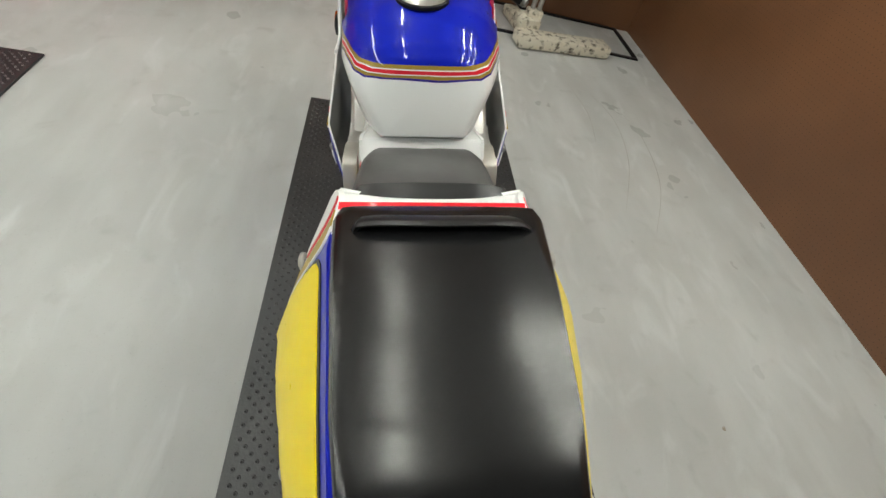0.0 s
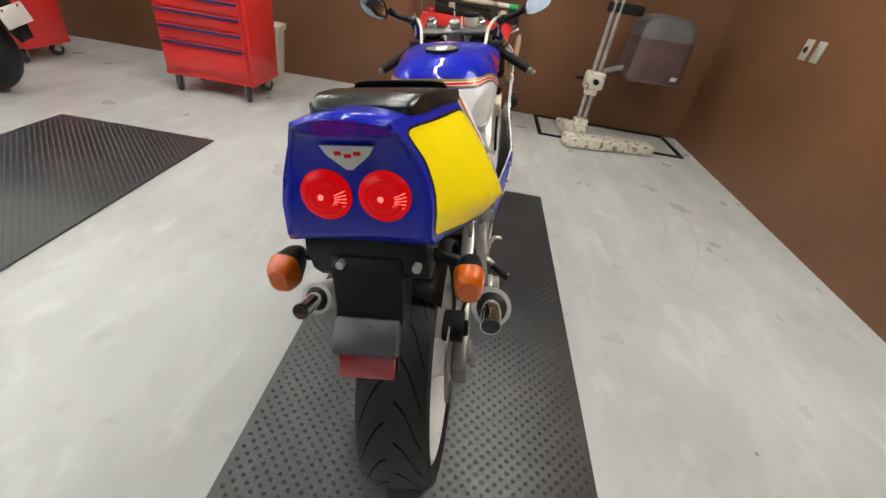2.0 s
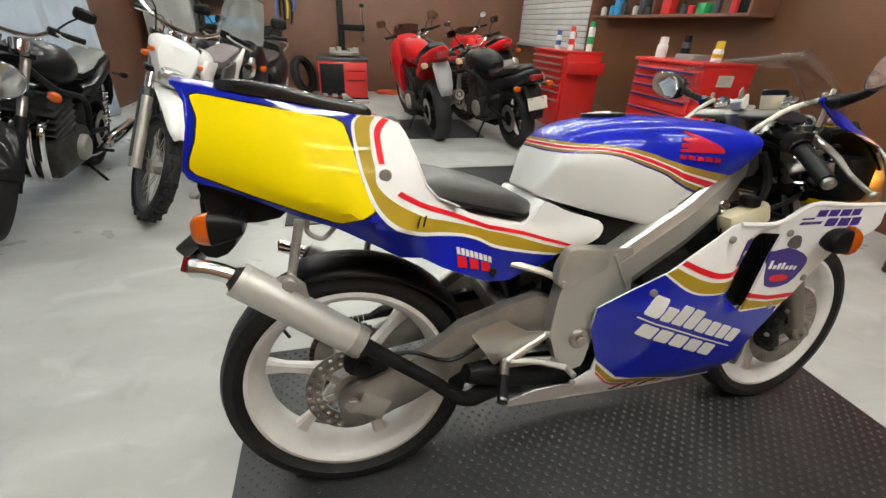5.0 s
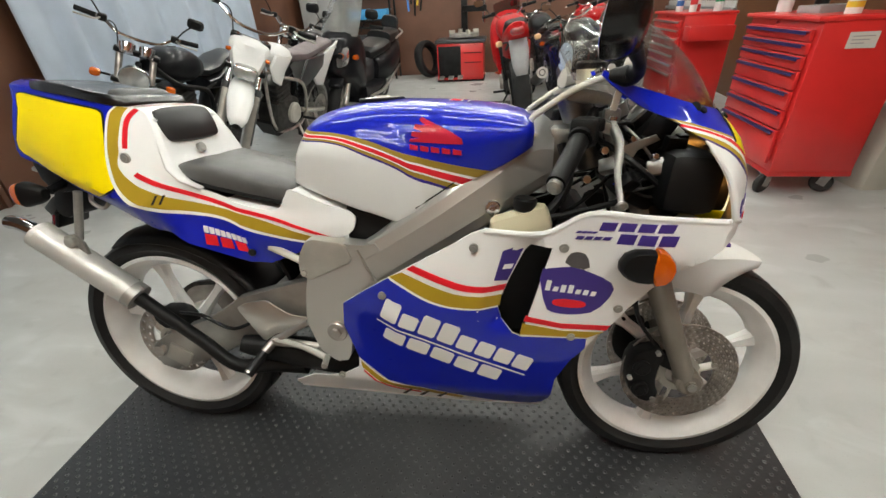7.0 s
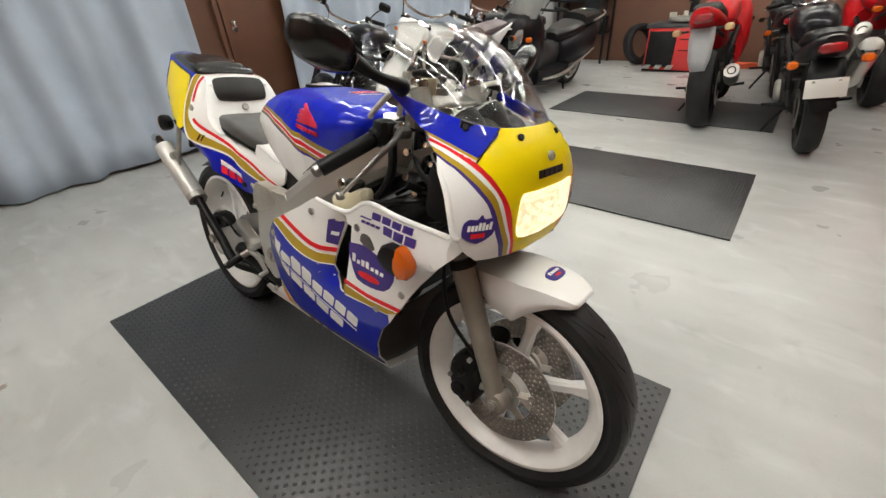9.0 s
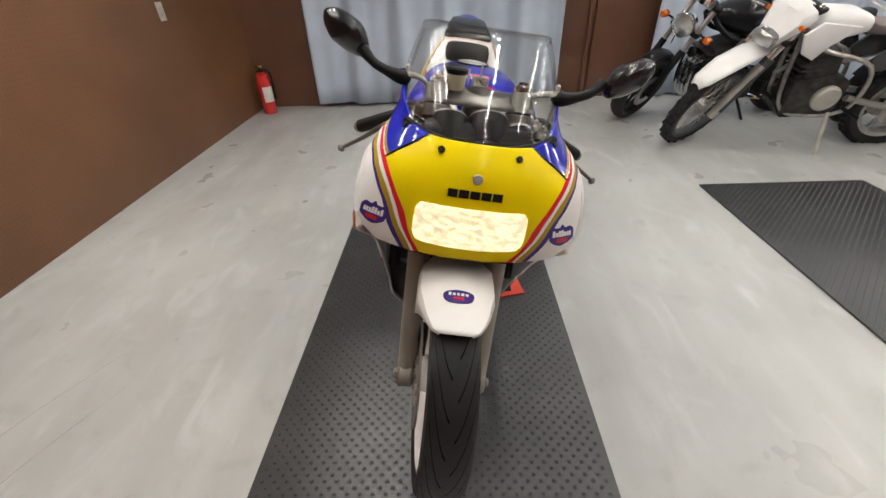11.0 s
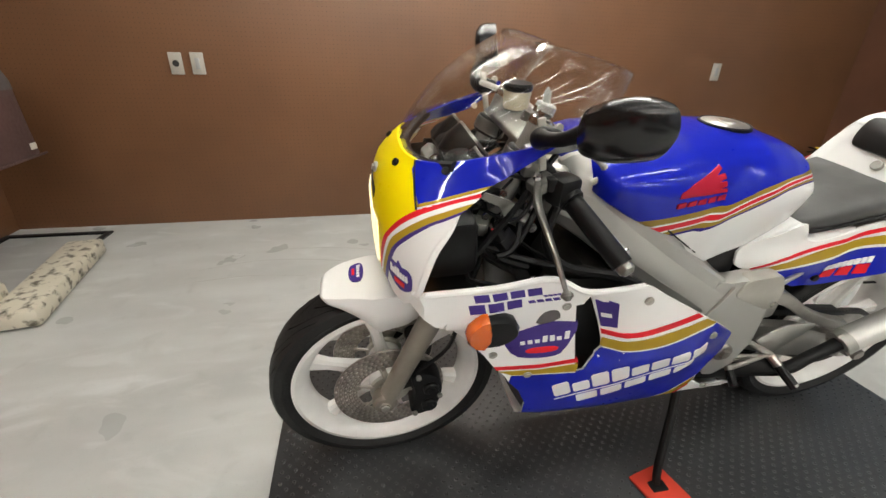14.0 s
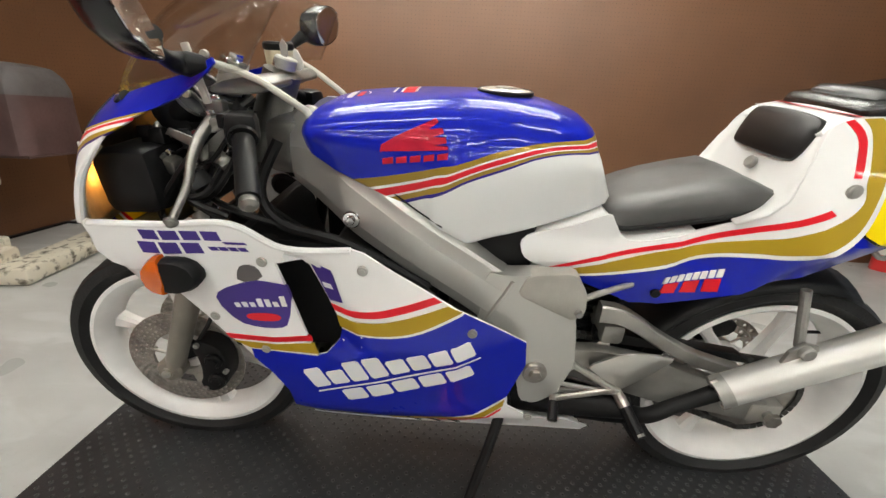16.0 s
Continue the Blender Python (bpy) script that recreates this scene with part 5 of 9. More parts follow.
    part("lettering_rule", skin([p, p + dirx * 0.352, p + dirx * 0.352 - nrm * 0.004, p - nrm * 0.004], of, 0.0020, -0.001), WHITE, lower)
    for k in range(5):
        w = 0.285 / 5
        p = a0 - nrm * 0.112 + dirx * (0.022 + k * w)
        q, sl = dirx * (w * 0.86), nrm * 0.036
        part("lettering_bar", skin(rounded([p, p + q, p + q + sl, p + sl], 1, 0.10), of, 0.0020, -0.001), WHITE, lower)
    up_poly = [(0.296, 0.690), (0.340, 0.712), (0.376, 0.732), (0.44, 0.729), (0.52, 0.726), (0.600, 0.723), (0.618, 0.716), (0.622, 0.700), (0.606, 0.680), (0.545, 0.620), (0.505, 0.575), (0.470, 0.528), (0.440, 0.480), (0.425, 0.466), (0.40, 0.452), (0.262, 0.458), (0.275, 0.500), (0.290, 0.560), (0.312, 0.650), (0.315, 0.662), (0.300, 0.664)]
    upper = part("fairing_upper_side", skin([Vector(p) for p in up_poly], of, 0.0024, -0.004, 0.02, 0.02), WHITE, bike, "white upper fairing side")
    part("fairing_ledge", tube([(0.185, s * (fair_half(0.185, 0.694) - 0.001), 0.694), (0.296, s * (fair_half(0.296, 0.69) - 0.001), 0.690), (0.376, s * (fair_half(0.376, 0.73) - 0.001), 0.731), (0.48, s * (fair_half(0.48, 0.727) - 0.001), 0.727), (0.598, s * (fair_half(0.598, 0.723) - 0.001), 0.723)], 0.006, 8), WHITE, upper)
    part("red_stripe", skin([Vector(p) for p in ((0.268, 0.498), (0.272, 0.510), (0.345, 0.492), (0.444, 0.486), (0.436, 0.474), (0.345, 0.480))], of, 0.0034, -0.001), RED, upper)
    part("gold_stripe", skin([Vector(p) for p in ((0.262, 0.464), (0.266, 0.492), (0.345, 0.474), (0.432, 0.469), (0.425, 0.466), (0.40, 0.455))], of, 0.0034, -0.001), GOLD, upper)
    shield = [(0.283, 0.616), (0.318, 0.622), (0.352, 0.625), (0.420, 0.596), (0.432, 0.570), (0.402, 0.522), (0.36, 0.514), (0.320, 0.518), (0.300, 0.530)]
    sh = part("shield_sticker", skin(rounded([(x + 0.008, z) for x, z in shield], 1), of, 0.0036, -0.001), PURPLE, upper, "purple shield-shaped sticker")
    part("sticker_crest", skin(rounded([(0.338, 0.628), (0.345, 0.652), (0.362, 0.658), (0.380, 0.650), (0.388, 0.616)], 1), of, 0.0036, -0.001), GREY_COVER, sh)
    for k in range(7):
        xa, h = 0.306 + 0.0145 * k, (0.022, 0.010, 0.016, 0.018, 0.010, 0.011, 0.010)[k]
        za = 0.572 - 0.13 * (xa - 0.306)
        part("sticker_bar", skin([Vector(p) for p in ((xa, za), (xa + 0.0095, za - 0.001), (xa + 0.0125, za + h - 0.001), (xa + 0.003, za + h))], of, 0.0044, -0.001), WHITE, sh)
    part("sticker_bar", skin(rounded([(0.322, 0.535), (0.322, 0.554), (0.388, 0.548), (0.388, 0.530)], 2), of, 0.0044, -0.001), RED, sh)
    for x0, x1, z0, z1 in ((0.392, 0.520, 0.702, 0.718), (0.425, 0.527, 0.677, 0.697), (0.352, 0.415, 0.683, 0.690), (0.352, 0.388, 0.696, 0.700)):
        n = 3 if z1 - z0 > 0.017 else 4
        for k in range(n):
            xa = x0 + (x1 - x0) * k / n
            xb = xa + (x1 - x0) / n * 0.82
            part("lettering_bar", skin([Vector(p) for p in ((xa, z0), (xb, z0), (xb + 0.005, z1), (xa + 0.005, z1))], of, 0.0036, -0.001), PURPLE, upper)
    for x, z in ((0.166, 0.660), (-0.025, 0.548), (0.367, 0.458), (0.335, 0.664), (0.452, 0.530), (-0.166, 0.288)):
        part("fairing_bolt", join(disk((x, s * (fair_half(x, z) + 0.003), z), (0, 1, 0), 0.009, 0.006, 14, 0.001), disk((x, s * (fair_half(x, z) + 0.006), z), (0, 1, 0), 0.005, 0.004, 6)), STEELPIPE, lower)
    # duct behind the slot
    part("duct", skin([Vector(p) for p in ((0.17, 0.50), (0.20, 0.67), (0.34, 0.675), (0.34, 0.43), (0.20, 0.44))], of, -0.060, -0.064), PLASTIC, bike)
    part("inner_sticker", skin([Vector(p) for p in ((0.206, 0.588), (0.222, 0.652), (0.240, 0.657), (0.262, 0.652), (0.246, 0.614), (0.233, 0.583))], ol, 0.0016, -0.001), PURPLE, lower)
    part("sticker_bar", skin([Vector(p) for p in ((0.222, 0.612), (0.226, 0.622), (0.244, 0.620), (0.240, 0.610))], ol, 0.0024, 0.0), WHITE, lower)
    # signal
    sg = part("front_indicator", loft([[(x, s * (0.215 + 0.030 * k), z) for x, z in rounded([(cx - 0.048 * f, 0.640 - 0.002), (cx - 0.03 * f, 0.640 + 0.030 * f), (cx + 0.022 * f, 0.640 + 0.034 * f), (cx + 0.048 * f, 0.640 + 0.006), (cx + 0.040 * f, 0.640 - 0.028 * f), (cx + 0.0, 0.640 - 0.034 * f), (cx - 0.03 * f, 0.640 - 0.024 * f)], 1)] for k, f, cx in ((0, 0.7, 0.470), (0.6, 0.98, 0.474), (1.1, 1.0, 0.474), (1.42, 0.86, 0.474), (1.55, 0.5, 0.474))]), PLASTIC, bike, "black indicator with amber lens")
    part("indicator_lens", loft([[(x, s * (0.232 + 0.030 * k), z) for x, z in rounded([(0.486, 0.640 + 0.036 * f), (0.505, 0.640 + 0.034 * f), (0.492 + 0.036 * f, 0.640 + 0.006), (0.490 + 0.030 * f, 0.640 - 0.028 * f), (0.486, 0.640 - 0.037 * f)], 1)] for k, f in ((0, 0.9), (0.2, 1.02), (0.6, 1.03), (0.92, 0.9), (1.06, 0.5))]), AMBER, sg, "amber lens")
belly = []
for x in (0.325, 0.25, 0.1, -0.05, -0.2, -0.312):
    belly.append([(x, f * (fair_half(x, 0.203) - 0.002), 0.202 - 0.016 * (1 - f * f)) for f in np.linspace(-1, 1, 9)])
bl = part("belly_pan", loft(belly, False, False), WHITE, bike, "white belly pan underside")
bl.modifiers.new("shell", "SOLIDIFY").thickness = 0.004

# louvred scoop closing the front of the lower fairing
GRILLE = material("dusty_black_grille", (0.045, 0.042, 0.038), 0.55, vary=0.3, scale=12, bump=0.2)
rows = [[(x + 0.02 * (1 - f * f), f * (fair_half(x, z) - 0.007), z) for f in np.linspace(-1, 1, 11)] for x, z in ((0.300, 0.206), (0.316, 0.240), (0.318, 0.280), (0.312, 0.330), (0.300, 0.380))]
scoop = part("fairing_scoop", loft(rows, False, False), GRILLE, bike, "dusty black louvred scoop behind the front wheel")
scoop.modifiers.new("shell", "SOLIDIFY").thickness = 0.003
for z in (0.235, 0.262, 0.289, 0.316):
    for s in (-1, 1):
        part("scoop_slot", tube([(0.3225, 0.035 * s, z), (0.3215, 0.085 * s, z + 0.004), (0.313, 0.125 * s, z + 0.010)], [0.0055, 0.008, 0.0055], 8, 4, 0.8), DARK, scoop)

# nose cowl
def on_nose(u, z, d):
    return nose(u, z, d)


def N(pts):
    return [Vector((phi_of(*p), p[2])) for p in pts]


A = [(0.656, 0.095, 0.665), (0.661, 0.113, 0.703), (0.660, 0.133, 0.765), (0.641, 0.160, 0.816), (0.607, 0.180, 0.850), (0.562, 0.191, 0.868), (0.513, 0.193, 0.881)]
B = [(0.656, 0.107, 0.665), (0.659, 0.122, 0.704), (0.654, 0.151, 0.777), (0.634, 0.172, 0.818), (0.601, 0.188, 0.846), (0.560, 0.197, 0.865), (0.514, 0.200, 0.877)]
C = [(0.655, 0.114, 0.665), (0.659, 0.130, 0.707), (0.649, 0.162, 0.784), (0.628, 0.181, 0.817), (0.598, 0.195, 0.842), (0.562, 0.203, 0.859), (0.523, 0.204, 0.871)]
D = [(0.653, 0.128, 0.667), (0.656, 0.145, 0.710), (0.648, 0.168, 0.770), (0.627, 0.188, 0.808), (0.595, 0.203, 0.836), (0.568, 0.209, 0.850), (0.537, 0.210, 0.863)]
E_ = [(0.650, 0.138, 0.668), (0.652, 0.158, 0.712), (0.643, 0.178, 0.773), (0.621, 0.196, 0.808), (0.591, 0.208, 0.835), (0.569, 0.212, 0.846), (0.549, 0.214, 0.856)]
T0 = [(0.605, 0.174, 0.857), (0.550, 0.185, 0.876), (0.492, 0.187, 0.891)]
T1 = [(0.606, 0.177, 0.853), (0.556, 0.189, 0.871), (0.502, 0.190, 0.886)]
OPEN = [(0.549, 0.214, 0.856), (0.564, 0.225, 0.834), (0.587, 0.232, 0.802), (0.600, 0.236, 0.767), (0.611, 0.236, 0.730)]
SCREEN = [(0.619, 0.0, 0.899), (0.614, 0.061, 0.899), (0.602, 0.103, 0.900), (0.556, 0.139, 0.907), (0.52, 0.152, 0.918), (0.47, 0.166, 0.933), (0.432, 0.173, 0.944), (0.400, 0.178, 0.962)]


def side_of(pts, s):
    return [(x, y * s, z) for x, y, z in pts]


def nband(a, b, s):
    return smooth_line(N(side_of(a, s)), 4) + smooth_line(N(side_of(b, s)), 4)[::-1]


RU, RV = 0.10, 0.025
yel = side_of(SCREEN[:3], -1)[::-1] + SCREEN[1:3] + A[4::-1] + [(0.655, 0.05, 0.660), (0.656, 0, 0.659), (0.655, -0.05, 0.660)] + side_of(A[:5], -1)
cowl = part("nose_cowl", skin(N(yel), on_nose, 0.0, -0.005, RU, RV), YELLOW, bike, "bright yellow nose cowl")
for s in (-1, 1):
    side_blue = SCREEN[2:7] + [(0.400, 0.177, 0.960), (0.384, 0.177, 0.969), (0.380, 0.177, 0.962), (0.398, 0.177, 0.945), (0.425, 0.177, 0.926), (0.45, 0.178, 0.910), (0.472, 0.183, 0.899)] + T0[::-1]
    part("cowl_side", skin(N(side_of(side_blue, s)), on_nose, 0.0, -0.005, RU, RV), BLUE, bike, "glossy blue cowl side below the windscreen")
    part("cowl_white_side", skin(smooth_line(N(side_of(E_, s)), 4)[:-1] + N(side_of(OPEN, s)) + N(side_of([(0.618, 0.222, 0.700), (0.630, 0.190, 0.672)], s)), on_nose, 0.0, -0.005, RU, RV), WHITE, bike, "white cowl side")
    for a, b, col, nm in ((T0, T1, GOLD, "gold_stripe"), (T1, A[4:], WHITE, "white_line"), (A, B, RED, "red_stripe"), (B, C, WHITE, "white_line"), (C, D, GOLD, "gold_stripe"), (D, E_, PURPLE, "blue_line")):
        part(nm, skin(nband(a, b, s), on_nose, 0.0004, -0.005, RU, RV), col, cowl)
    part("cowl_seam", tube([nose(phi_of(x, y * s, z), z, 0.001) for x, y, z in (SCREEN[2], (0.606, 0.145, 0.874), (0.608, 0.179, 0.850))], 0.0016, 6), PLASTIC, cowl)
    mid = phi_of(0.634, 0.196 * s, 0.737)
    half = 0.034 / ((nose(mid + 0.02, 0.737) - nose(mid - 0.02, 0.737)).length / 0.04)
    emblem = lambda pts: [Vector((mid + s * a * half, 0.737 + b * 0.029)) for a, b in pts]
    st = part("shield_sticker", skin(rounded(emblem(((-1, 0.45), (-0.72, 0.72), (-0.2, 0.66), (0, 0.98), (0.2, 0.66), (0.72, 0.72), (1, 0.45), (0.92, -0.35), (0.45, -0.72), (0, -0.88), (-0.45, -0.72), (-0.92, -0.35))), 1, 0.15), on_nose, 0.0012, -0.001, RU, RV), PURPLE, cowl, "purple shield-shaped sticker")
    for k in range(7):
        a = -0.74 + 0.21 * k
        part("sticker_bar", skin(emblem(((a, 0.0), (a + 0.15, 0.0), (a + 0.17, 0.34 + 0.14 * (k in (0, 2, 3))), (a + 0.02, 0.34 + 0.14 * (k in (0, 2, 3))))), on_nose, 0.0020, -0.001, RU, RV), WHITE, st)
    part("sticker_bar", skin(emblem(((-0.40, -0.48), (0.40, -0.48), (0.40, -0.18), (-0.40, -0.18))), on_nose, 0.0020, -0.001, RU, RV), RED, st)
    for p in ((0.617, 0.070 * s, 0.886), (0.546, 0.140 * s, 0.900)):
        q = nose(phi_of(*p), p[2], 0.002)
        part("cowl_screw", disk(q, (q.x - 0.45, q.y, 0.15), 0.0065, 0.006, 14, 0.001), MATT, cowl)
    part("opening_lip", tube([nose(phi_of(x, y * s, z), z, -0.002) for x, y, z in OPEN] + [(0.616, s * (nose_y(0.616, 0.724) - 0.001), 0.7245), (0.600, s * (nose_y(0.600, 0.723) - 0.001), 0.7225)], [0.0015, 0.0045, 0.0062, 0.0062, 0.0062, 0.0062, 0.0062], 8), WHITE, cowl)
q = nose(0, 0.848, 0.002)
part("centre_bolt", join(disk(q, (1, 0, 0.2), 0.010, 0.008, 18, 0.002), disk(q + Vector((0.004, 0, 0)), (1, 0, 0.2), 0.006, 0.006, 6)), STEELPIPE, cowl)
for k in range(5):
    u0, u1 = (-0.052 + k * 0.0212), (-0.052 + k * 0.0212 + 0.0185)
    part("lettering_bar", skin(N([(0.666, u0, 0.811), (0.666, u1, 0.811), (0.664, u1, 0.826), (0.664, u0, 0.826)]), on_nose, 0.0012, -0.001, RU, RV), MATT, cowl)
lens = rounded(N([(0.66, -0.107, 0.792), (0.67, -0.05, 0.790), (0.67, 0.05, 0.790), (0.66, 0.107, 0.792), (0.66, 0.110, 0.718), (0.66, 0.100, 0.703), (0.66, 0, 0.694), (0.66, -0.100, 0.703), (0.66, -0.110, 0.718)]), 2, 0.16)
part("headlamp_lens", skin(lens, on_nose, 0.0025, -0.012, RU, RV), LAMP_GLOW, bike, "lit wide rectangular headlamp")
part("headlamp_shell", join(box((0.552, 0, 0.776), (0.100, 0.40, 0.112), 0.024, (0, 4, 0)), box((0.615, 0, 0.752), (0.05, 0.21, 0.10), 0.012)), PLASTIC, bike, "black headlamp housing")
part("headlamp_back", skin(lens, on_nose, -0.0125, -0.040, RU, RV), PLASTIC, bike)
for s in (-1, 1):
    rows = []
    for z in np.linspace(0.690, 0.842, 9):
        u1 = phi_of(float(np.interp(-z, [-p[2] for p in OPEN], [p[0] for p in OPEN])) + 0.006, 0.235, z)
        u0 = min(phi_of(0.66, 0.114, z), u1 - 0.05)
        rows.append([nose(s * u, z, -0.009) for u in np.linspace(u0, u1 - 0.03, 8)])
    part("cowl_liner", loft(rows, False, False), LINER, bike, "unpainted inside of the nose cowl").modifiers.new("shell", "SOLIDIFY").thickness = 0.002
part("nose_floor", loft([[(x, f * w, z) for f in np.linspace(-1, 1, 9)] for x, w, z in ((0.655, 0.09, 0.662), (0.625, 0.175, 0.670), (0.58, 0.215, 0.69), (0.50, 0.22, 0.70))], False, False), PLASTIC, bike)

# windscreen
rings = []
for j in range(9):
    f = j / 8
    row = []
    for i in range(25):
        u = -1 + i / 12
        a = u * math.pi / 2
        b = nose(0, 0.89)
        k = abs(u)
        base_p = Vector([float(np.interp(k, [0, 0.25, 0.45, 0.62, 0.75, 0.88, 1.0], [q[m] for q in (SCREEN[0], SCREEN[1], SCREEN[2], SCREEN[3], SCREEN[4], SCREEN[5], (0.335, 0.176, 0.955))])) for m in (0, 1, 2)])
        top_p = Vector((0.432 - 0.147 * k ** 2.2, 0.149 * math.sin(k * math.pi / 2) ** 0.90, 1.076 - 0.030 * k ** 4))
        p = base_p.lerp(top_p, f) + Vector((0.020, 0, 0.016)) * math.sin(math.pi * f) * (1 - k * k)
        p += Vector((0, 0.004, 0)) * math.sin(math.pi * f) * k
        row.append(Vector((p.x, math.copysign(p.y, u) if u else 0, p.z)))
    rings.append(row)
ws = part("windscreen", loft(rings, False, False), GLASS, bike, "clear curved acrylic windscreen", 80)
mod = ws.modifiers.new("thick", "SOLIDIFY")
mod.thickness = 0.003
ws.visible_shadow = False
part("windscreen_edge", tube([r for r in [row[0] for row in rings]] + rings[-1][1:-1:2] + [row[-1] for row in rings[::-1]], 0.0022, 6, 2), GLASS, ws)

# mirrors, stays
MIRROR_CASE = material("mirror_case_black", (0.010, 0.010, 0.011), 0.22, vary=0.2, scale=9)
for s in (-1, 1):
    part("mirror_stay", tube([(0.272, 0.118 * s, 0.892), (0.290, 0.122 * s, 0.905), (0.345, 0.130 * s, 0.940), (0.405, 0.150 * s, 0.962), (0.428, 0.165 * s, 0.966)], 0.0060, 10), PALE, bike, "grey painted tubular fairing stay")
    part("mirror_stay", tube([(0.272, 0.118 * s, 0.892), (0.262, 0.118 * s, 0.872), (0.280, 0.112 * s, 0.855)], 0.0060, 10), PALE, bike)
    mr = part("mirror", tube([(0.392, 0.168 * s, 0.960), (0.424, 0.176 * s, 0.959), (0.430, 0.200 * s, 0.966), (0.420, 0.236 * s, 0.978), (0.402, 0.264 * s, 0.998)], [0.010, 0.018, 0.014, 0.0105, 0.010, 0.014], 12), PLASTIC, bike, "black rear-view mirror on a long arm")
    outline = rounded([(0.250, 1.012), (0.266, 1.058), (0.325, 1.072), (0.366, 1.058), (0.372, 1.022), (0.352, 0.986), (0.300, 0.972), (0.258, 0.978)], 2, 0.2)
    out, high, wide, turn, rise = (0.320, 1.015, 0.84, -0.28, 0.26) if s > 0 else (0.308, 1.024, 0.86, -0.27, 0.24)
    outline = [Vector(((p.x - 0.311) * wide, (p.y - 1.022) * 0.82)) for p in outline]
    ahead = 0.402 if s > 0 else 0.380
    cup = lambda dx, f: [(ahead + dx + turn * p.x * f + 0.22 * p.y * f, s * (out + p.x * f), high + (p.y + rise * p.x) * f) for p in outline]
    part("mirror_housing", loft([cup(dx, f) for dx, f in ((-0.026, 0.97), (-0.022, 1.0), (0.0, 0.98), (0.014, 0.86), (0.024, 0.60), (0.028, 0.25))]), MIRROR_CASE, mr)
    part("mirror_glass", loft([cup(dx, f) for dx, f in ((-0.0275, 0.90), (-0.0265, 0.92))]), MIRROR, mr, "mirror glass")



def on_guard(u, v, d):
    r = 0.3305 + d - 2.6 * v * v
    return Vector((FA[0] + r * math.cos(radians(u)), v, FA[2] + r * math.sin(radians(u))))


ms = part("mudguard_sticker", skin(rounded([(77.0, -0.026), (76.4, 0), (77.0, 0.026), (79.5, 0.034), (81.5, 0.030), (82.4, 0.0), (81.5, -0.030), (79.5, -0.034)], 1), on_guard, 0, -0.003, 2, 0.01), PURPLE, mg, "small purple shield sticker")
for k in range(5):
    v = -0.022 + 0.009 * k
    part("sticker_bar", skin([Vector(p) for p in ((79.6, v), (79.6, v + 0.006), (80.7 + 0.3 * (k == 0), v + 0.006), (80.7 + 0.3 * (k == 0), v))], on_guard, 0.0008, -0.002, 2, 0.01), WHITE, ms)
part("sticker_bar", skin([Vector(p) for p in ((77.8, -0.011), (77.8, 0.011), (78.8, 0.011), (78.8, -0.011))], on_guard, 0.0008, -0.002, 2, 0.01), RED, ms)
STEER = Matrix.Translation(FA) @ Matrix.Rotation(radians(3), 4, "Z") @ Matrix.Translation([-q for q in FA])
fw.matrix_basis = STEER

# engine, radiator, chambers: dark forms between the fairing sides
eng = part("engine", join(box((0.02, 0, 0.40), (0.30, 0.25, 0.20), 0.03), box((0.14, 0, 0.50), (0.16, 0.22, 0.18), 0.03, (0, -25, 0)), box((-0.06, 0, 0.52), (0.16, 0.20, 0.16), 0.03), disk((-0.02, -0.130, 0.40), (0, 1, 0), 0.075, 0.03, 28, 0.008), disk((0.08, 0.130, 0.39), (0, 1, 0), 0.07, 0.03, 28, 0.008)), ENGINE, bike, "dark two-stroke engine castings")
for k in range(6):
    part("cooling_fin", box((0.175 + 0.012 * k, 0, 0.545 - 0.018 * k + 0.02), (0.004, 0.20, 0.13), 0.001, (0, -28, 0)), MATT, eng)
part("cylinder_head", box((0.215, 0, 0.60), (0.10, 0.20, 0.10), 0.02, (0, -25, 0)), ENGINE, eng)
part("radiator", join(box((0.372, 0, 0.56), (0.030, 0.33, 0.26), 0.006, (0, 12, 0)), tube([(0.40, -0.165, 0.44), (0.345, -0.165, 0.68)], 0.016, 10, 1), tube([(0.40, 0.165, 0.44), (0.345, 0.165, 0.68)], 0.016, 10, 1)), MATT, bike, "black radiator behind the front wheel")
part("expansion_chamber", tube([(0.28, -0.05, 0.42), (0.20, -0.09, 0.32), (0.05, -0.10, 0.292), (-0.12, -0.10, 0.285), (-0.30, -0.12, 0.31), (-0.44, -0.15, 0.345)], [0.022, 0.035, 0.046, 0.046, 0.040, 0.022], 14), MATT, bike, "black exhaust expansion chamber")
part("expansion_chamber", tube([(0.28, 0.05, 0.42), (0.20, 0.08, 0.32), (0.05, 0.09, 0.292), (-0.12, 0.09, 0.285), (-0.27, 0.12, 0.30), (-0.38, 0.165, 0.325)], [0.022, 0.035, 0.046, 0.046, 0.040, 0.022], 14), MATT, bike, "black exhaust expansion chamber")
part("airbox", box((-0.03, 0, 0.66), (0.22, 0.24, 0.13), 0.03), PLASTIC, bike, "black airbox under the tank")
part("inner_mudguard", loft([[(RA[0] + (0.325) * math.cos(radians(a)), f * 0.085, RA[2] + (0.325 - 0.03 * f * f) * math.sin(radians(a))) for f in np.linspace(-1, 1, 7)] for a in range(22, 112, 8)], False, False), PLASTIC, bike, "black rear mudguard")
bpy.data.objects["inner_mudguard"].modifiers.new("shell", "SOLIDIFY").thickness = 0.004
part("subframe", join(tube([(-0.20, -0.105, 0.635), (-0.45, -0.09, 0.70), (-0.80, -0.06, 0.80)], 0.012, 8), tube([(-0.20, 0.105, 0.635), (-0.45, 0.09, 0.70), (-0.80, 0.06, 0.80)], 0.012, 8)), CAST, bike)
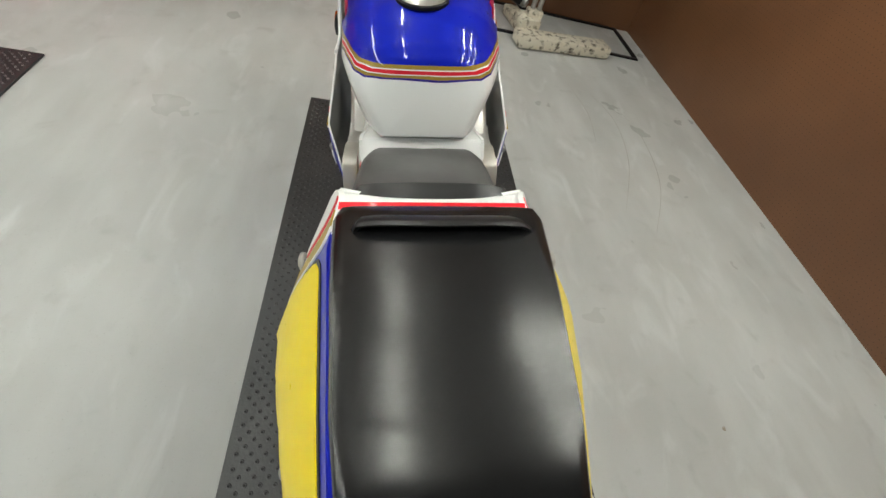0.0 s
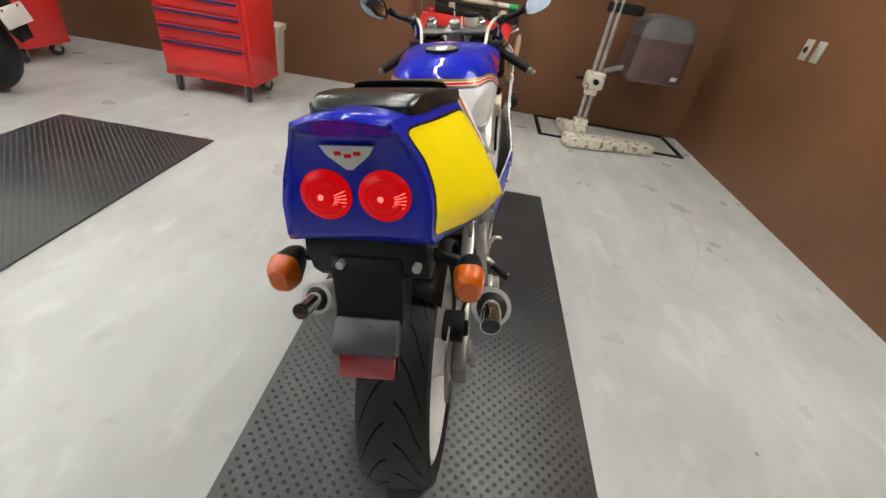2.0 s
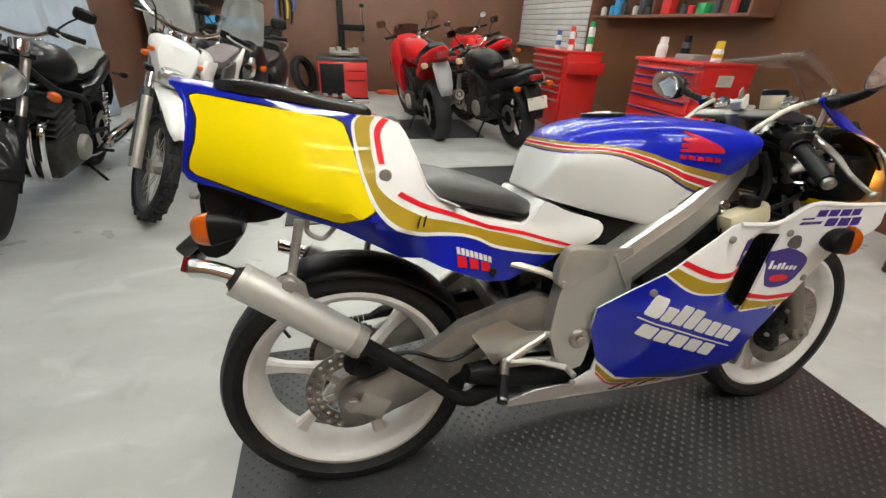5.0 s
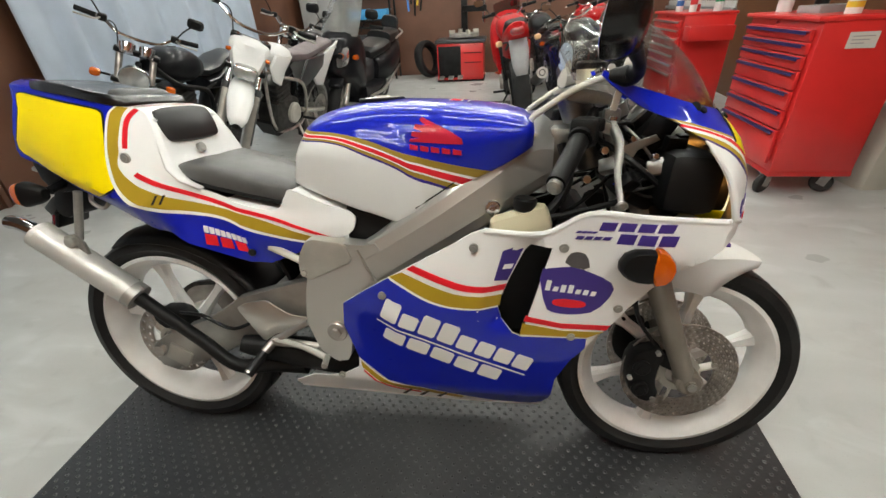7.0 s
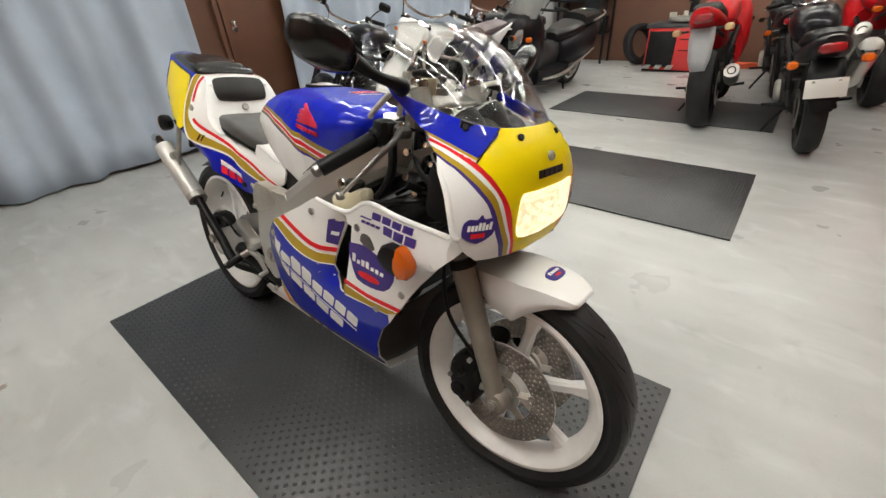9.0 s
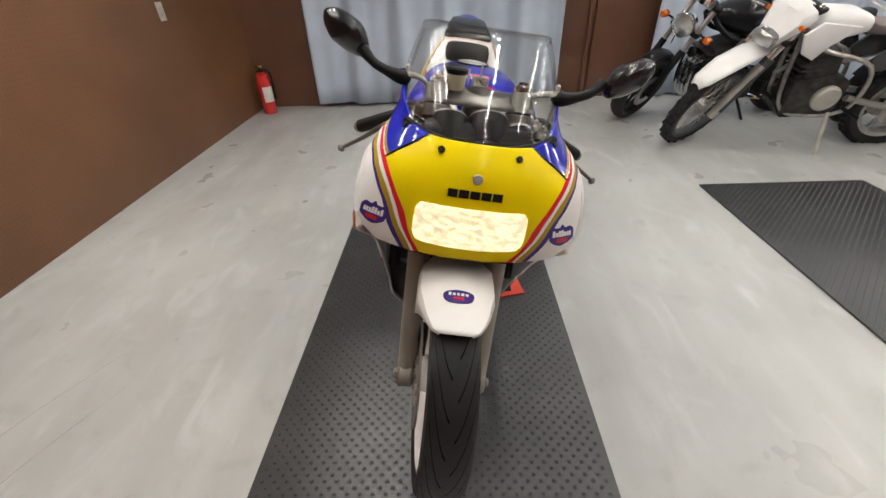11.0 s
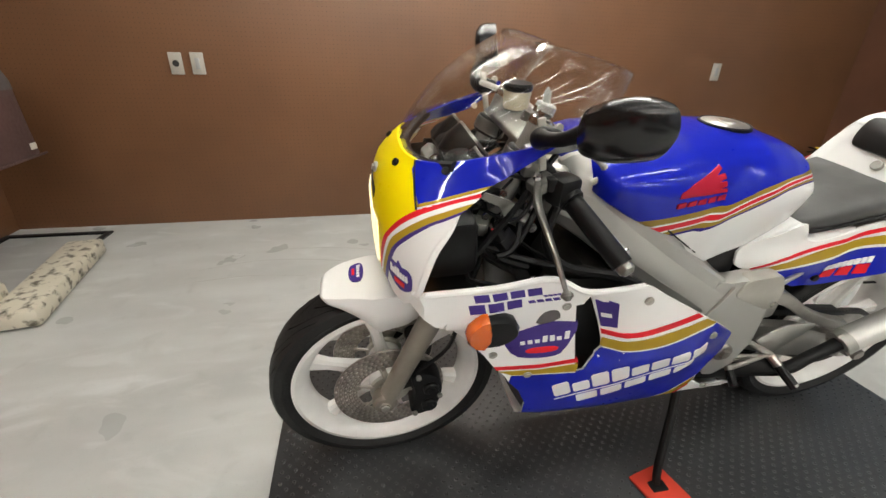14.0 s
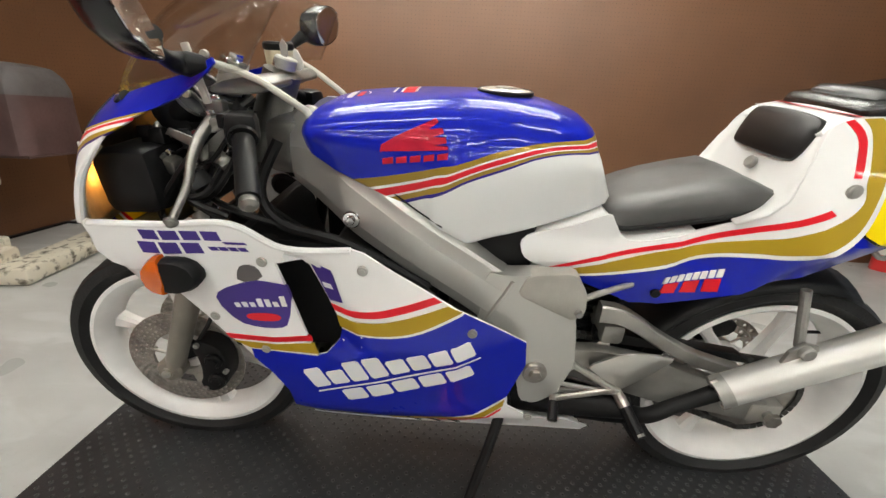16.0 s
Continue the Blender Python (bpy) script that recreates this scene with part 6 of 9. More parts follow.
for s in (-1, 1):
    part("subframe_strut", tube([(-0.212, 0.142 * s, 0.562), (-0.260, 0.136 * s, 0.586), (-0.33, 0.120 * s, 0.606)], 0.009, 8, 2, 0.7), CAST, bike)
under = [(-0.92, 0.10, 0.80), (-0.80, 0.13, 0.765), (-0.68, 0.15, 0.735), (-0.58, 0.14, 0.675), (-0.48, 0.12, 0.645)]
ut = part("undertail", loft([[(x, f * w, z - 0.012 * (1 - f * f)) for f in np.linspace(-1, 1, 7)] for x, w, z in under], False, False), PLASTIC, bike, "black undertail tray")
ut.modifiers.new("shell", "SOLIDIFY").thickness = 0.004

# plate holder, rear indicators, reflector lamp
DARK_LAMP = material("dark_grey_lamp_cover", (0.035, 0.035, 0.036), 0.30, vary=0.2)
holder = part("plate_holder", join(plate(rounded([(-0.962, 0.822), (-0.93, 0.806), (-0.82, 0.765), (-0.80, 0.735), (-0.88, 0.722), (-0.945, 0.735)], 1), -0.088, 0.088, 0.004),
                                   plate(rounded([(-0.968, 0.79), (-0.92, 0.78), (-0.885, 0.74), (-0.905, 0.70), (-0.925, 0.655), (-0.968, 0.640), (-0.995, 0.672), (-0.972, 0.72)], 1), -0.052, 0.052, 0.004)), PLASTIC, bike, "black plastic rear plate holder")
for x, y, z in ((-0.968, 0.034, 0.782), (-0.968, -0.076, 0.782), (-0.972, 0.006, 0.690)):
    part("holder_bolt", disk((x, y, z), (1, 0, -0.2), 0.0065, 0.014, 12, 0.001), STEELPIPE, holder)
part("plate_lamp", join(box((-1.003, 0, 0.675), (0.055, 0.098, 0.030), 0.006, (0, -38, 0))), DARK_LAMP, holder, "dark grey plate lamp cover")
part("reflector", box((-1.020, 0, 0.634), (0.016, 0.086, 0.040), 0.004, (0, 22, 0)), RED_LENS, holder, "dark red rear reflector")
part("reflector_back", box((-1.008, 0, 0.634), (0.014, 0.092, 0.046), 0.004, (0, 22, 0)), PLASTIC, holder)
for s in (-1, 1):
    part("indicator_stalk", tube([(-0.885, 0.07 * s, 0.755), (-0.888, 0.125 * s, 0.738)], 0.011, 10, 1), PLASTIC, bike)

    def blob(x0, x1, f0, f1, y0, z0):
        rr = []
        for k in range(6):
            t = k / 5
            f = f0 + (f1 - f0) * t
            if t > 0.79:
                f *= 0.94 if t < 0.9 else 0.7
            sec = rounded([(-0.026 * f, 0.034 * f), (0.022 * f, 0.038 * f), (0.030 * f, 0.0), (0.022 * f, -0.036 * f), (-0.022 * f, -0.036 * f), (-0.030 * f, 0.0)], 2)
            rr.append([(x0 + (x1 - x0) * t, s * (y0 + p.x), z0 + p.y) for p in sec])
        return loft(rr)
    ind = part("rear_indicator", blob(-0.928, -0.875, 0.86, 0.5, 0.146, 0.734), PLASTIC, bike, "black rear indicator with amber lens")
    part("indicator_lens", blob(-0.929, -0.958, 0.86, 0.70, 0.146, 0.734), AMBER, ind, "amber lens")
part("tie_hook", tube([(-0.70, -0.13, 0.735), (-0.735, -0.135, 0.70), (-0.765, -0.135, 0.715), (-0.76, -0.13, 0.745)], 0.005, 8), STEELPIPE, bike)
part("tie_hook", tube([(-0.70, 0.13, 0.735), (-0.735, 0.135, 0.70), (-0.765, 0.135, 0.715), (-0.76, 0.13, 0.745)], 0.005, 8), STEELPIPE, bike)

# swing arm, chain, sprocket, rear caliper
arm = part("swing_arm", plate([(-0.20, 0.500), (-0.257, 0.520), (-0.330, 0.500), (-0.446, 0.462), (-0.483, 0.434), (-0.542, 0.397), (-0.690, 0.336), (-0.742, 0.300), (-0.732, 0.232), (-0.688, 0.222), (-0.562, 0.268), (-0.378, 0.369), (-0.25, 0.390), (-0.17, 0.395), (-0.17, 0.435)], -0.128, -0.090, 0.008), ARM, bike, "aluminium box-section swing arm")
part("swing_arm_side", plate([(-0.17, 0.435), (-0.30, 0.440), (-0.45, 0.415), (-0.60, 0.365), (-0.705, 0.320), (-0.690, 0.262), (-0.58, 0.285), (-0.45, 0.305), (-0.30, 0.350), (-0.17, 0.385)], 0.092, 0.124, 0.006), ARM, arm)
brace = []
for q, h in zip(curve_points([(-0.285, 0.112, 0.532), (-0.325, 0.112, 0.528), (-0.370, 0.112, 0.506), (-0.430, 0.112, 0.468), (-0.510, 0.112, 0.430), (-0.610, 0.110, 0.400)], 4), np.linspace(0.021, 0.014, 21)):
    brace.append([q + Vector((0, y, z * h)) for y, z in ((-0.014, -0.8), (-0.010, -1), (0.010, -1), (0.014, -0.8), (0.014, 0.8), (0.010, 1), (-0.010, 1), (-0.014, 0.8))])
part("curved_brace", loft(brace), ARM, arm, "curved box-section swing arm brace")
part("arm_bridge", box((-0.33, 0, 0.47), (0.05, 0.22, 0.05), 0.012), ARM, arm)
part("chain_adjuster", box((-0.66, -0.112, 0.275), (0.07, 0.044, 0.055), 0.005, (0, 30, 0)), CAST, arm)
part("chain_adjuster", box((-0.70, 0.108, 0.295), (0.07, 0.040, 0.05), 0.005), CAST, arm)
part("rear_axle", tube([(-0.705, -0.145, 0.296), (-0.705, 0.15, 0.296)], 0.011, 12, 1), STEELPIPE, arm)
for y in (-0.142, 0.146):
    part("axle_nut", disk((-0.705, y, 0.296), (0, 1, 0), 0.018, 0.012, 6, 0.001), STEEL, arm)
part("rear_caliper", join(plate(rounded([(-0.72, 0.405), (-0.64, 0.410), (-0.615, 0.375), (-0.625, 0.335), (-0.67, 0.345), (-0.72, 0.365)], 1), -0.118, -0.066, 0.006), disk((-0.675, -0.122, 0.378), (0, 1, 0), 0.020, 0.014, 18, 0.003)), MATT, bike, "black rear brake caliper")
part("brake_hose", tube([(-0.64, -0.11, 0.40), (-0.56, -0.125, 0.405), (-0.47, -0.132, 0.375), (-0.38, -0.13, 0.42)], 0.005, 6), PLASTIC, bike)
teeth = []
for k in range(80):
    a = 2 * math.pi * k / 80
    r = 0.098 if k % 2 else 0.104
    teeth.append((RA[0] + r * math.cos(a), RA[2] + r * math.sin(a)))
part("sprocket", plate(teeth, 0.068, 0.074), STEEL, bike, "steel rear sprocket")
chain = bmesh.new()
run = []
for k in range(41):
    t = k / 40
    run.append((-0.165 + (-0.705 + 0.165) * t, 0.450 + (0.400 - 0.450) * t))
run += [(RA[0] + 0.103 * math.cos(a), RA[2] + 0.103 * math.sin(a)) for a in np.linspace(math.pi / 2, 1.5 * math.pi, 22)]
for k in range(41):
    t = k / 40
    run.append((-0.705 + (-0.165 + 0.705) * t, 0.193 + (0.382 - 0.193) * t))
for (xa, za), (xb, zb) in zip(run, run[1:]):
    L = math.hypot(xb - xa, zb - za)
    chain = join(chain, box(((xa + xb) / 2, 0.071, (za + zb) / 2), (L * 0.86, 0.014, 0.013), 0, (0, -math.degrees(math.atan2(zb - za, xb - xa)), 0)))
part("drive_chain", chain, ENGINE, bike, "greasy steel drive chain")
part("chain_guard", plate([(-0.30, 0.465), (-0.62, 0.425), (-0.66, 0.40), (-0.62, 0.405), (-0.30, 0.440)], 0.060, 0.088, 0.003), PLASTIC, bike)

# silencers
ENDCAP = material("stained_end_cap", (0.045, 0.040, 0.036), 0.42, metal=0.8, vary=0.5, scale=30, bump=0.2)
for s, f, r in ((-1, (-0.690, 0.486), (-0.882, 0.6405)), (1, (-0.545, 0.400), (-0.790, 0.5535))):
    y = 0.178 * s
    d = (Vector((r[0], 0, r[1])) - Vector((f[0], 0, f[1]))).normalized()
    F0, R0 = Vector((f[0], y * 0.97, f[1])), Vector((r[0], y * 1.02, r[1]))
    can = part("silencer", tube([F0, F0.lerp(R0, 0.03), F0.lerp(R0, 0.97), R0], [0.025, 0.032, 0.0335, 0.0335, 0.0335, 0.032], 28, 3), SILENCER, bike, "matt aluminium exhaust silencer")
    part("silencer_collar", tube([F0 - d * 0.014, F0 + d * 0.010], 0.034, 24, 1), STEELPIPE, can)
    for a in (0.5, 2.6, 4.7):
        part("collar_bolt", disk(F0 - d * 0.010 + Vector((0, 0.029 * math.cos(a), 0)) + Vector((-d.z, 0, d.x)) * 0.029 * math.sin(a), d, 0.007, 0.016, 8, 0.001), STEEL, can)
    part("silencer_rim", lathe([(0.032, -0.004), (0.0342, 0.0), (0.0328, 0.004), (0.0300, 0.003), (0.0300, -0.004)], R0, tuple(d), 28), SILENCER, can)
    part("end_cap", lathe([(0.0302, -0.002), (0.0302, 0.002), (0.027, 0.010), (0.022, 0.016), (0.018, 0.022), (0.0005, 0.022), (0.0005, -0.002)], R0, tuple(d), 28), ENDCAP, can, "stained steel end cap")
    part("tail_pipe", tube([R0 - d * 0.005, R0 + d * 0.022, R0 + d * 0.055 + Vector((-0.006, 0, -0.006)), R0 + Vector((-0.080, 0, 0.034))], 0.0165, 16, 4), CHROME, can, "bright steel tail pipe")
    part("pipe_mouth", disk(R0 + Vector((-0.0805, 0, 0.034)), (-1, 0, 0.0), 0.0145, 0.003, 16), DARK, can)
    m = F0.lerp(R0, 0.60 if s < 0 else 0.45)
    up = Vector((-d.z, 0, d.x))
    up = up if up.z > 0 else -up
    part("silencer_bracket", join(plate([(m.x - 0.03, m.z + 0.030), (m.x + 0.035, m.z + 0.016), (m.x + 0.03, m.z + 0.046), (m.x + 0.008, m.z + 0.068), (m.x - 0.018, m.z + 0.062)], y - 0.004, y + 0.004, 0.001), disk((m.x + 0.004, y - 0.006 * s * -1, m.z + 0.050), (0, 1, 0), 0.014, 0.022, 16, 0.003)), STEELPIPE, can)
    part("hanger_strut", tube([(m.x + 0.004, y * 0.93, m.z + 0.050), (m.x + 0.030, y * 0.85, m.z + 0.165)], 0.009, 10, 1), STEELPIPE, bike)
    part("link_pipe", tube([F0 + d * 0.002, F0 - d * 0.06, F0 - d * (0.20 if s < 0 else 0.10), F0 - d * (0.31 if s < 0 else 0.16), (-0.37, 0.125 * s, 0.272), (-0.29, 0.11 * s, 0.270)], [0.018, 0.016, 0.016, 0.017, 0.026, 0.032], 14, 5), MATT, bike, "black exhaust link pipe")

# rider's foot controls
for s in (-1, 1):
    y = 0.150 * s
    hp = part("heel_plate", plate(rounded([(-0.432, 0.451), (-0.407, 0.466), (-0.348, 0.478), (-0.321, 0.459), (-0.292, 0.440), (-0.242, 0.435), (-0.248, 0.412), (-0.335, 0.385), (-0.372, 0.358), (-0.392, 0.390)] if s < 0 else [(-0.273, 0.423), (-0.342, 0.464), (-0.406, 0.464), (-0.445, 0.456), (-0.399, 0.407), (-0.362, 0.373), (-0.338, 0.355), (-0.305, 0.396)], 1, 0.15), y, y + 0.005 * s, 0.0012), ALLOY, bike, "thin aluminium heel plate")
    for p in ((-0.236, 0.430), (-0.218, 0.354)):
        part("footrest_bracket", tube([(-0.345, y + 0.008 * s, 0.364), (p[0], y + 0.004 * s, p[1])], [0.012, 0.008], 10, 1, 0.7), ALLOY, hp)
    for x, z in ((-0.236, 0.430), (-0.218, 0.354), (-0.342, 0.366)):
        part("bracket_bolt", disk((x, y + 0.012 * s, z), (0, 1, 0), 0.009, 0.010, 12, 0.002), STEELPIPE, hp)
    part("footrest", tube([(-0.342, y, 0.366), (-0.356, y + 0.030 * s, 0.350), (-0.378, y + 0.082 * s, 0.318)], [0.010, 0.012, 0.011, 0.012], 10, 3), STEEL, hp, "ribbed steel footrest")
    part("footrest_rubber", tube([(-0.358, y + 0.034 * s, 0.347), (-0.379, y + 0.084 * s, 0.316)], 0.0125, 10, 1), PLASTIC, hp, "worn black footrest rubber")
    if s < 0:
        part("brake_pedal", join(tube([(-0.335, y - 0.012, 0.372), (-0.26, y - 0.02, 0.362), (-0.195, y - 0.035, 0.345)], [0.010, 0.008, 0.008], 8, 3, 0.6), tube([(-0.195, y - 0.030, 0.345), (-0.190, y - 0.062, 0.340)], 0.008, 8, 1)), STEELPIPE, bike, "steel brake pedal")
    else:
        part("shift_lever", join(tube([(-0.335, y + 0.012, 0.372), (-0.27, y + 0.02, 0.362), (-0.215, y + 0.025, 0.352)], 0.007, 8, 3), tube([(-0.213, y + 0.020, 0.352), (-0.205, y + 0.062, 0.328)], 0.009, 8, 1)), STEEL, bike, "steel gear lever")
        part("lever_rubber", tube([(-0.2115, y + 0.030, 0.346), (-0.205, y + 0.064, 0.327)], 0.0105, 8, 1), PLASTIC, bike)
        part("shift_rod", tube([(-0.305, y + 0.012, 0.368), (-0.10, y + 0.005, 0.392)], 0.005, 8, 1), STEELPIPE, bike)

shock = part("shock_absorber", tube([(-0.275, 0, 0.40), (-0.305, 0, 0.60)], 0.034, 14, 1), MATT, bike, "black rear shock absorber with coil spring")
for k in range(8):
    part("spring_coil", disk((-0.278 - 0.003 * k, 0, 0.42 + 0.02 * k), (-0.15, 0, 1), 0.042, 0.008, 18, 0.002), MATT, shock)
part("inner_mudguard", box((-0.345, 0, 0.575), (0.012, 0.17, 0.17), 0.004, (0, -22, 0)), PLASTIC, bike)

# side stand
STF = (bike.matrix_world.inverted() @ Vector((-0.03, 0.335, 0.012)))
part("side_stand", join(tube([(-0.105, 0.125, 0.300), (-0.105, 0.165, 0.260), STF + Vector((-0.01, -0.03, 0.045)), STF], [0.016, 0.012, 0.011, 0.010], 10, 3), disk((-0.105, 0.14, 0.300), (0, 1, 0), 0.026, 0.03, 16, 0.004), box(STF + Vector((0, 0.005, 0.003)), (0.045, 0.030, 0.008), 0.003, (9.3, 0, 0))), MATT, bike, "black side stand, folded out")
padm = thing("stand_pad", "square red plastic pad under the side stand foot", "stand pad", pose(-0.035, 0.345, 0.004, 0, 0, 12))
part("pad_plate", box((0, 0, 0.005), (0.105, 0.115, 0.009), 0.003), RED_RUBBER, padm)

# handlebars, levers, clamps
LEVER = material("worn_lever_alloy", (0.30, 0.29, 0.27), 0.30, 0.9, vary=0.35, scale=20, bump=0.1)
tc = part("top_clamp", join(plate(rounded([(0.322, 0.925), (0.345, 0.945), (0.420, 0.930), (0.428, 0.910), (0.345, 0.915)], 1), -0.125, 0.125, 0.004)), CLAMP, bike, "grey cast top fork clamp")
part("bottom_clamp", box((fork_x(0.735), 0, 0.735), (0.07, 0.25, 0.035), 0.010, (0, 22, 0)), MATT, bike)
for s in (-1, 1):
    part("fork_cap", join(disk((fork_x(0.958), 0.094 * s, 0.958), (-0.37, 0, 0.93), 0.022, 0.016, 20, 0.003), disk((fork_x(0.968), 0.094 * s, 0.968), (-0.37, 0, 0.93), 0.012, 0.012, 6, 0.001)), CHROME, tc)
part("ignition_key", join(disk((0.345, 0, 0.955), (-0.3, 0, 1), 0.020, 0.022, 20, 0.003), plate([(0.340, 0.965), (0.350, 0.965), (0.352, 0.985), (0.346, 0.995), (0.338, 0.985)], -0.002, 0.002)), STEELPIPE, tc)
part("key_tag", plate(rounded([(0.318, 0.950), (0.335, 0.985), (0.342, 0.960), (0.335, 0.938)], 1), -0.030, -0.026), OFFWHITE, tc)
part("head_nut", disk((0.352, 0, 0.952), (-0.37, 0, 0.93), 0.017, 0.014, 6, 0.002), CHROME, tc)
for s in (-1, 1):
    a, b = Vector((0.388, 0.105 * s, 0.898)), Vector((0.302, 0.292 * s, 0.796))
    d = (b - a).normalized()
    hb = part("handlebar", join(tube([a, b - d * 0.02], 0.011, 12, 1), disk((fork_x(0.895), 0.094 * s, 0.895), (-0.37, 0, 0.93), 0.032, 0.036, 24, 0.004)), MATT, bike, "black clip-on handlebar")
    g0 = a.lerp(b, 0.38)
    part("grip", tube([g0, g0.lerp(b, 0.03), g0.lerp(b, 0.08), g0.lerp(b, 0.10), g0.lerp(b, 0.9), b - d * 0.012], [0.022, 0.022, 0.022, 0.0165, 0.017, 0.0165, 0.0165], 16, 2), PLASTIC, hb, "black rubber grip")
    part("bar_end", disk(b, tuple(d), 0.0130, 0.022, 16, 0.006), CLAMP, hb, "grey bar end weight")
    sw = a.lerp(b, 0.30)
    part("switch_housing", join(box(sw, (0.050, 0.045, 0.052), 0.012, (0, 0, 20 * s)), box(sw + Vector((0.024, 0.004 * s, 0.012)), (0.018, 0.020, 0.024), 0.005)), PLASTIC, hb)
    lr = a.lerp(b, 0.26) + Vector((0.032, 0, 0.004))
    part("lever_bracket", box(lr, (0.045, 0.035, 0.022), 0.007, (0, 20, 15 * s)), CLAMP, hb)
    part("perch_bolt", disk(lr + Vector((0.012, 0.006 * s, 0.014)), (0.2, 0, 1), 0.007, 0.008, 10, 0.001), CHROME, hb)
    part("clip_on_clamp", join(disk((fork_x(0.895), 0.094 * s, 0.895), (-0.37, 0, 0.93), 0.0335, 0.030, 24, 0.004), box((fork_x(0.895) - 0.004, 0.132 * s, 0.893), (0.030, 0.022, 0.026), 0.006)), CLAMP, hb, "grey cast bar clamp")
    part("control_lever", join(tube([lr + Vector((0.010, 0.008 * s, 0.004)), (0.415, 0.190 * s, 0.858), (0.412, 0.225 * s, 0.835), (0.404, 0.262 * s, 0.805), (0.402, 0.312 * s, 0.773)], [0.009, 0.009, 0.0075, 0.006, 0.005], 10, 4, 0.75), disk((0.402, 0.315 * s, 0.771), (0, 0.7 * s, -0.6), 0.0095, 0.016, 12, 0.006)), LEVER, hb, "grey alloy hand lever")
    part("control_cable", tube([lr, (0.46, 0.10 * s, 0.87), (0.45, 0.05 * s, 0.78), (0.36, 0.09 * s, 0.70), (0.22, 0.12 * s, 0.64)], 0.0045, 6), PLASTIC, bike)
    part("wiring_loom", tube([(0.40, 0.06 * s, 0.90), (0.44, 0.10 * s, 0.82), (0.46, 0.13 * s, 0.745), (0.38, 0.16 * s, 0.72), (0.27, 0.16 * s, 0.695)], 0.0065, 6), PLASTIC, bike)
part("fluid_reservoir", join(lathe([(0.0005, 0), (0.022, 0), (0.025, 0.004), (0.027, 0.034), (0.0005, 0.034)], (0.380, -0.062, 0.940), (0, 0, 1), 24)), CREAM, bike, "yellowed brake fluid reservoir with black cap")
part("reservoir_cap", disk((0.380, -0.062, 0.981), (0, 0, 1), 0.029, 0.016, 24, 0.004), PLASTIC, bpy.data.objects["fluid_reservoir"])
part("reservoir_bracket", tube([(0.380, -0.062, 0.943), (0.390, -0.064, 0.915)], 0.009, 8, 1), MATT, bike)

# instruments, inner cowl
dash = part("instrument_panel", box((0.505, 0, 0.862), (0.055, 0.24, 0.085), 0.02, (0, 32, 0)), MATT, bike, "black instrument cluster")
for y, r, z in ((-0.062, 0.040, 0.872), (0.020, 0.044, 0.878), (0.090, 0.030, 0.866)):
    c = Vector((0.514, y, z - 0.006))
    part("gauge", join(lathe([(0.0005, -0.03), (r * 0.8, -0.03), (r, 0.0), (r, 0.028), (r * 0.88, 0.030), (r * 0.86, 0.022), (0.0005, 0.022)], c + Vector((-0.012, 0, 0.012)), (-0.75, 0, 0.66), 28)), PLASTIC, dash, "round black gauge")
    part("gauge_rim", lathe([(r * 0.86, 0.024), (r * 0.99, 0.026), (r * 0.99, 0.030), (r * 0.96, 0.033), (r * 0.86, 0.031)], c + Vector((-0.012, 0, 0.012)), (-0.75, 0, 0.66), 28), CLAMP, dash, "dull grey rim")
    part("gauge_glass", disk(c + Vector((-0.030, 0, 0.029)), (-0.75, 0, 0.66), r * 0.84, 0.002, 28), BLACK_PAINT, dash)
    part("gauge_back", disk(c + Vector((0.028, 0, -0.024)), (-0.75, 0, 0.66), r * 0.7, 0.03, 20, 0.006), CHROME if r > 0.041 else STEELPIPE, dash, "bright metal gauge back")
part("dash_trim", tube([(0.545, -0.15, 0.905), (0.575, -0.11, 0.893), (0.600, -0.05, 0.886), (0.605, 0, 0.885), (0.600, 0.05, 0.886), (0.575, 0.11, 0.893), (0.545, 0.15, 0.905)], 0.010, 8), PLASTIC, bike)
part("inner_cowl", loft([[nose(u, z, -0.012) for u in np.linspace(-0.7, 0.7, 15)] for z in (0.800, 0.83, 0.86, 0.885)], False, False), PLASTIC, bike, "black inner cowl")
bpy.data.objects["inner_cowl"].modifiers.new("shell", "SOLIDIFY").thickness = 0.003
part("headlamp_bracket", join(tube([(0.52, -0.10, 0.80), (0.50, -0.06, 0.86), (0.42, -0.03, 0.88)], 0.008, 8), tube([(0.52, 0.10, 0.80), (0.50, 0.06, 0.86), (0.42, 0.03, 0.88)], 0.008, 8), box((0.515, 0, 0.76), (0.05, 0.21, 0.10), 0.015)), MATT, bike)
part("horn", disk((0.50, -0.06, 0.70), (1, 0.2, 0), 0.036, 0.03, 24, 0.006), MATT, bike)
part("coolant_bottle", join(box((0.255, -0.165, 0.690), (0.12, 0.050, 0.060), 0.016, (0, -18, 0))), CREAM, bike, "yellowed coolant bottle")
part("bottle_cap", disk((0.262, -0.165, 0.732), (0.1, 0, 1), 0.023, 0.026, 20, 0.004), PLASTIC, bpy.data.objects["coolant_bottle"])
part("side_hose", tube([(0.33, -0.11, 0.84), (0.345, -0.13, 0.77), (0.30, -0.145, 0.70), (0.16, -0.16, 0.60), (0.04, -0.16, 0.52)], 0.010, 8), PLASTIC, bike)
part("side_hose", tube([(0.33, 0.11, 0.84), (0.36, 0.14, 0.76), (0.32, 0.16, 0.705), (0.20, 0.175, 0.68), (0.06, 0.17, 0.60)], 0.010, 8), PLASTIC, bike)
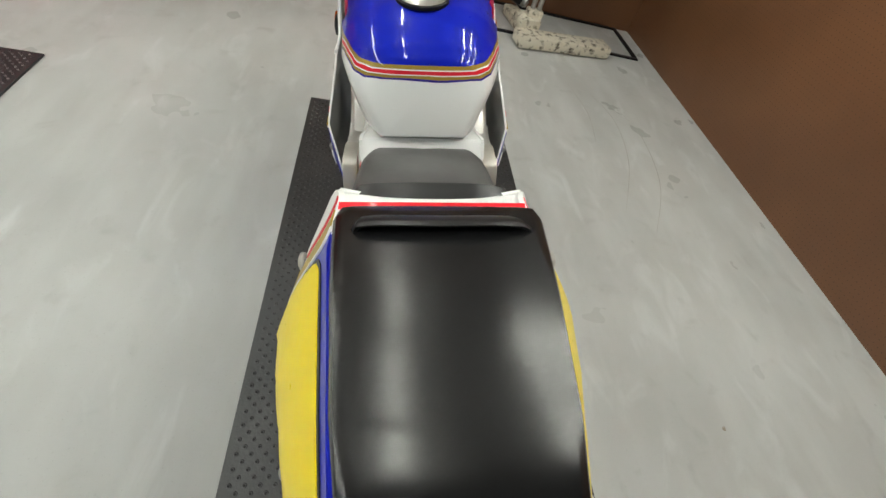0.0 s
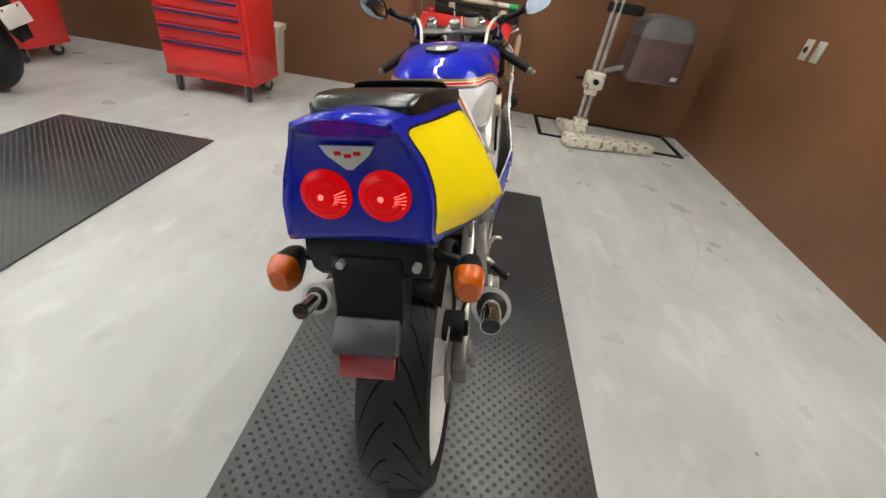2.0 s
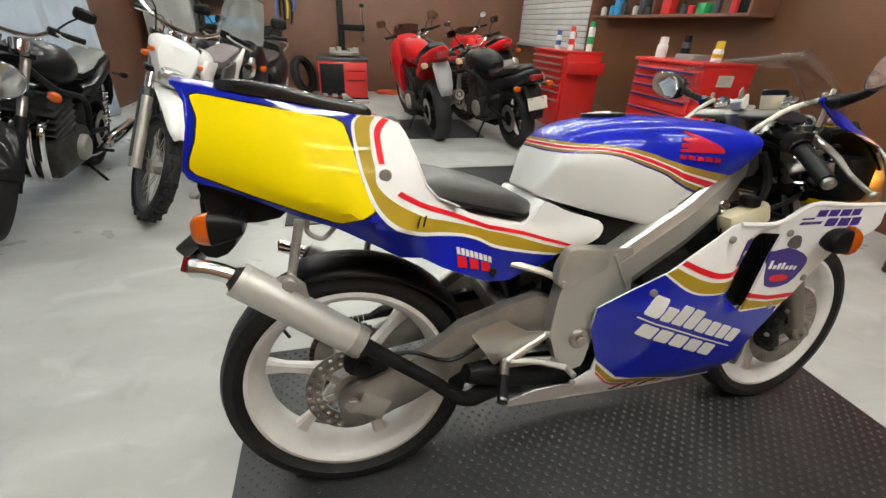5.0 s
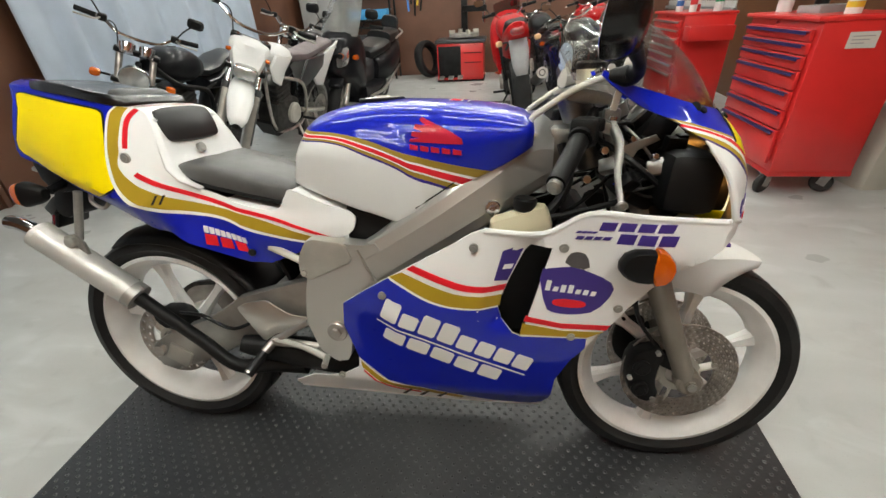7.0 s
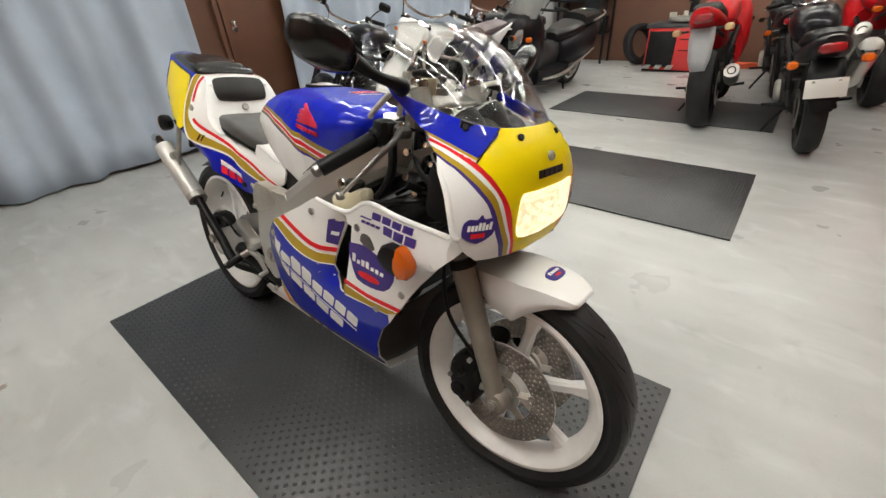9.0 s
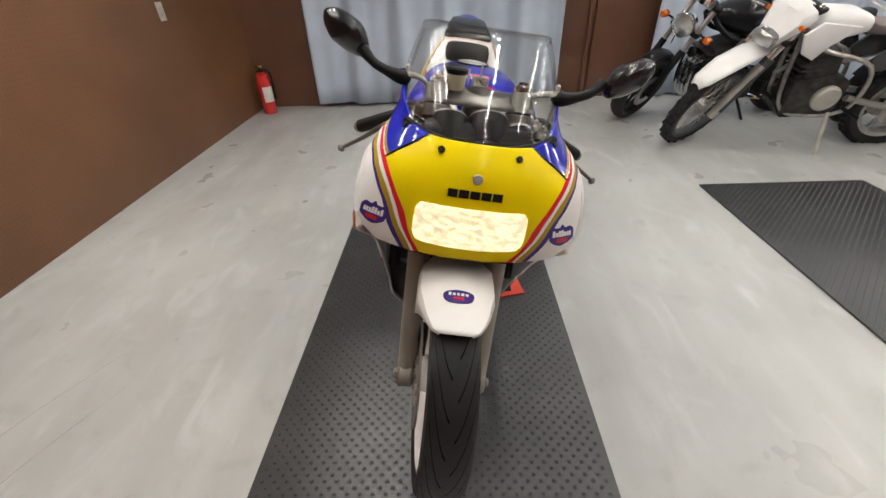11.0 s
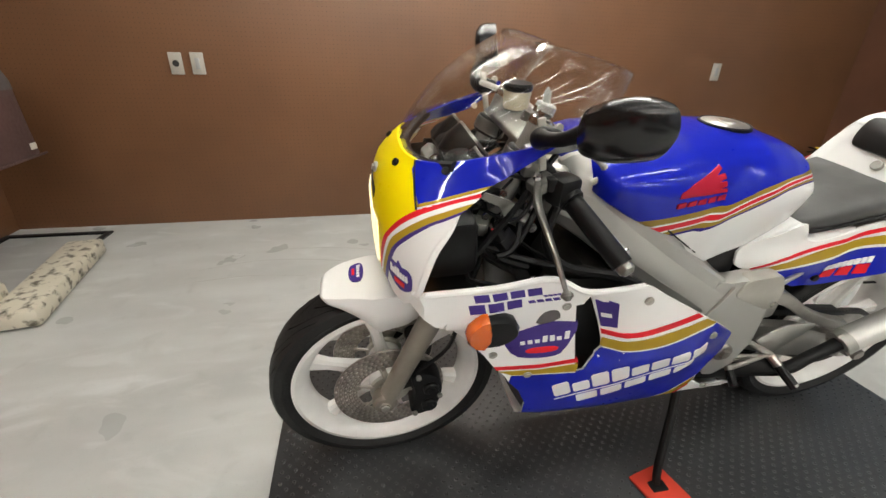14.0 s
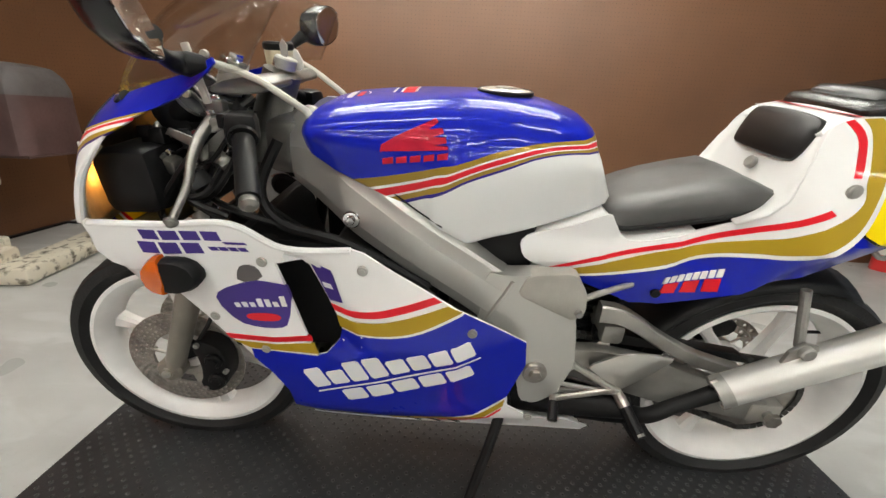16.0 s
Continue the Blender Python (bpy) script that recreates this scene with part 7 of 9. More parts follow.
part("fork_brace", box((fork_x(0.66), 0, 0.66), (0.03, 0.18, 0.012), 0.004, (0, 22, 0)), MATT, bike)

# connectors, relays and looms inside the cowl
rng = random.Random(11)
for s in (-1, 1):
    for x, y, z, a in ((0.47, 0.12, 0.835, 20), (0.50, 0.15, 0.80, -15), (0.45, 0.16, 0.775, 40), (0.53, 0.13, 0.84, 10), (0.42, 0.13, 0.80, -30), (0.55, 0.16, 0.76, 5)):
        part("connector", join(box((x, y * s, z), (0.036, 0.024, 0.028), 0.004, (a, a * 0.6, a)), box((x + 0.012, y * s + 0.004, z + 0.008), (0.020, 0.018, 0.020), 0.003, (a, 0, a))), PLASTIC if a > 5 else (STEELPIPE if a > 0 else CLAMP), bike)
    for k in range(7):
        p = Vector((rng.uniform(0.36, 0.42), s * rng.uniform(0.05, 0.12), rng.uniform(0.86, 0.91)))
        q = Vector((rng.uniform(0.46, 0.56), s * rng.uniform(0.08, 0.18), rng.uniform(0.72, 0.84)))
        m = (p + q) / 2 + Vector((0, s * rng.uniform(0.01, 0.05), rng.uniform(-0.06, 0.02)))
        part("wiring_loom", tube([p, m, q, q + Vector((-0.06, 0, rng.uniform(-0.06, -0.02)))], rng.choice((0.003, 0.004, 0.006)), 6), CLAMP if k == 3 else PLASTIC, bike)
    part("headlamp_bulb_cover", join(lathe([(0.0005, -0.02), (0.034, -0.018), (0.040, 0.0), (0.044, 0.02), (0.0005, 0.02)], (0.505, 0.055 * s, 0.755), (1, 0, 0), 24), tube([(0.49, 0.055 * s, 0.755), (0.465, 0.06 * s, 0.77), (0.45, 0.08 * s, 0.80)], 0.006, 6)), PLASTIC, bike)
    for x, y, z, r in ((0.455, 0.135, 0.850, 0.007), (0.490, 0.160, 0.822, 0.006), (0.440, 0.150, 0.752, 0.008), (0.520, 0.175, 0.795, 0.006), (0.405, 0.140, 0.830, 0.008), (0.382, 0.118, 0.770, 0.009)):
        part("cowl_screw", disk((x, y * s, z), (0.2, s, 0.3), r, 0.010, 10, 0.001), CHROME, bike)
    part("hose_clip", tube([(0.455, 0.118 * s, 0.800), (0.470, 0.142 * s, 0.792), (0.452, 0.150 * s, 0.770), (0.432, 0.132 * s, 0.764)], 0.004, 6), CHROME, bike, "bright spring clip")
    part("cowl_bracket", plate([(0.430, 0.838), (0.490, 0.860), (0.498, 0.850), (0.462, 0.832), (0.448, 0.806), (0.436, 0.812)], 0.146 * s, 0.150 * s, 0.001), CLAMP, bike, "bent steel cowl bracket")
    part("clip_on_bolt", disk((fork_x(0.905), 0.128 * s, 0.905), (0, 1, 0), 0.008, 0.014, 10, 0.002), CHROME, bike)
    part("stay_plate", join(box((0.415, 0.165 * s, 0.945), (0.012, 0.006, 0.085), 0.002, (0, 12, 0)), *[disk((0.415 - 0.02 * q, 0.169 * s, 0.945 + 0.028 * q), (0, 1, 0), 0.006, 0.006, 10) for q in (-1, 0, 1)]), CAST, bike, "drilled grey stay plate")

# light of the headlamp: the beam on the wall ahead and the bulb's stray light in the cowl
beam = bpy.data.lights.new("headlamp_beam", "SPOT")
beam.energy, beam.color, beam.spot_size, beam.spot_blend, beam.shadow_soft_size = 28, (1.0, 0.60, 0.26), radians(70), 0.8, 0.05
bo = new("headlamp_beam", beam)
bo.matrix_world = bike.matrix_world @ look((0.70, 0, 0.745), (2.5, 0.0, 0.70))
for s in (-1, 1):
    stray = bpy.data.lights.new("bulb_stray", "POINT")
    stray.energy, stray.color, stray.shadow_soft_size = 0.15, (1.0, 0.42, 0.08), 0.01
    so = new("bulb_stray", stray)
    so.matrix_world = bike.matrix_world @ Matrix.Translation((0.628, 0.150 * s, 0.772))

# ---- things round the room ----
CHEST_PULL = material("violet_blue_pull", (0.045, 0.035, 0.16), 0.35, 0.3, vary=0.1)
DUSTY_BLACK = material("dusty_black_rubber", (0.030, 0.029, 0.028), 0.75, vary=0.4, scale=12, bump=0.3)
GREY_SEAT = material("worn_grey_seat", (0.16, 0.13, 0.135), 0.65, vary=0.25, scale=9, bump=0.3)
DARK_GREY = material("dark_grey_plastic", (0.045, 0.047, 0.050), 0.40, vary=0.2, scale=10)
PLATE_GREY = material("grey_panel", (0.30, 0.30, 0.31), 0.4, vary=0.1)
HEAD_GLASS = material("headlight_glass", (0.55, 0.56, 0.55), 0.12, 0.7, vary=0.2, scale=20, coat=1.0)
YELLOW_TAG = material("yellow_tag", (0.70, 0.50, 0.03), 0.5)
BLUE_STRAP = material("blue_strap", (0.05, 0.16, 0.45), 0.7)
SHUTTER = material("white_shutter", (0.62, 0.62, 0.60), 0.5, vary=0.1)
WOOD = material("brown_shelf_board", (0.16, 0.07, 0.04), 0.5, vary=0.3, scale=5)
PALE_AMBER = material("pale_amber_lens", (0.60, 0.38, 0.20), 0.3, coat=0.6)
SPRAY_WHITE = material("white_can", (0.72, 0.72, 0.70), 0.35, vary=0.08)
SPRAY_RED = material("red_can", (0.55, 0.03, 0.03), 0.35)
SMOKE = pane("smoked_acrylic", (0.30, 0.31, 0.32))
MILKY = material("scuffed_grey_acrylic", (0.20, 0.20, 0.19), 0.25, vary=0.2, scale=6)
MILKY.node_tree.nodes["Principled BSDF"].inputs["Alpha"].default_value = 0.72
GROUND_Z = FLOOR_Z


def body(rows, k=16, power=2.5, y=0.0):
    """A rounded body through sections (x, half width, low z, high z)."""
    rings = []
    for x, w, z0, z1 in rows:
        ring = []
        for i in range(k):
            a = 2 * math.pi * i / k
            c, s = math.cos(a), math.sin(a)
            ring.append((x, y + w * math.copysign(abs(c) ** (2 / power), c), (z0 + z1) / 2 + (z1 - z0) / 2 * math.copysign(abs(s) ** (2 / power), s)))
        rings.append(ring)
    return loft(rings)


def moved(bm, m):
    bmesh.ops.transform(bm, matrix=m, verts=bm.verts[:])
    return bm


def add_wheel(ob, c, R, w, rim_r, spokes, rim_mat, turn=None, disc=True, wire=False, name="wheel"):
    m = turn or Matrix()
    whl = part(name, moved(lathe([(rim_r - 0.022, -w * 0.36), (rim_r - 0.006, -w * 0.40), (rim_r + 0.008, -w * 0.40), (rim_r, -w * 0.30), (rim_r - 0.012, 0), (rim_r, w * 0.30), (rim_r + 0.008, w * 0.40), (rim_r - 0.006, w * 0.40), (rim_r - 0.022, w * 0.36), (rim_r - 0.030, 0)], c, (0, 1, 0), 40), m), rim_mat, ob)
    prof = [(rim_r, -w * 0.38), (rim_r + (R - rim_r) * 0.35, -w * 0.50), (rim_r + (R - rim_r) * 0.70, -w * 0.47), (R - 0.010, -w * 0.32), (R - 0.002, -w * 0.14), (R, 0), (R - 0.002, w * 0.14), (R - 0.010, w * 0.32), (rim_r + (R - rim_r) * 0.70, w * 0.47), (rim_r + (R - rim_r) * 0.35, w * 0.50), (rim_r, w * 0.38)]
    part("tyre", moved(lathe(prof, c, (0, 1, 0), 48), m), RUBBER, whl, "black rubber tyre")
    hub = disk(c, (0, 1, 0), 0.042, w * 0.9, 20, 0.006)
    for k in range(spokes):
        a = 2 * math.pi * k / spokes + 0.3
        d = Vector((math.cos(a), 0, math.sin(a)))
        off = Vector((0, (0.3 if k % 2 else -0.3) * w, 0)) if wire else Vector((0, 0, 0))
        tang = Vector((-d.z, 0, d.x)) * (0.03 if wire and k % 4 < 2 else (-0.03 if wire else 0))
        hub = join(hub, tube([Vector(c) + d * 0.03 + off, Vector(c) + d * (rim_r - 0.018) + tang], 0.0022 if wire else 0.013, 5 if wire else 8, 1))
    part("spokes", moved(hub, m), STEELPIPE if wire else rim_mat, whl)
    if disc:
        for s in (-1, 1):
            part("brake_disc", moved(lathe([(0.075, -0.002), (0.135, -0.002), (0.135, 0.002), (0.075, 0.002)], (c[0], s * w * 0.62, c[2]), (0, 1, 0), 32), m), STEEL, whl)
    return whl


def knobbly(ob, c, R, w, n, turn):
    bm = bmesh.new()
    for k in range(n):
        a = 2 * math.pi * k / n
        for y in ((-0.30, 0.0, 0.30) if k % 2 else (-0.16, 0.16)):
            bm = join(bm, box((c[0] + (R + 0.002) * math.cos(a), y * w, c[2] + (R + 0.002) * math.sin(a)), (0.014, w * 0.20, 0.026), 0, (0, -math.degrees(a), 0)))
    tagged(part("knobbly_tread", moved(bm, turn), RUBBER, ob), kind="stuff")


def steering(wb, R, rake, angle):
    axis = Vector((-math.tan(radians(rake)), 0, 1)).normalized()
    c = Vector((wb, 0, R))
    return Matrix.Translation(c) @ Matrix.Rotation(radians(angle), 4, axis) @ Matrix.Translation(-c)


def round_mirror(ob, p, s, turn, w=0.055, h=0.035):
    mr = part("mirror", moved(tube([p, (p[0] + 0.02, p[1] + 0.05 * s, p[2] + 0.09), (p[0] + 0.01, p[1] + 0.10 * s, p[2] + 0.145)], 0.005, 8), turn), MATT, ob, "rear-view mirror on a stalk")
    c = Vector((p[0] + 0.01, p[1] + 0.12 * s, p[2] + 0.165))
    out = rounded([(-w, -h * 0.8), (-w, h * 0.8), (-w * 0.5, h), (w * 0.8, h), (w, 0), (w * 0.8, -h), (-w * 0.5, -h)], 2)
    part("mirror_shell", moved(loft([[(c.x + dx, c.y + q.x * f * s, c.z + q.y * f) for q in out] for dx, f in ((-0.008, 1), (0.006, 0.97), (0.022, 0.6))]), turn), PLASTIC, mr)
    part("mirror_glass", moved(loft([[(c.x - dx, c.y + q.x * 0.92 * s, c.z + q.y * 0.92) for q in out] for dx in (0.009, 0.0075)]), turn), MIRROR, mr)


def indicator(ob, c, s, lens, m=None, stalk=0.06, name="indicator"):
    m = m or Matrix()
    st = part(name, moved(join(tube([(c[0], c[1] - stalk * s, c[2]), c], 0.008, 8, 1), body([(c[0] - 0.030, 0.02, c[2] - 0.018, c[2] + 0.018), (c[0] - 0.02, 0.030, c[2] - 0.024, c[2] + 0.024), (c[0] + 0.01, 0.030, c[2] - 0.024, c[2] + 0.024), (c[0] + 0.02, 0.018, c[2] - 0.015, c[2] + 0.015)], 12, 2.5, c[1] + 0.02 * s)), m), PLASTIC, ob)
    part("indicator_lens", moved(body([(c[0] - 0.042, 0.018, c[2] - 0.014, c[2] + 0.014), (c[0] - 0.032, 0.029, c[2] - 0.023, c[2] + 0.023), (c[0] - 0.004, 0.0315, c[2] - 0.0255, c[2] + 0.0255)], 12, 2.5, c[1] + 0.02 * s), m), lens, st)


def handlebar(ob, x, z, w, turn, rise=0.06, sweep=0.06, grips=MATT):
    hb = part("handlebar", moved(tube([(x - sweep, -w, z), (x - sweep * 0.4, -w * 0.6, z - 0.005), (x + 0.02, -0.10, z - rise), (x + 0.02, 0.10, z - rise), (x - sweep * 0.4, w * 0.6, z - 0.005), (x - sweep, w, z)], 0.011, 8), turn), CHROME, ob)
    for s in (-1, 1):
        part("grip", moved(tube([(x - sweep * 0.6, s * w * 0.70, z - 0.002), (x - sweep * 1.08, s * (w + 0.01), z)], 0.017, 10, 1), turn), grips, hb, "black rubber grip")
        part("brake_lever" if s < 0 else "clutch_lever", moved(tube([(x - sweep * 0.3, s * w * 0.62, z), (x + 0.045, s * w * 0.72, z - 0.008), (x + 0.02, s * w * 1.02, z - 0.015)], 0.006, 6), turn), ALLOY, hb)
        part("switch_box", moved(box((x - sweep * 0.4, s * w * 0.60, z), (0.045, 0.05, 0.045), 0.008), turn), PLASTIC, hb)
    part("brake_hose", moved(tube([(x, -w * 0.5, z), (x + 0.09, -w * 0.35, z - 0.02), (x + 0.10, -0.10, z - 0.22), (x + 0.14, -0.07, z - 0.5)], 0.0045, 6), turn), PLASTIC, hb)
    return hb


def fork(ob, wb, R, rake, gap, top, turn, mat=CAST, upper=CHROME, r=0.024):
    t = math.tan(radians(rake))
    for s in (-1, 1):
        lg = part("fork_leg", moved(tube([(wb, s * gap, R - 0.03), (wb - t * 0.34, s * gap, R + 0.34)], [r * 1.2, r * 1.15], 12, 1), turn), mat, ob)
        part("fork_tube", moved(tube([(wb - t * 0.33, s * gap, R + 0.33), (wb - t * (top - R), s * gap, top)], r * 0.86, 12, 1), turn), upper, lg)
    for z in (top - 0.02, top - 0.20):
        part("fork_yoke", moved(box((wb - t * (z - R), 0, z), (0.07, gap * 2 + 0.07, 0.03), 0.008), turn), MATT, ob)


def engine(ob, x0, x1, z0, z1, w=0.15, mat=ENGINE, fins=6):
    eng = part("engine", join(box(((x0 + x1) / 2, 0, z0 + 0.12), (x1 - x0, w * 2, 0.24), 0.035), box((x0 + (x1 - x0) * 0.62, 0, (z0 + z1) / 2 + 0.09), ((x1 - x0) * 0.55, w * 1.7, z1 - z0 - 0.18), 0.015, (0, 12, 0))), mat, ob, "finned engine block")
    for k in range(fins):
        z = z0 + 0.26 + (z1 - z0 - 0.30) * k / max(fins - 1, 1)
        part("cooling_fin", box((x0 + (x1 - x0) * 0.64 + (z - z0) * 0.1, 0, z), ((x1 - x0) * 0.62, w * 1.9, 0.008), 0.002, (0, 12, 0)), mat, eng)
    for s in (-1, 1):
        part("crankcase_cover", disk((x0 + (x1 - x0) * 0.35, s * (w + 0.012), z0 + 0.13), (0, 1, 0), 0.085, 0.05, 24, 0.014), CAST, eng)
        part("footpeg", tube([(x0 - 0.02, s * 0.12, z0 + 0.06), (x0 - 0.02, s * 0.27, z0 + 0.07)], 0.012, 8, 1), MATT, ob)


def road_bike(label, rear, front, spec):
    d = Vector(front) - Vector(rear)
    wb = d.length
    g = lambda k, v=None: spec.get(k, v)
    ob = thing("motorcycle", label, "motorcycle", pose(*rear, GROUND_Z, -g("lean", 9), 0, math.degrees(math.atan2(d.y, d.x))), "parked motorcycles")
    Rf, Rr = g("rf", 0.30), g("rr", 0.31)
    turn = steering(wb, Rf, 25, g("steer", 15))
    rim = g("rim", MATT)
    add_wheel(ob, (0, 0, Rr), Rr, g("rear_w", 0.15), Rr - 0.085, 5, rim, name="rear_wheel")
    add_wheel(ob, (wb, 0, Rf), Rf, 0.115, Rf - 0.075, 5, rim, turn, name="front_wheel")
    t = math.tan(radians(25))
    top = g("bar", 1.08)
    fork(ob, wb, Rf, 25, 0.095, top - 0.12, turn, g("fork", CAST), g("upper", CHROME))
    part("front_mudguard", moved(loft([[(wb + (Rf + 0.03 - 0.02 * f * f) * math.cos(a), f * 0.065, Rf + (Rf + 0.03 - 0.02 * f * f) * math.sin(a)) for f in np.linspace(-1, 1, 7)] for a in np.linspace(0.5, 2.6, 12)], False, False), turn), g("guard", g("paint")), ob).modifiers.new("shell", "SOLIDIFY").thickness = 0.004
    paint_mat = g("paint")
    sh = g("seat", 0.80)
    # frame, swing arm, engine
    for s in (-1, 1):
        part("frame_rail", tube([(wb - 0.36, s * 0.05, 0.86), (wb - 0.52, s * 0.13, 0.72), (0.42, s * 0.13, 0.60), (0.34, s * 0.12, 0.36)], 0.020, 8), MATT, ob)
        part("subframe_rail", tube([(0.44, s * 0.12, 0.62), (0.1, s * 0.10, sh - 0.10), (-0.25, s * 0.08, sh - 0.02)], 0.013, 8), MATT, ob)
        part("swing_arm", tube([(0, s * 0.115, Rr), (0.25, s * 0.12, 0.35), (0.44, s * 0.10, 0.38)], 0.026, 8, 3, 0.7), g("arm", MATT), ob)
        if g("twin_shock"):
            part("shock_absorber", join(tube([(0.03, s * 0.14, Rr + 0.04), (0.10, s * 0.14, sh - 0.10)], 0.012, 8, 1), tube([(0.03 + 0.07 * k / 40 + 0.026 * math.cos(k * 1.2), s * 0.14 + 0.026 * math.sin(k * 1.2), Rr + 0.07 + (sh - Rr - 0.22) * k / 40) for k in range(41)], 0.005, 5, 1)), CHROME, ob)
    engine(ob, 0.42, wb - 0.42, 0.20, 0.66, 0.15, g("engine", ENGINE), 5)
    for y in (-0.09, -0.03, 0.03, 0.09):
        part("exhaust_pipe", tube([(wb - 0.46, y, 0.56), (wb - 0.36, y, 0.50), (wb - 0.37, y, 0.28), (wb - 0.50, y * 0.8, 0.17), (0.40, y * 0.5 - 0.02, 0.16)], 0.018, 8), g("pipe", MATT), ob)
    part("radiator" if g("fairing") else "horn", moved(box((wb - 0.33, 0, 0.50), (0.03, 0.26, 0.22), 0.006) if not g("twin_shock") else disk((wb - 0.30, 0.06, 0.60), (1, 0, 0), 0.04, 0.03, 20, 0.006), Matrix()), MATT, ob)
    part("fuel_tank", body([(0.38, 0.07, sh - 0.03, sh + 0.06), (0.42, 0.11, sh - 0.06, sh + 0.11), (0.55, 0.145, sh - 0.08, sh + 0.17), (0.72, 0.155, sh - 0.06, sh + 0.19), (wb - 0.50, 0.13, sh - 0.02, sh + 0.17), (wb - 0.40, 0.07, sh + 0.04, sh + 0.12)], 20, 2.4), paint_mat, ob, g("tank_label", ""))
    part("tank_cap", disk((0.66, 0, sh + 0.19), (0.05, 0, 1), 0.035, 0.012, 20, 0.003), CHROME, ob)
    part("seat", body([(-0.24, 0.07, sh + g("kick", 0.02), sh + 0.05 + g("kick", 0.02)), (-0.20, 0.10, sh + g("kick", 0.02) - 0.01, sh + 0.075 + g("kick", 0.02)), (0.02, 0.115, sh - 0.03 + g("kick", 0.02) * 0.5, sh + 0.06 + g("kick", 0.02) * 0.6), (0.16, 0.12, sh - 0.05, sh + 0.02), (0.32, 0.11, sh - 0.07, sh), (0.42, 0.08, sh - 0.06, sh + 0.02)], 16, 3), VINYL, ob, "black vinyl dual seat")
    tz = sh + g("kick", 0.02)
    tail = part("tail_cowl", body([(-0.40, 0.045, tz - 0.02, tz + 0.05), (-0.37, 0.075, tz - 0.06, tz + 0.055), (-0.24, 0.110, tz - 0.11, tz + 0.03), (-0.02, 0.130, tz - 0.16, tz - 0.02), (0.18, 0.13, sh - 0.20, sh - 0.06), (0.34, 0.11, sh - 0.18, sh - 0.08)], 16, 2.6), paint_mat, ob)
    part("tail_lamp", body([(-0.425, 0.03, tz - 0.035, tz + 0.0), (-0.415, 0.06, tz - 0.045, tz + 0.012), (-0.37, 0.068, tz - 0.055, tz + 0.02)], 14, 3), RED_LENS, tail, "red tail lamp")
    # rear guard and plate
    part("rear_mudguard", loft([[(x, f * w, z) for f in np.linspace(-1, 1, 5)] for x, w, z in ((-0.30, 0.08, tz - 0.09), (-0.36, 0.085, tz - 0.17), (-0.41, 0.075, tz - 0.30), (-0.43, 0.05, tz - 0.38))], False, False), g("rear_guard", PLASTIC), ob).modifiers.new("shell", "SOLIDIFY").thickness = 0.008
    if g("plate"):
        hp = part("plate_panel", box((-0.425, 0, tz - 0.24), (0.006, 0.20, 0.11), 0.002, (0, 14, 0)), g("plate"), ob, g("plate_label", ""))
        for y in (-0.06, 0.06):
            part("plate_bolt", disk((-0.418, y, tz - 0.20), (1, 0, 0.2), 0.008, 0.006, 10), CHROME, hp)
    for s in (-1, 1):
        indicator(ob, (-0.34, s * 0.15, tz - 0.10), s, g("lens", AMBER))
        indicator(ob, (wb - 0.20, s * 0.19, top - 0.30), s, g("lens", AMBER), turn @ Matrix.Translation((2 * (wb - 0.20), 0, 0)) @ Matrix.Diagonal((-1, 1, 1, 1)))
        round_mirror(ob, (wb - 0.44, s * 0.20, top - 0.02), s, turn)
    handlebar(ob, wb - 0.40, top, g("bar_w", 0.34), turn)
    # head
    if g("fairing"):
        f = part("fairing", body([(wb + 0.02, 0.05, 0.72, 0.86), (wb - 0.03, 0.12, 0.64, 0.92), (wb - 0.16, 0.19, 0.48, 1.00), (wb - 0.32, 0.23, 0.40, 1.02), (wb - 0.42, 0.23, 0.36, 0.96), (wb - 0.56, 0.19, 0.30, 0.80)], 20, 2.6), paint_mat, ob)
        part("screen", loft([[(wb - 0.10 - 0.20 * k - 0.10 * abs(u) ** 2, 0.15 * u, 0.96 + 0.16 * k - 0.02 * u * u) for u in np.linspace(-1, 1, 11)] for k in np.linspace(0, 1, 6)], False, False), SMOKE, f)
    else:
        hx, hz = wb - 0.14, top - 0.27
        hl = part("headlight", moved(lathe([(0.0005, -0.10), (0.05, -0.09), (0.078, -0.055), (0.088, -0.01), (0.092, 0.01), (0.088, 0.022), (0.080, 0.014), (0.0005, 0.012)], (hx, 0, hz), (1, 0, -0.05), 32), turn), g("head", CHROME), ob, "round chromed headlight")
        part("headlight_glass", moved(lathe([(0.0005, 0.034), (0.04, 0.030), (0.082, 0.018), (0.082, 0.013), (0.0005, 0.013)], (hx, 0, hz), (1, 0, -0.05), 32), turn), HEAD_GLASS, hl)
    for y in (-0.055, 0.055):
        gz = top - 0.09
        gg = part("gauge", moved(lathe([(0.0005, -0.05), (0.038, -0.045), (0.046, -0.01), (0.048, 0.012), (0.043, 0.014), (0.0005, 0.010)], (wb - 0.24, y, gz), (-0.5, 0, 0.85), 24), turn), CHROME, ob, "chrome-cased round gauge")
        part("gauge_face", moved(disk((wb - 0.246, y, gz + 0.0125), (-0.5, 0, 0.85), 0.040, 0.004, 24), turn), DARK, gg)
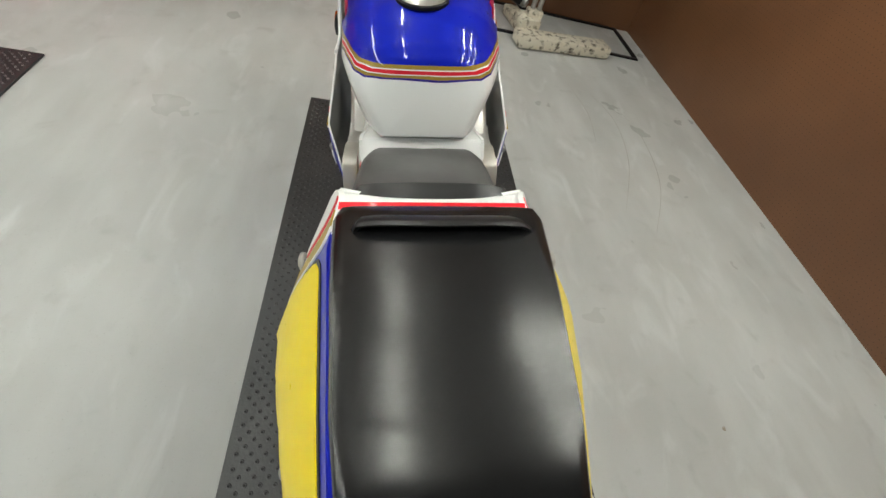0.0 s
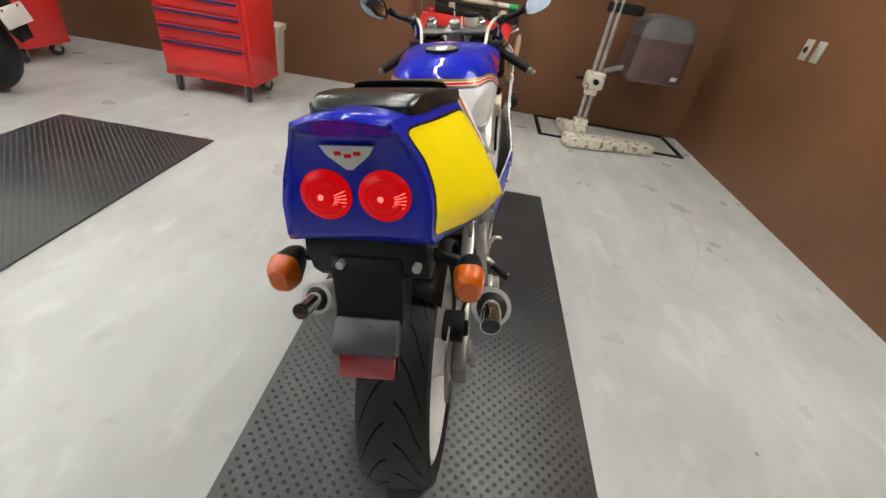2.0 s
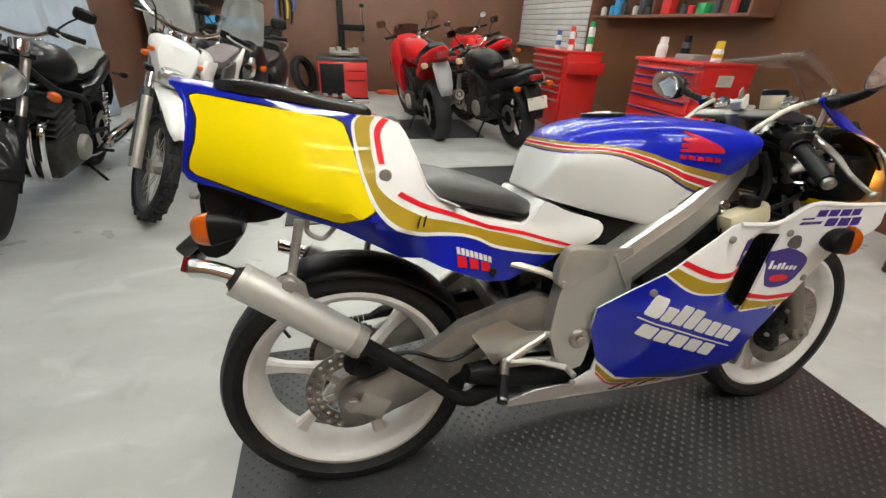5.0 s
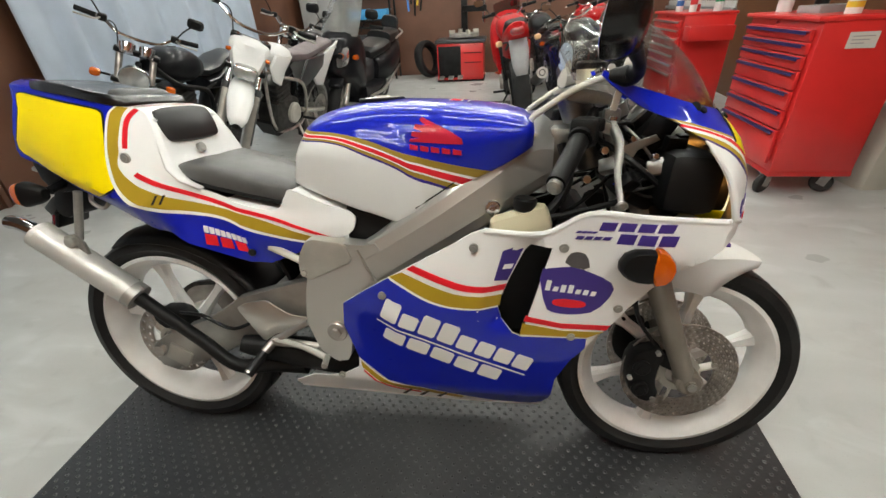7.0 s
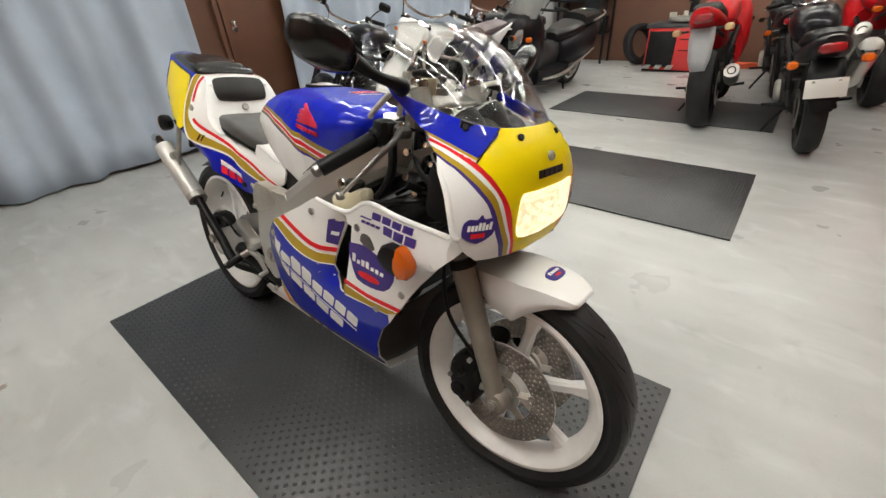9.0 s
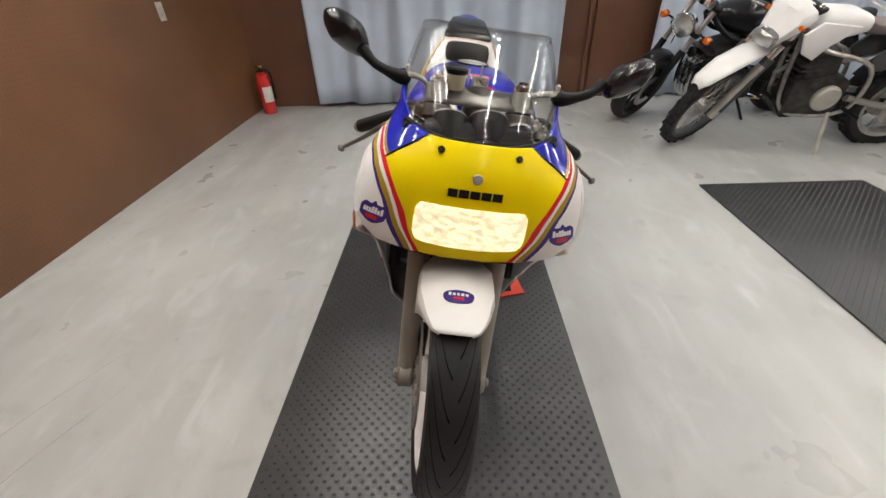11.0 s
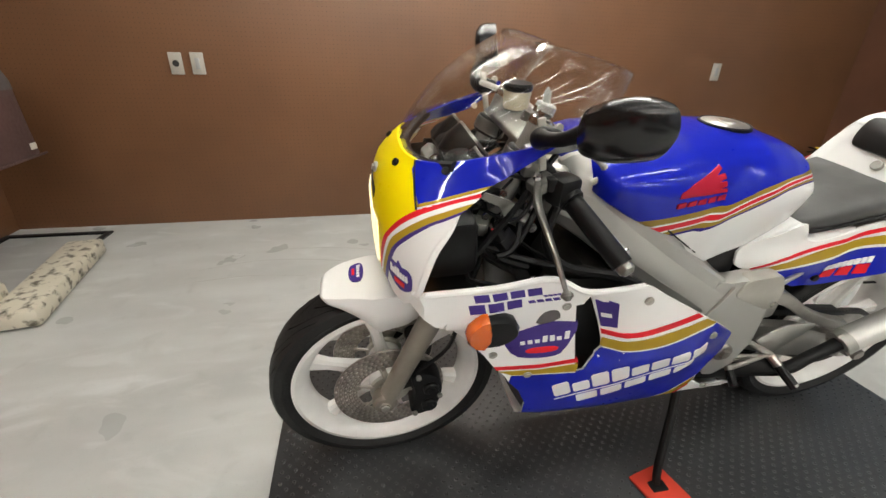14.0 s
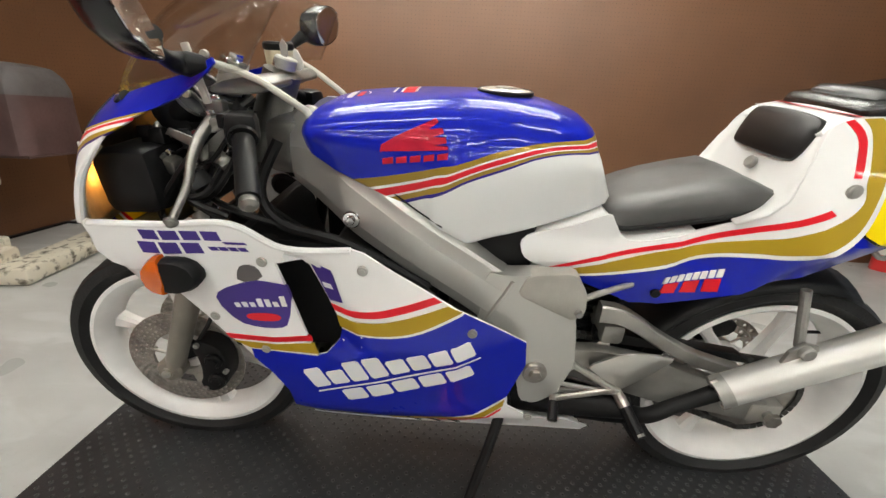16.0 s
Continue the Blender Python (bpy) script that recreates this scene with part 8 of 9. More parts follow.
    # silencers
    for side, z, r in g("cans", ((-1, 0.30, 0.05),)):
        x0 = g("can_x", -0.16)
        part("silencer_link", tube([(0.40, -0.02 * side, 0.17), (0.30, side * 0.12, 0.20), (0.22, side * 0.17, z - 0.02), (0.16, side * 0.18, z)], 0.022, 8), g("pipe", MATT), ob)
        rise = g("can_rise", 0.10)
        cn = part("silencer", tube([(0.20, side * 0.18, z - 0.01), (0.14, side * 0.185, z), (x0, side * 0.205, z + rise), (x0 - 0.03, side * 0.206, z + rise + 0.012)], [r * 0.5, r, r, r, r, r * 0.75], 20, 2), g("can", ALLOY), ob, "round metal silencer")
        part("outlet", lathe([(r * 0.55, -0.02), (r * 0.55, 0.008), (r * 0.42, 0.008), (r * 0.42, -0.02)], (x0 - 0.035, side * 0.206, z + rise + 0.013), (-1, 0, 0.28), 20), DARK, cn)
    part("side_stand", tube([(0.50, 0.10, 0.22), (0.46, 0.20, 0.10), (0.44, 0.245, GROUND_Z + 0.045)], 0.011, 8), MATT, ob)
    return ob


road_bike("black classic roadster with round chrome headlight and wide bars", (-2.62, 3.09), (-2.48, 1.75),
          dict(paint=BLACK_PAINT, twin_shock=True, rim=MATT, fork=MATT, upper=STEEL, lean=13, bar=1.08, bar_w=0.34, seat=0.77, steer=32, guard=BLACK_PAINT, cans=((-1, 0.27, 0.045), (1, 0.27, 0.045)), can=CHROME, pipe=CHROME, can_rise=0.03, can_x=-0.3, engine=ENGINE))
road_bike("black motorcycle with chrome gauges behind the white trail motorcycle", (-2.07, 4.78), (-2.14, 3.43),
          dict(paint=BLACK_PAINT, twin_shock=True, rim=MATT, fork=MATT, lean=11, bar=1.05, bar_w=0.30, seat=0.76, steer=24, guard=BLACK_PAINT, cans=((-1, 0.27, 0.045),), can=CHROME, pipe=CHROME, can_rise=0.03, can_x=-0.3))
road_bike("red sports motorcycle with a pointed tail and grey plate holder", (0.43, 3.72), (0.36, 5.10),
          dict(paint=BIKE_RED, fairing=True, kick=0.10, seat=0.80, bar=1.02, bar_w=0.30, rear_guard=PLATE_GREY, lens=PALE_AMBER, rear_w=0.17, lean=8, cans=((-1, 0.36, 0.055),), steer=10))
road_bike("black naked motorcycle with a round silencer and blank white plate", (1.18, 3.34), (1.02, 4.70),
          dict(paint=BLACK_PAINT, bar=0.98, bar_w=0.34, seat=0.74, rear_w=0.13, plate=OFFWHITE, plate_label="blank white plate, its figures as plain bars", lean=9, cans=((-1, 0.46, 0.065),), can=ALLOY, can_rise=0.20, can_x=-0.10, steer=16))
road_bike("dark naked motorcycle parked behind the red one", (0.89, 5.12), (0.74, 6.46),
          dict(paint=BLACK_PAINT, bar=1.02, bar_w=0.34, seat=0.76, lean=9, rear_w=0.14, steer=16, cans=((-1, 0.30, 0.05),)))
road_bike("red touring motorcycle with twin round silencers and grey panel", (1.60, 5.05), (1.47, 6.45),
          dict(paint=BIKE_RED, fairing=True, kick=0.12, seat=0.84, bar=1.08, bar_w=0.34, plate=PLATE_GREY, rear_w=0.17, lean=8, cans=((-1, 0.46, 0.065), (1, 0.46, 0.065)), can=ALLOY, can_rise=0.22, steer=12))


def dirt_bike(rear, front):
    d = Vector(front) - Vector(rear)
    wb = d.length
    ob = thing("motorcycle", "white trail motorcycle with a high front mudguard and wire wheels", "motorcycle", pose(*rear, GROUND_Z, -13, 0, math.degrees(math.atan2(d.y, d.x))), "parked motorcycles")
    R, Rr = 0.315, 0.31
    turn = steering(wb, R, 27, 34)
    fw2 = add_wheel(ob, (wb, 0, R), R, 0.085, R - 0.055, 28, DARK_GREY, turn, disc=False, wire=True, name="front_wheel")
    knobbly(fw2, (wb, 0, R), R, 0.085, 44, turn)
    rw2 = add_wheel(ob, (0, 0, Rr), Rr, 0.11, Rr - 0.075, 28, STEELPIPE, None, disc=True, wire=True, name="rear_wheel")
    knobbly(rw2, (0, 0, Rr), Rr, 0.11, 40, Matrix())
    fork(ob, wb, R, 27, 0.095, 1.00, turn, CAST, CHROME, 0.026)
    t = math.tan(radians(27))
    for s in (-1, 1):
        part("fork_gaiter", moved(tube([(wb - t * 0.06, s * 0.097, R + 0.02), (wb - t * 0.40, s * 0.097, R + 0.38)], 0.034, 10, 1), turn), DARK_GREY, ob)
    rows = []
    for x, w, z in ((wb + 0.27, 0.034, 0.585), (wb + 0.23, 0.062, 0.620), (wb + 0.08, 0.082, 0.685), (wb - 0.12, 0.080, 0.715), (wb - 0.26, 0.065, 0.710), (wb - 0.40, 0.055, 0.68)):
        rows.append([(x, f * w, z + 0.020 * (1 - f * f)) for f in np.linspace(-1, 1, 7)])
    part("front_mudguard", moved(loft(rows, False, False), turn), WHITE, ob, "high white front mudguard").modifiers.new("shell", "SOLIDIFY").thickness = 0.005
    mask = rounded([(-0.118, 1.065), (-0.05, 1.078), (0.05, 1.078), (0.118, 1.065), (0.136, 1.020), (0.112, 0.930), (0.066, 0.815), (-0.066, 0.815), (-0.112, 0.930), (-0.136, 1.020)], 1, 0.15)
    hm = part("headlight_mask", moved(loft([[(wb - 0.18 + dx - 0.36 * (q.y - 0.80), q.x * f, 0.86 + (q.y - 0.94) * f) for q in mask] for dx, f in ((-0.05, 1.0), (0.0, 0.96), (0.04, 0.75), (0.055, 0.4))]), turn), WHITE, ob, "white headlight mask")
    part("headlight_glass", moved(body([(wb - 0.17, 0.080, 0.755, 0.855), (wb - 0.130, 0.074, 0.760, 0.845), (wb - 0.118, 0.05, 0.77, 0.83)], 16, 3), turn), HEAD_GLASS, hm)
    handlebar(ob, wb - 0.40, 1.13, 0.41, turn, 0.08, 0.07)
    round_mirror(ob, (wb - 0.44, -0.24, 1.15), -1, turn, 0.045, 0.03)
    engine(ob, 0.46, wb - 0.48, 0.28, 0.68, 0.10, ENGINE, 4)
    for s in (-1, 1):
        part("frame_rail", tube([(wb - 0.36, s * 0.04, 0.88), (wb - 0.50, s * 0.10, 0.74), (0.44, s * 0.12, 0.62), (0.40, s * 0.11, 0.34), (0.62, s * 0.09, 0.27), (wb - 0.46, s * 0.07, 0.36), (wb - 0.40, s * 0.04, 0.80)], 0.014, 8), STEEL, ob)
        part("swing_arm", tube([(0, s * 0.10, Rr), (0.25, s * 0.11, 0.36), (0.44, s * 0.09, 0.40)], 0.026, 8, 3, 0.7), ALLOY, ob)
        part("side_shroud", plate([(0.66, 0.87), (wb - 0.42, 0.90), (wb - 0.34, 0.83), (wb - 0.38, 0.72), (wb - 0.46, 0.68), (0.78, 0.77)], s * 0.125, s * 0.150, 0.006), WHITE, ob)
        part("side_panel", plate([(0.02, 0.82), (0.34, 0.80), (0.46, 0.66), (0.40, 0.58), (0.20, 0.64), (0.04, 0.72)], s * 0.095, s * 0.118, 0.006), DARK_GREY, ob)
        part("tail_panel", plate([(-0.30, 0.905), (-0.24, 0.875), (0.05, 0.80), (0.26, 0.70), (0.14, 0.56), (0.02, 0.54), (-0.12, 0.72)], s * 0.085, s * 0.112, 0.007), WHITE, ob, "white tail side panel")
        indicator(ob, (-0.26, s * 0.13, 0.77), s, AMBER)
        part("side_reflector", moved(disk((wb - 0.235, s * 0.125, 0.905), (0.3, s, 0), 0.013, 0.030, 14, 0.002), turn), AMBER, ob, "small amber reflector")
    part("fuel_tank", body([(0.56, 0.08, 0.80, 0.90), (0.66, 0.12, 0.78, 0.94), (wb - 0.50, 0.13, 0.78, 0.95), (wb - 0.38, 0.08, 0.84, 0.92)], 16, 2.5), WHITE, ob)
    part("seat", body([(-0.27, 0.06, 0.86, 0.90), (-0.22, 0.085, 0.85, 0.91), (0.05, 0.10, 0.81, 0.885), (0.30, 0.10, 0.78, 0.855), (0.52, 0.08, 0.79, 0.87), (0.64, 0.06, 0.84, 0.92)], 14, 3), GREY_SEAT, ob, "worn grey-brown fabric seat")
    part("rear_mudguard", loft([[(x, f * w, z + 0.012 * (1 - f * f)) for f in np.linspace(-1, 1, 5)] for x, w, z in ((-0.05, 0.09, 0.78), (-0.28, 0.09, 0.84), (-0.44, 0.065, 0.82))], False, False), WHITE, ob).modifiers.new("shell", "SOLIDIFY").thickness = 0.006
    part("exhaust_pipe", tube([(wb - 0.48, -0.03, 0.58), (wb - 0.42, -0.06, 0.52), (0.72, -0.14, 0.46), (0.44, -0.15, 0.56)], 0.018, 8), STEELPIPE, ob)
    part("silencer", tube([(0.44, -0.145, 0.56), (0.36, -0.150, 0.60), (-0.12, -0.150, 0.76)], [0.02, 0.048, 0.05, 0.05, 0.045], 14, 3), ALLOY, ob)
    part("skid_plate", plate([(0.46, 0.26), (wb - 0.52, 0.25), (wb - 0.40, 0.38), (wb - 0.41, 0.40), (wb - 0.54, 0.275), (0.46, 0.285)], -0.07, 0.07), MATT, ob)
    part("side_stand", tube([(0.50, 0.10, 0.30), (0.52, 0.20, 0.14), (0.54, 0.262, GROUND_Z + 0.055)], 0.012, 8), CAST, ob)


dirt_bike((-1.71, 3.24), (-1.79, 1.94))


def maxi_scooter(rear, front):
    d = Vector(front) - Vector(rear)
    wb = d.length
    ob = thing("scooter", "large black scooter with a windshield and padded stepped seat", "scooter", pose(*rear, GROUND_Z, -8, 0, math.degrees(math.atan2(d.y, d.x))), "parked motorcycles")
    turn = steering(wb, 0.27, 27, 15)
    add_wheel(ob, (wb, 0, 0.25), 0.25, 0.12, 0.178, 5, ALLOY, turn, name="front_wheel")
    add_wheel(ob, (0, 0, 0.26), 0.26, 0.14, 0.175, 5, ALLOY, None, name="rear_wheel")
    fork(ob, wb, 0.27, 27, 0.09, 0.80, turn, ALLOY, ALLOY)
    part("front_mudguard", moved(loft([[(wb + (0.30 - 0.02 * f * f) * math.cos(a), f * 0.075, 0.26 + (0.29 - 0.02 * f * f) * math.sin(a)) for f in np.linspace(-1, 1, 7)] for a in np.linspace(0.75, 2.7, 12)], False, False), turn), BLACK_PAINT, ob).modifiers.new("shell", "SOLIDIFY").thickness = 0.004
    front_c = part("front_cowl", body([(wb + 0.17, 0.05, 0.60, 0.72), (wb + 0.12, 0.12, 0.53, 0.80), (wb + 0.02, 0.175, 0.47, 0.90), (wb - 0.12, 0.20, 0.42, 0.97), (wb - 0.24, 0.205, 0.34, 0.98), (wb - 0.36, 0.20, 0.24, 0.90), (wb - 0.42, 0.18, 0.20, 0.80)], 20, 3.2), BLACK_PAINT, ob, "glossy black front cowl")
    for s in (-1, 1):
        part("headlight_glass", body([(wb + 0.150, 0.035, 0.63, 0.72), (wb + 0.08, 0.062, 0.62, 0.80), (wb - 0.01, 0.060, 0.66, 0.86)], 14, 2.8, s * 0.105), HEAD_GLASS, front_c)
    part("windshield", loft([[(wb - 0.02 - 0.26 * k - 0.10 * u * u, (0.20 - 0.04 * k * k) * u, 0.90 + 0.40 * k - 0.06 * k * u * u) for u in np.linspace(-1, 1, 11)] for k in np.linspace(0, 1, 6)], False, False), MILKY, ob, "scuffed grey windshield")
    part("floor_board", body([(0.40, 0.21, 0.18, 0.38), (0.60, 0.23, 0.15, 0.36), (0.85, 0.23, 0.15, 0.36), (wb - 0.36, 0.21, 0.18, 0.40)], 16, 4), BLACK_PAINT, ob)
    part("centre_tunnel", body([(0.38, 0.10, 0.30, 0.66), (0.7, 0.09, 0.30, 0.58), (wb - 0.38, 0.12, 0.30, 0.74)], 14, 3), DARK_GREY, ob)
    part("rear_body", body([(-0.48, 0.06, 0.62, 0.72), (-0.40, 0.14, 0.52, 0.78), (-0.18, 0.22, 0.40, 0.76), (0.12, 0.24, 0.30, 0.70), (0.40, 0.22, 0.28, 0.66), (0.52, 0.15, 0.30, 0.60)], 20, 2.8), BLACK_PAINT, ob)
    part("seat", join(body([(0.06, 0.15, 0.68, 0.76), (0.12, 0.18, 0.66, 0.79), (0.36, 0.17, 0.62, 0.75), (0.56, 0.11, 0.58, 0.72), (0.60, 0.07, 0.60, 0.68)], 16, 3), body([(-0.42, 0.10, 0.76, 0.84), (-0.36, 0.15, 0.74, 0.88), (-0.12, 0.17, 0.72, 0.88), (0.08, 0.16, 0.70, 0.86)], 16, 3)), VINYL, ob, "padded black stepped seat")
    part("backrest", body([(-0.44, 0.10, 0.86, 1.00), (-0.40, 0.12, 0.84, 1.03), (-0.36, 0.11, 0.85, 1.02)], 16, 3), VINYL, ob, "black padded backrest")
    for s in (-1, 1):
        part("grab_rail", tube([(-0.10, s * 0.18, 0.78), (-0.36, s * 0.19, 0.84), (-0.52, s * 0.10, 0.86)], 0.012, 8), ALLOY, ob)
        part("silver_trim", tube([(-0.2, s * 0.215, 0.46), (0.2, s * 0.235, 0.36), (0.6, s * 0.236, 0.26), (wb - 0.45, s * 0.218, 0.26)], [0.012, 0.030, 0.034, 0.018], 8, 4, 0.6), ALLOY, ob)
        round_mirror(ob, (wb - 0.22, s * 0.20, 0.94), s, Matrix(), 0.07, 0.045)
        part("grip", tube([(wb - 0.42, s * 0.22, 0.98), (wb - 0.47, s * 0.36, 0.97)], 0.018, 10, 1), MATT, ob)
        indicator(ob, (wb - 0.02, s * 0.20, 0.72), s, AMBER, Matrix.Translation((2 * (wb - 0.02), 0, 0)) @ Matrix.Diagonal((-1, 1, 1, 1)))
    part("handlebar", tube([(wb - 0.46, -0.34, 0.97), (wb - 0.38, -0.14, 0.96), (wb - 0.38, 0.14, 0.96), (wb - 0.46, 0.34, 0.97)], 0.012, 8), MATT, ob)
    part("silencer", tube([(0.30, -0.22, 0.26), (0.20, -0.25, 0.30), (-0.24, -0.27, 0.40)], [0.03, 0.06, 0.065, 0.06], 16, 3), DARK_GREY, ob)
    part("main_stand", join(tube([(0.40, -0.15, 0.20), (0.34, -0.17, GROUND_Z + 0.03)], 0.014, 8, 1), tube([(0.40, 0.15, 0.20), (0.34, 0.17, GROUND_Z + 0.03)], 0.014, 8, 1), tube([(0.36, -0.16, 0.10), (0.36, 0.16, 0.10)], 0.012, 8, 1)), MATT, ob)


maxi_scooter((-1.51, 5.16), (-1.60, 3.69))


def caster(ob, x, y, r=0.05, a=0.0):
    m = pose(x, y, 0, 0, 0, a)
    c = part("caster", moved(join(box((-0.01, 0.024, r * 1.35), (0.045, 0.004, r * 1.4), 0.001, (0, 15, 0)), box((-0.01, -0.024, r * 1.35), (0.045, 0.004, r * 1.4), 0.001, (0, 15, 0)), box((0, 0, r * 2.05), (0.07, 0.07, 0.006))), m), STEELPIPE, ob, "swivelling caster")
    part("caster_wheel", moved(lathe([(0.010, -0.016), (r - 0.008, -0.016), (r, -0.008), (r, 0.008), (r - 0.008, 0.016), (0.010, 0.016)], (-0.022, 0, r + GROUND_Z), (0, 1, 0), 24), m), DUSTY_BLACK, c)


def tool_chest(x0, x1, y0, y1, z0, z1, drawers, pull, label):
    ob = thing("tool_chest", label, "tool chest", pose(x0, (y0 + y1) / 2, 0), "red tool chests")
    w, dpt = y1 - y0, x1 - x0
    part("cabinet_body", box((dpt / 2 + 0.012, 0, (z0 + z1) / 2), (dpt - 0.024, w, z1 - z0), 0.008), CHEST_RED, ob, "red enamelled steel body")
    part("lid_rim", box((dpt / 2, 0, z1 + 0.008), (dpt + 0.02, w + 0.016, 0.022), 0.006), CHEST_RED, ob)
    part("top_mat", box((dpt / 2, 0, z1 + 0.020), (dpt - 0.03, w - 0.04, 0.004)), CHEST_RED, ob)
    z = z1 - 0.035
    for h in drawers:
        dw = part("drawer", box((0.006, 0, z - h / 2), (0.020, w - 0.055, h - 0.008), 0.003), CHEST_RED, ob, "shallow red drawer" if h < 0.1 else "")
        hh = part("handle", join(box((-0.012, 0, z - 0.014), (0.020, w - 0.085, 0.004), 0.001), box((-0.020, 0, z - 0.020), (0.004, w - 0.085, 0.016), 0.001)), pull, dw, "full-width drawer pull")
        z -= h
    part("keyhole", disk((-0.002, 0, z1 - 0.017), (1, 0, 0), 0.008, 0.012, 14), CHROME, ob)
    part("base_frame", box((dpt / 2 + 0.01, 0, z0 + 0.008), (dpt - 0.02, w + 0.006, 0.03), 0.003), CHEST_RED, ob)
    for x in (0.06, dpt - 0.06):
        for y in (-w / 2 + 0.07, w / 2 - 0.07):
            caster(ob, x, y, z0 / 2.15, 25 if x < 0.1 else -40)
    part("push_handle", tube([(dpt * 0.25, w / 2 + 0.002, z1 - 0.14), (dpt * 0.25, w / 2 + 0.05, z1 - 0.12), (dpt * 0.75, w / 2 + 0.05, z1 - 0.12), (dpt * 0.75, w / 2 + 0.002, z1 - 0.14)], 0.010, 8), CHROME, ob)
    return ob


tool_chest(1.76, 2.22, 1.78, 2.48, 0.125, 0.93, (0.062, 0.062, 0.075, 0.10, 0.105, 0.105, 0.20), CHEST_PULL, "red roller tool chest with dark violet drawer pulls")
tool_chest(1.78, 2.22, 3.65, 4.45, 0.11, 0.90, (0.07, 0.07, 0.07, 0.07, 0.08, 0.085, 0.25), ALLOY, "red roller tool chest with silver drawer pulls")


def spray_can(x, y, z, col, cap, h=0.19, r=0.031):
    ob = thing("spray_can", "spray can standing on a red tool chest", "spray can", pose(x, y, z), "spray cans")
    part("can", lathe([(0.0005, 0), (r, 0), (r, h - 0.02), (r - 0.006, h - 0.008), (r * 0.5, h), (0.0005, h)], (0, 0, 0), (0, 0, 1), 20), col, ob)
    part("cap", lathe([(0.0005, h + 0.045), (r * 0.75, h + 0.043), (r * 0.80, h - 0.006), (r * 0.6, h - 0.006)], (0, 0, 0), (0, 0, 1), 18), cap, ob)
    part("label_band", lathe([(r + 0.0006, h * 0.3), (r + 0.0006, h * 0.6), (r + 0.0002, h * 0.6), (r + 0.0002, h * 0.3)], (0, 0, 0), (0, 0, 1), 20), cap, ob)


spray_can(1.90, 3.80, 0.922, SPRAY_WHITE, SPRAY_RED)
spray_can(1.96, 3.88, 0.922, SPRAY_RED, SPRAY_WHITE)
spray_can(1.86, 4.02, 0.922, SPRAY_WHITE, BLUE_STRAP, 0.15)
spray_can(2.08, 3.72, 0.922, SPRAY_WHITE, GREEN, 0.24, 0.034)
spray_can(1.90, 2.38, 0.952, SPRAY_WHITE, SPRAY_WHITE, 0.10, 0.04)
spray_can(2.05, 2.30, 0.952, DARK_GREY, MATT, 0.12, 0.035)
spray_can(1.97, 1.90, 0.952, SPRAY_WHITE, YELLOW_TAG, 0.09, 0.035)
tr = thing("parts_tray", "shallow grey metal parts tray on a tool chest", "tray", pose(1.98, 2.12, 0.952, 0, 0, 12))
part("tray_shell", join(box((0, 0, 0.003), (0.22, 0.15, 0.006), 0.002), box((0.108, 0, 0.018), (0.005, 0.15, 0.036), 0.001), box((-0.108, 0, 0.018), (0.005, 0.15, 0.036), 0.001), box((0, 0.073, 0.018), (0.212, 0.005, 0.036), 0.001), box((0, -0.073, 0.018), (0.212, 0.005, 0.036), 0.001)), GREY_STEEL, tr)
pp = thing("paper_label", "white paper label stuck on the side of a tool chest", "label", pose(1.985, 1.7788, 0.838))
part("sheet", box((0, 0, 0), (0.135, 0.0012, 0.075)), OFFWHITE, pp)
for k in range(3):
    part("printed_line", box((-0.01 * k, -0.0009, 0.018 - 0.016 * k), (0.10 - 0.02 * k, 0.0006, 0.004)), GREY_STEEL, pp)

# side box between the two chests
sx = thing("side_tray", "red steel side tray hung on a tool chest", "tray", pose(1.98, 3.555, 0.80))
part("tray_shell", join(box((0, 0, -0.09), (0.36, 0.15, 0.006), 0.002), box((0, -0.074, -0.035), (0.36, 0.005, 0.11), 0.002), box((0.178, 0, -0.035), (0.005, 0.15, 0.11), 0.002), box((-0.178, 0, -0.035), (0.005, 0.15, 0.11), 0.002), box((0, 0.074, -0.035), (0.36, 0.005, 0.11), 0.002)), CHEST_RED, sx)
part("tray_hook", box((0, 0.082, -0.03), (0.05, 0.020, 0.05), 0.002), CHEST_RED, sx)

# pale bin behind the chest
pl = thing("waste_bin", "tall pale plastic waste bin with a folded rim", "bin", pose(2.44, 1.98, GROUND_Z, 0, 0, 4))
rr = [Vector((-0.11, -0.15)), Vector((0.11, -0.15)), Vector((0.11, 0.15)), Vector((-0.11, 0.15))]
part("bin_body", loft([[(q.x * f, q.y * f, z) for q in rounded(rr, 2, 0.10)] for z, f in ((0.0, 0.72), (0.03, 0.78), (0.46, 0.98), (0.465, 0.94), (0.04, 0.74))]), PALE, pl)
part("bin_rim", loft([[(q.x * f, q.y * f, z) for q in rounded(rr, 2, 0.10)] for z, f in ((0.445, 1.0), (0.445, 1.08), (0.485, 1.10), (0.49, 1.04), (0.47, 0.98))]), PALE, pl)

# open tool cart
ct = thing("tool_cart", "red open steel tool cart with two shelves", "tool cart", pose(2.20, 0.23, 0))
for z, lip in ((0.72, 0.07), (0.43, 0.06), (0.12, 0.06)):
    sf = part("shelf", box((0.20, 0, z), (0.40, 0.70, 0.012), 0.003), CHEST_RED, ct, "red steel shelf tray")
    for c, s in (((0.002, 0, z + lip / 2), (0.004, 0.70, lip)), ((0.398, 0, z + lip / 2), (0.004, 0.70, lip)), ((0.20, 0.349, z + lip / 2), (0.40, 0.004, lip)), ((0.20, -0.349, z + lip / 2), (0.40, 0.004, lip))):
        part("shelf_lip", box(c, s, 0.001), CHEST_RED, sf)
